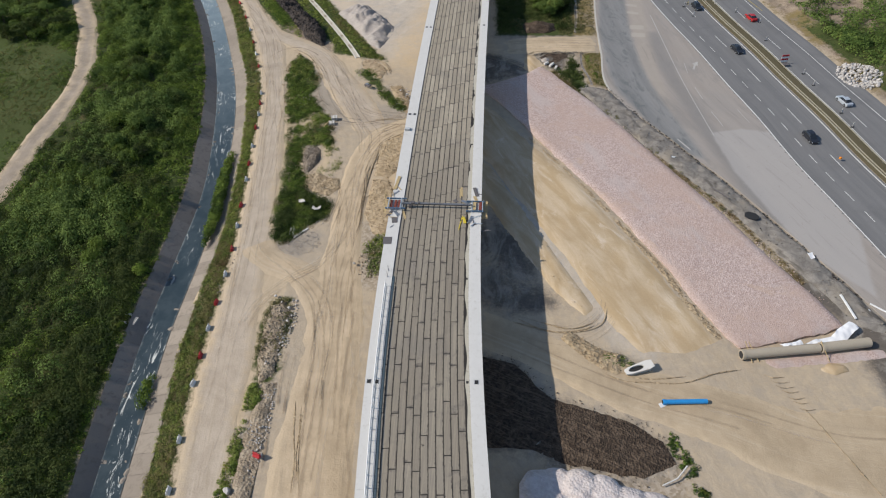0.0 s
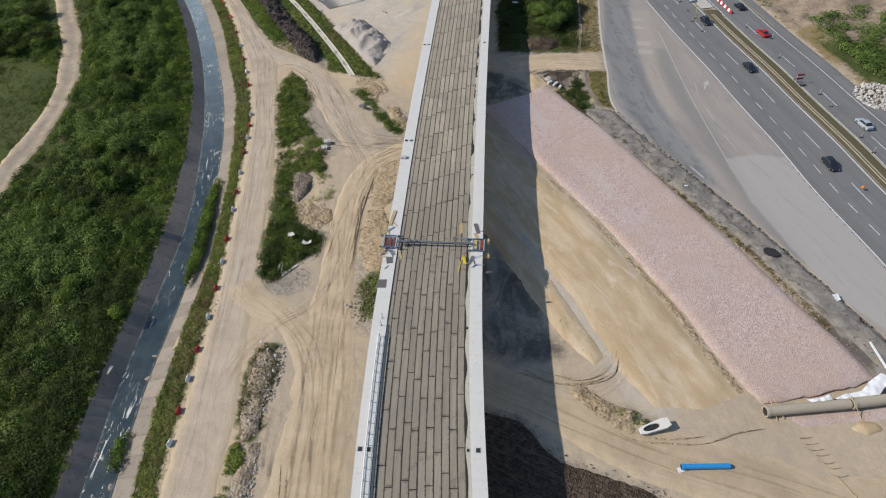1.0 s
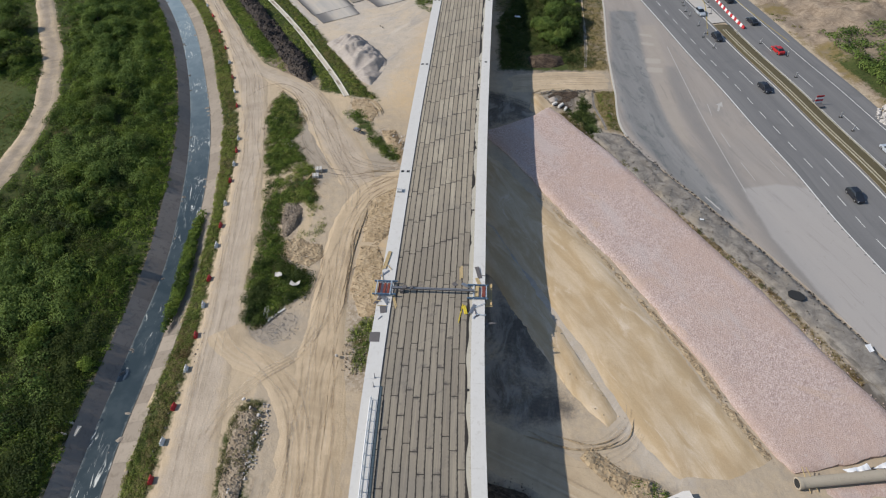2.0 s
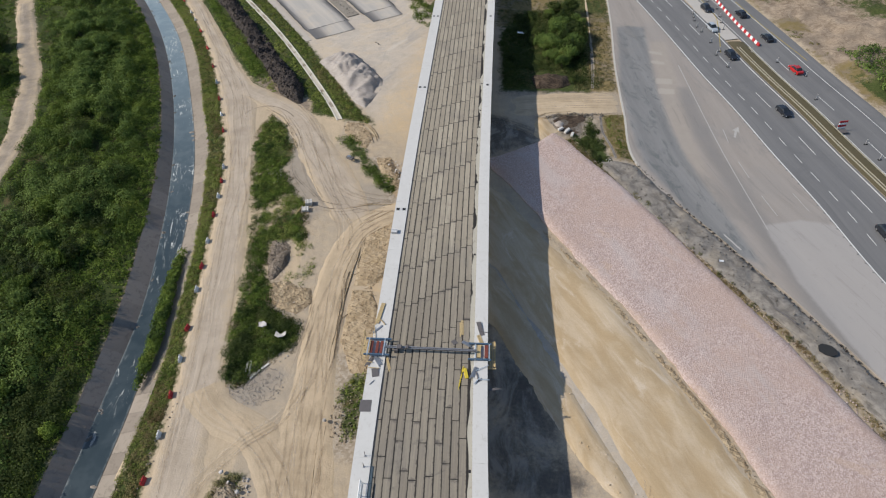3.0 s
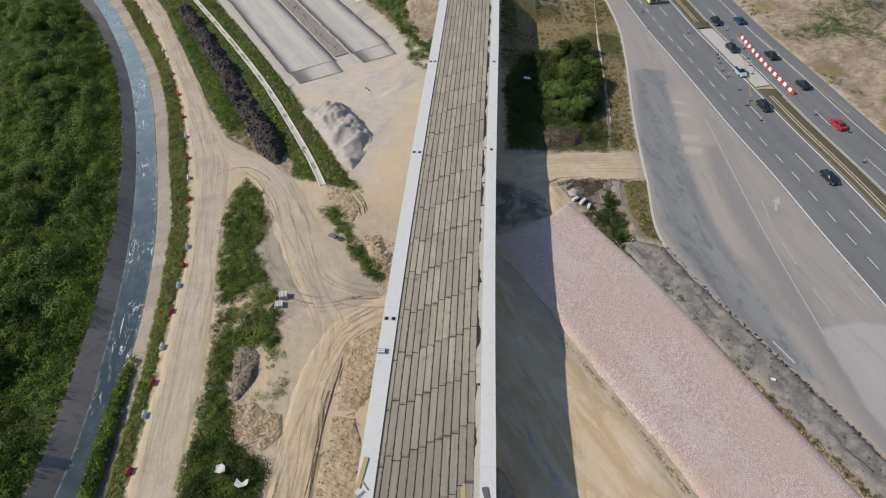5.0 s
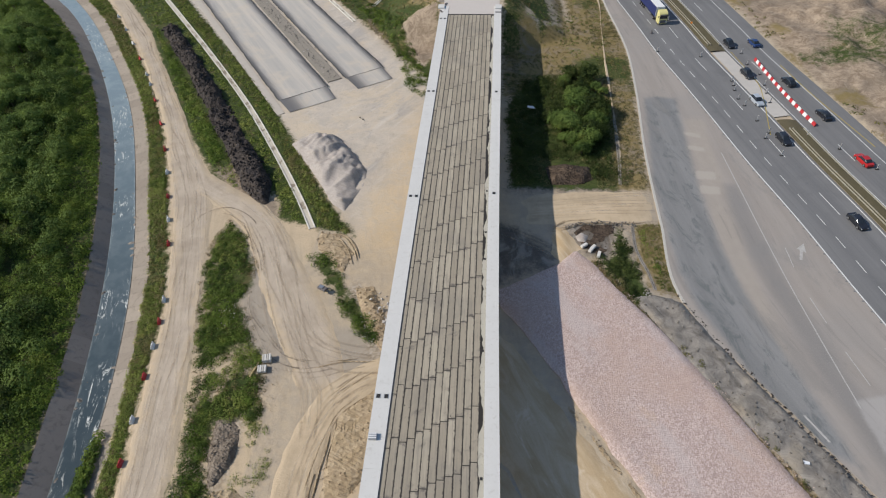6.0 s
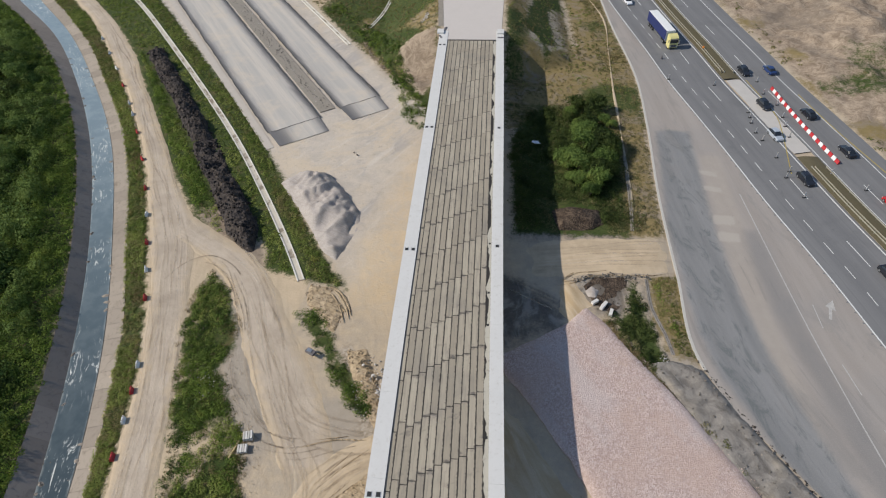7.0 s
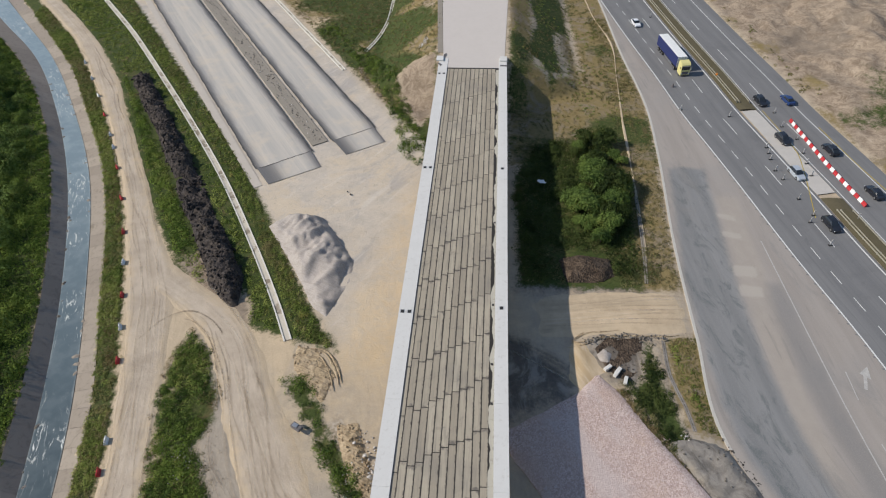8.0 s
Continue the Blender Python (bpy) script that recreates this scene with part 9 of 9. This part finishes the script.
def lorry():
    """An articulated lorry heading towards -y."""
    t = tagged(empty("lorry", 0, 0, 0), "articulated lorry with a yellow cab and a white-roofed dark blue trailer", "lorry")
    part("cab", loft(bmesh.new(), [(-8.2, 1.15, 0.5, 1.6, 1.0), (-8.1, 1.22, 0.4, 3.1, 0.95), (-7.6, 1.25, 0.4, 3.5, 0.95), (-6.3, 1.25, 0.6, 3.75, 0.95), (-6.1, 1.2, 0.6, 3.6, 0.95)]), M["yellow_cab"], t)
    part("windscreen", boxes((0, -8.12, 1.75, 2.2, 0.16, 0.95, 0, 0.04)), M["glass_dark"], t)
    part("grille", boxes((0, -8.22, 0.6, 1.7, 0.08, 0.8, 0, 0.02)), M["darkgrey"], t)
    part("sun_visor", boxes((0, -8.25, 2.75, 2.2, 0.3, 0.14, 0, 0.03)), M["darkgrey"], t)
    part("chassis", boxes((0, 0.4, 0.8, 1.1, 15.6, 0.3)), M["darkgrey"], t)
    part("trailer_box", boxes((0, 1.55, 1.15, 2.5, 13.5, 2.75, 0, 0.04)), M["navy"], t, "dark blue curtain sides")
    part("trailer_roof", boxes((0, 1.55, 3.9, 2.46, 13.46, 0.06)), M["white"], t, "white trailer roof")
    part("bulkhead", boxes((0, -5.24, 1.2, 2.46, 0.06, 2.66)), M["white"], t)
    for x in (-1.05, 1.05):
        for y in (-7.2, -4.0, 4.2, 5.5, 6.8):
            w = part("wheel", rod(bmesh.new(), (x - 0.17, y, 0.5), (x + 0.17, y, 0.5), 0.5, 16), M["rubber"], t)
            s = 1 if x > 0 else -1
            part("rim", rod(bmesh.new(), (x + s * 0.16, y, 0.5), (x + s * 0.19, y, 0.5), 0.28, 12), M["steel"], w)
        part("headlight", boxes((x * 0.85, -8.24, 0.75, 0.4, 0.1, 0.22, 0, 0.03)), M["lamp_glass"], t)
        part("mirror", boxes((x * 1.33, -7.9, 2.0, 0.16, 0.12, 0.7, 0, 0.03)), M["darkgrey"], t)
        part("side_guard", boxes((x * 1.14, 0.2, 0.55, 0.05, 5.0, 0.4)), M["steel"], t)
    return t


def heading(y):
    return -math.degrees(math.atan2(float(motorway_x(y + 2) - motorway_x(y - 2)), 4.0))


for x, y, paint, lab, away, est in ((37.6, 275.8, "car_white", "white saloon car on the motorway", 0, False), (60.4, 232.5, "car_black", "black car on the far carriageway", 0, True), (67.0, 233.2, "car_blue", "dark blue car on the far carriageway", 1, False),
                                    (60.6, 216.3, "car_black", "black estate car on the pale crossover", 0, True), (60.4, 187.7, "car_black", "dark grey car beside the median", 0, True), (72.4, 197.7, "car_black", "black car on the far carriageway", 1, False),
                                    (59.3, 203.6, "car_silver", "pale blue van-like car at the crossover", 0, True), (69.4, 212.5, "car_black", "black car on the far carriageway", 1, True), (74.2, 180.4, "car_red", "red car on the far carriageway", 1, False),
                                    (65.3, 161.0, "car_black", "dark blue car beside the median", 0, False), (70.6, 120.3, "car_black", "black estate car on the motorway", 0, True), (83.4, 135.6, "car_silver", "silver car on the far carriageway", 1, False)):
    o = car(M[paint], lab, 1.62 if est else 1.45, est)
    o.matrix_basis = pose(x, y, 0.03, 0, 0, heading(y) + (180 if away else 0))
_l = lorry()
_l.matrix_basis = pose(43.6, 253.0, 0.03, 0, 0, heading(252))
_o = tagged(empty("sign_trailer", 75.2, 154, 0.03, heading(154)), "striped warning sign trailer on the far carriageway", "sign trailer")
part("chassis", boxes((0, 0, 0.4, 1.8, 3.0, 0.15)), M["darkgrey"], _o)
for k in range(4):
    part("panel_stripe", boxes((0, 0.1, 0.6 + 0.5 * k, 1.8, 0.1, 0.46)), M["red" if k % 2 else "white"], _o)
for s in (-0.9, 0.9):
    part("wheel", rod(bmesh.new(), (s - 0.1, 0.3, 0.3), (s + 0.1, 0.3, 0.3), 0.3, 12), M["rubber"], _o)
_o = part("warning_cone", rod(bmesh.new(), (0, 0, 0), (0, 0, 1.0), 0.35, 10, 0.08), M["darkgrey"])
_o.matrix_basis = pose(41.2, 239.6, 0.03)
tagged(_o, "dark tripod sign on the edge line", "sign")
for x, y in ((74.0, 112.5), (53.2, 245)):
    _o = part("hazard_lamp", boxes((0, 0, 0, 0.5, 0.5, 0.5, 20, 0.1)), M["orange"])
    _o.matrix_basis = pose(x, y, 0.5)
    tagged(_o, "orange hazard lamp on the median rail", "lamp", "hazard lamps")
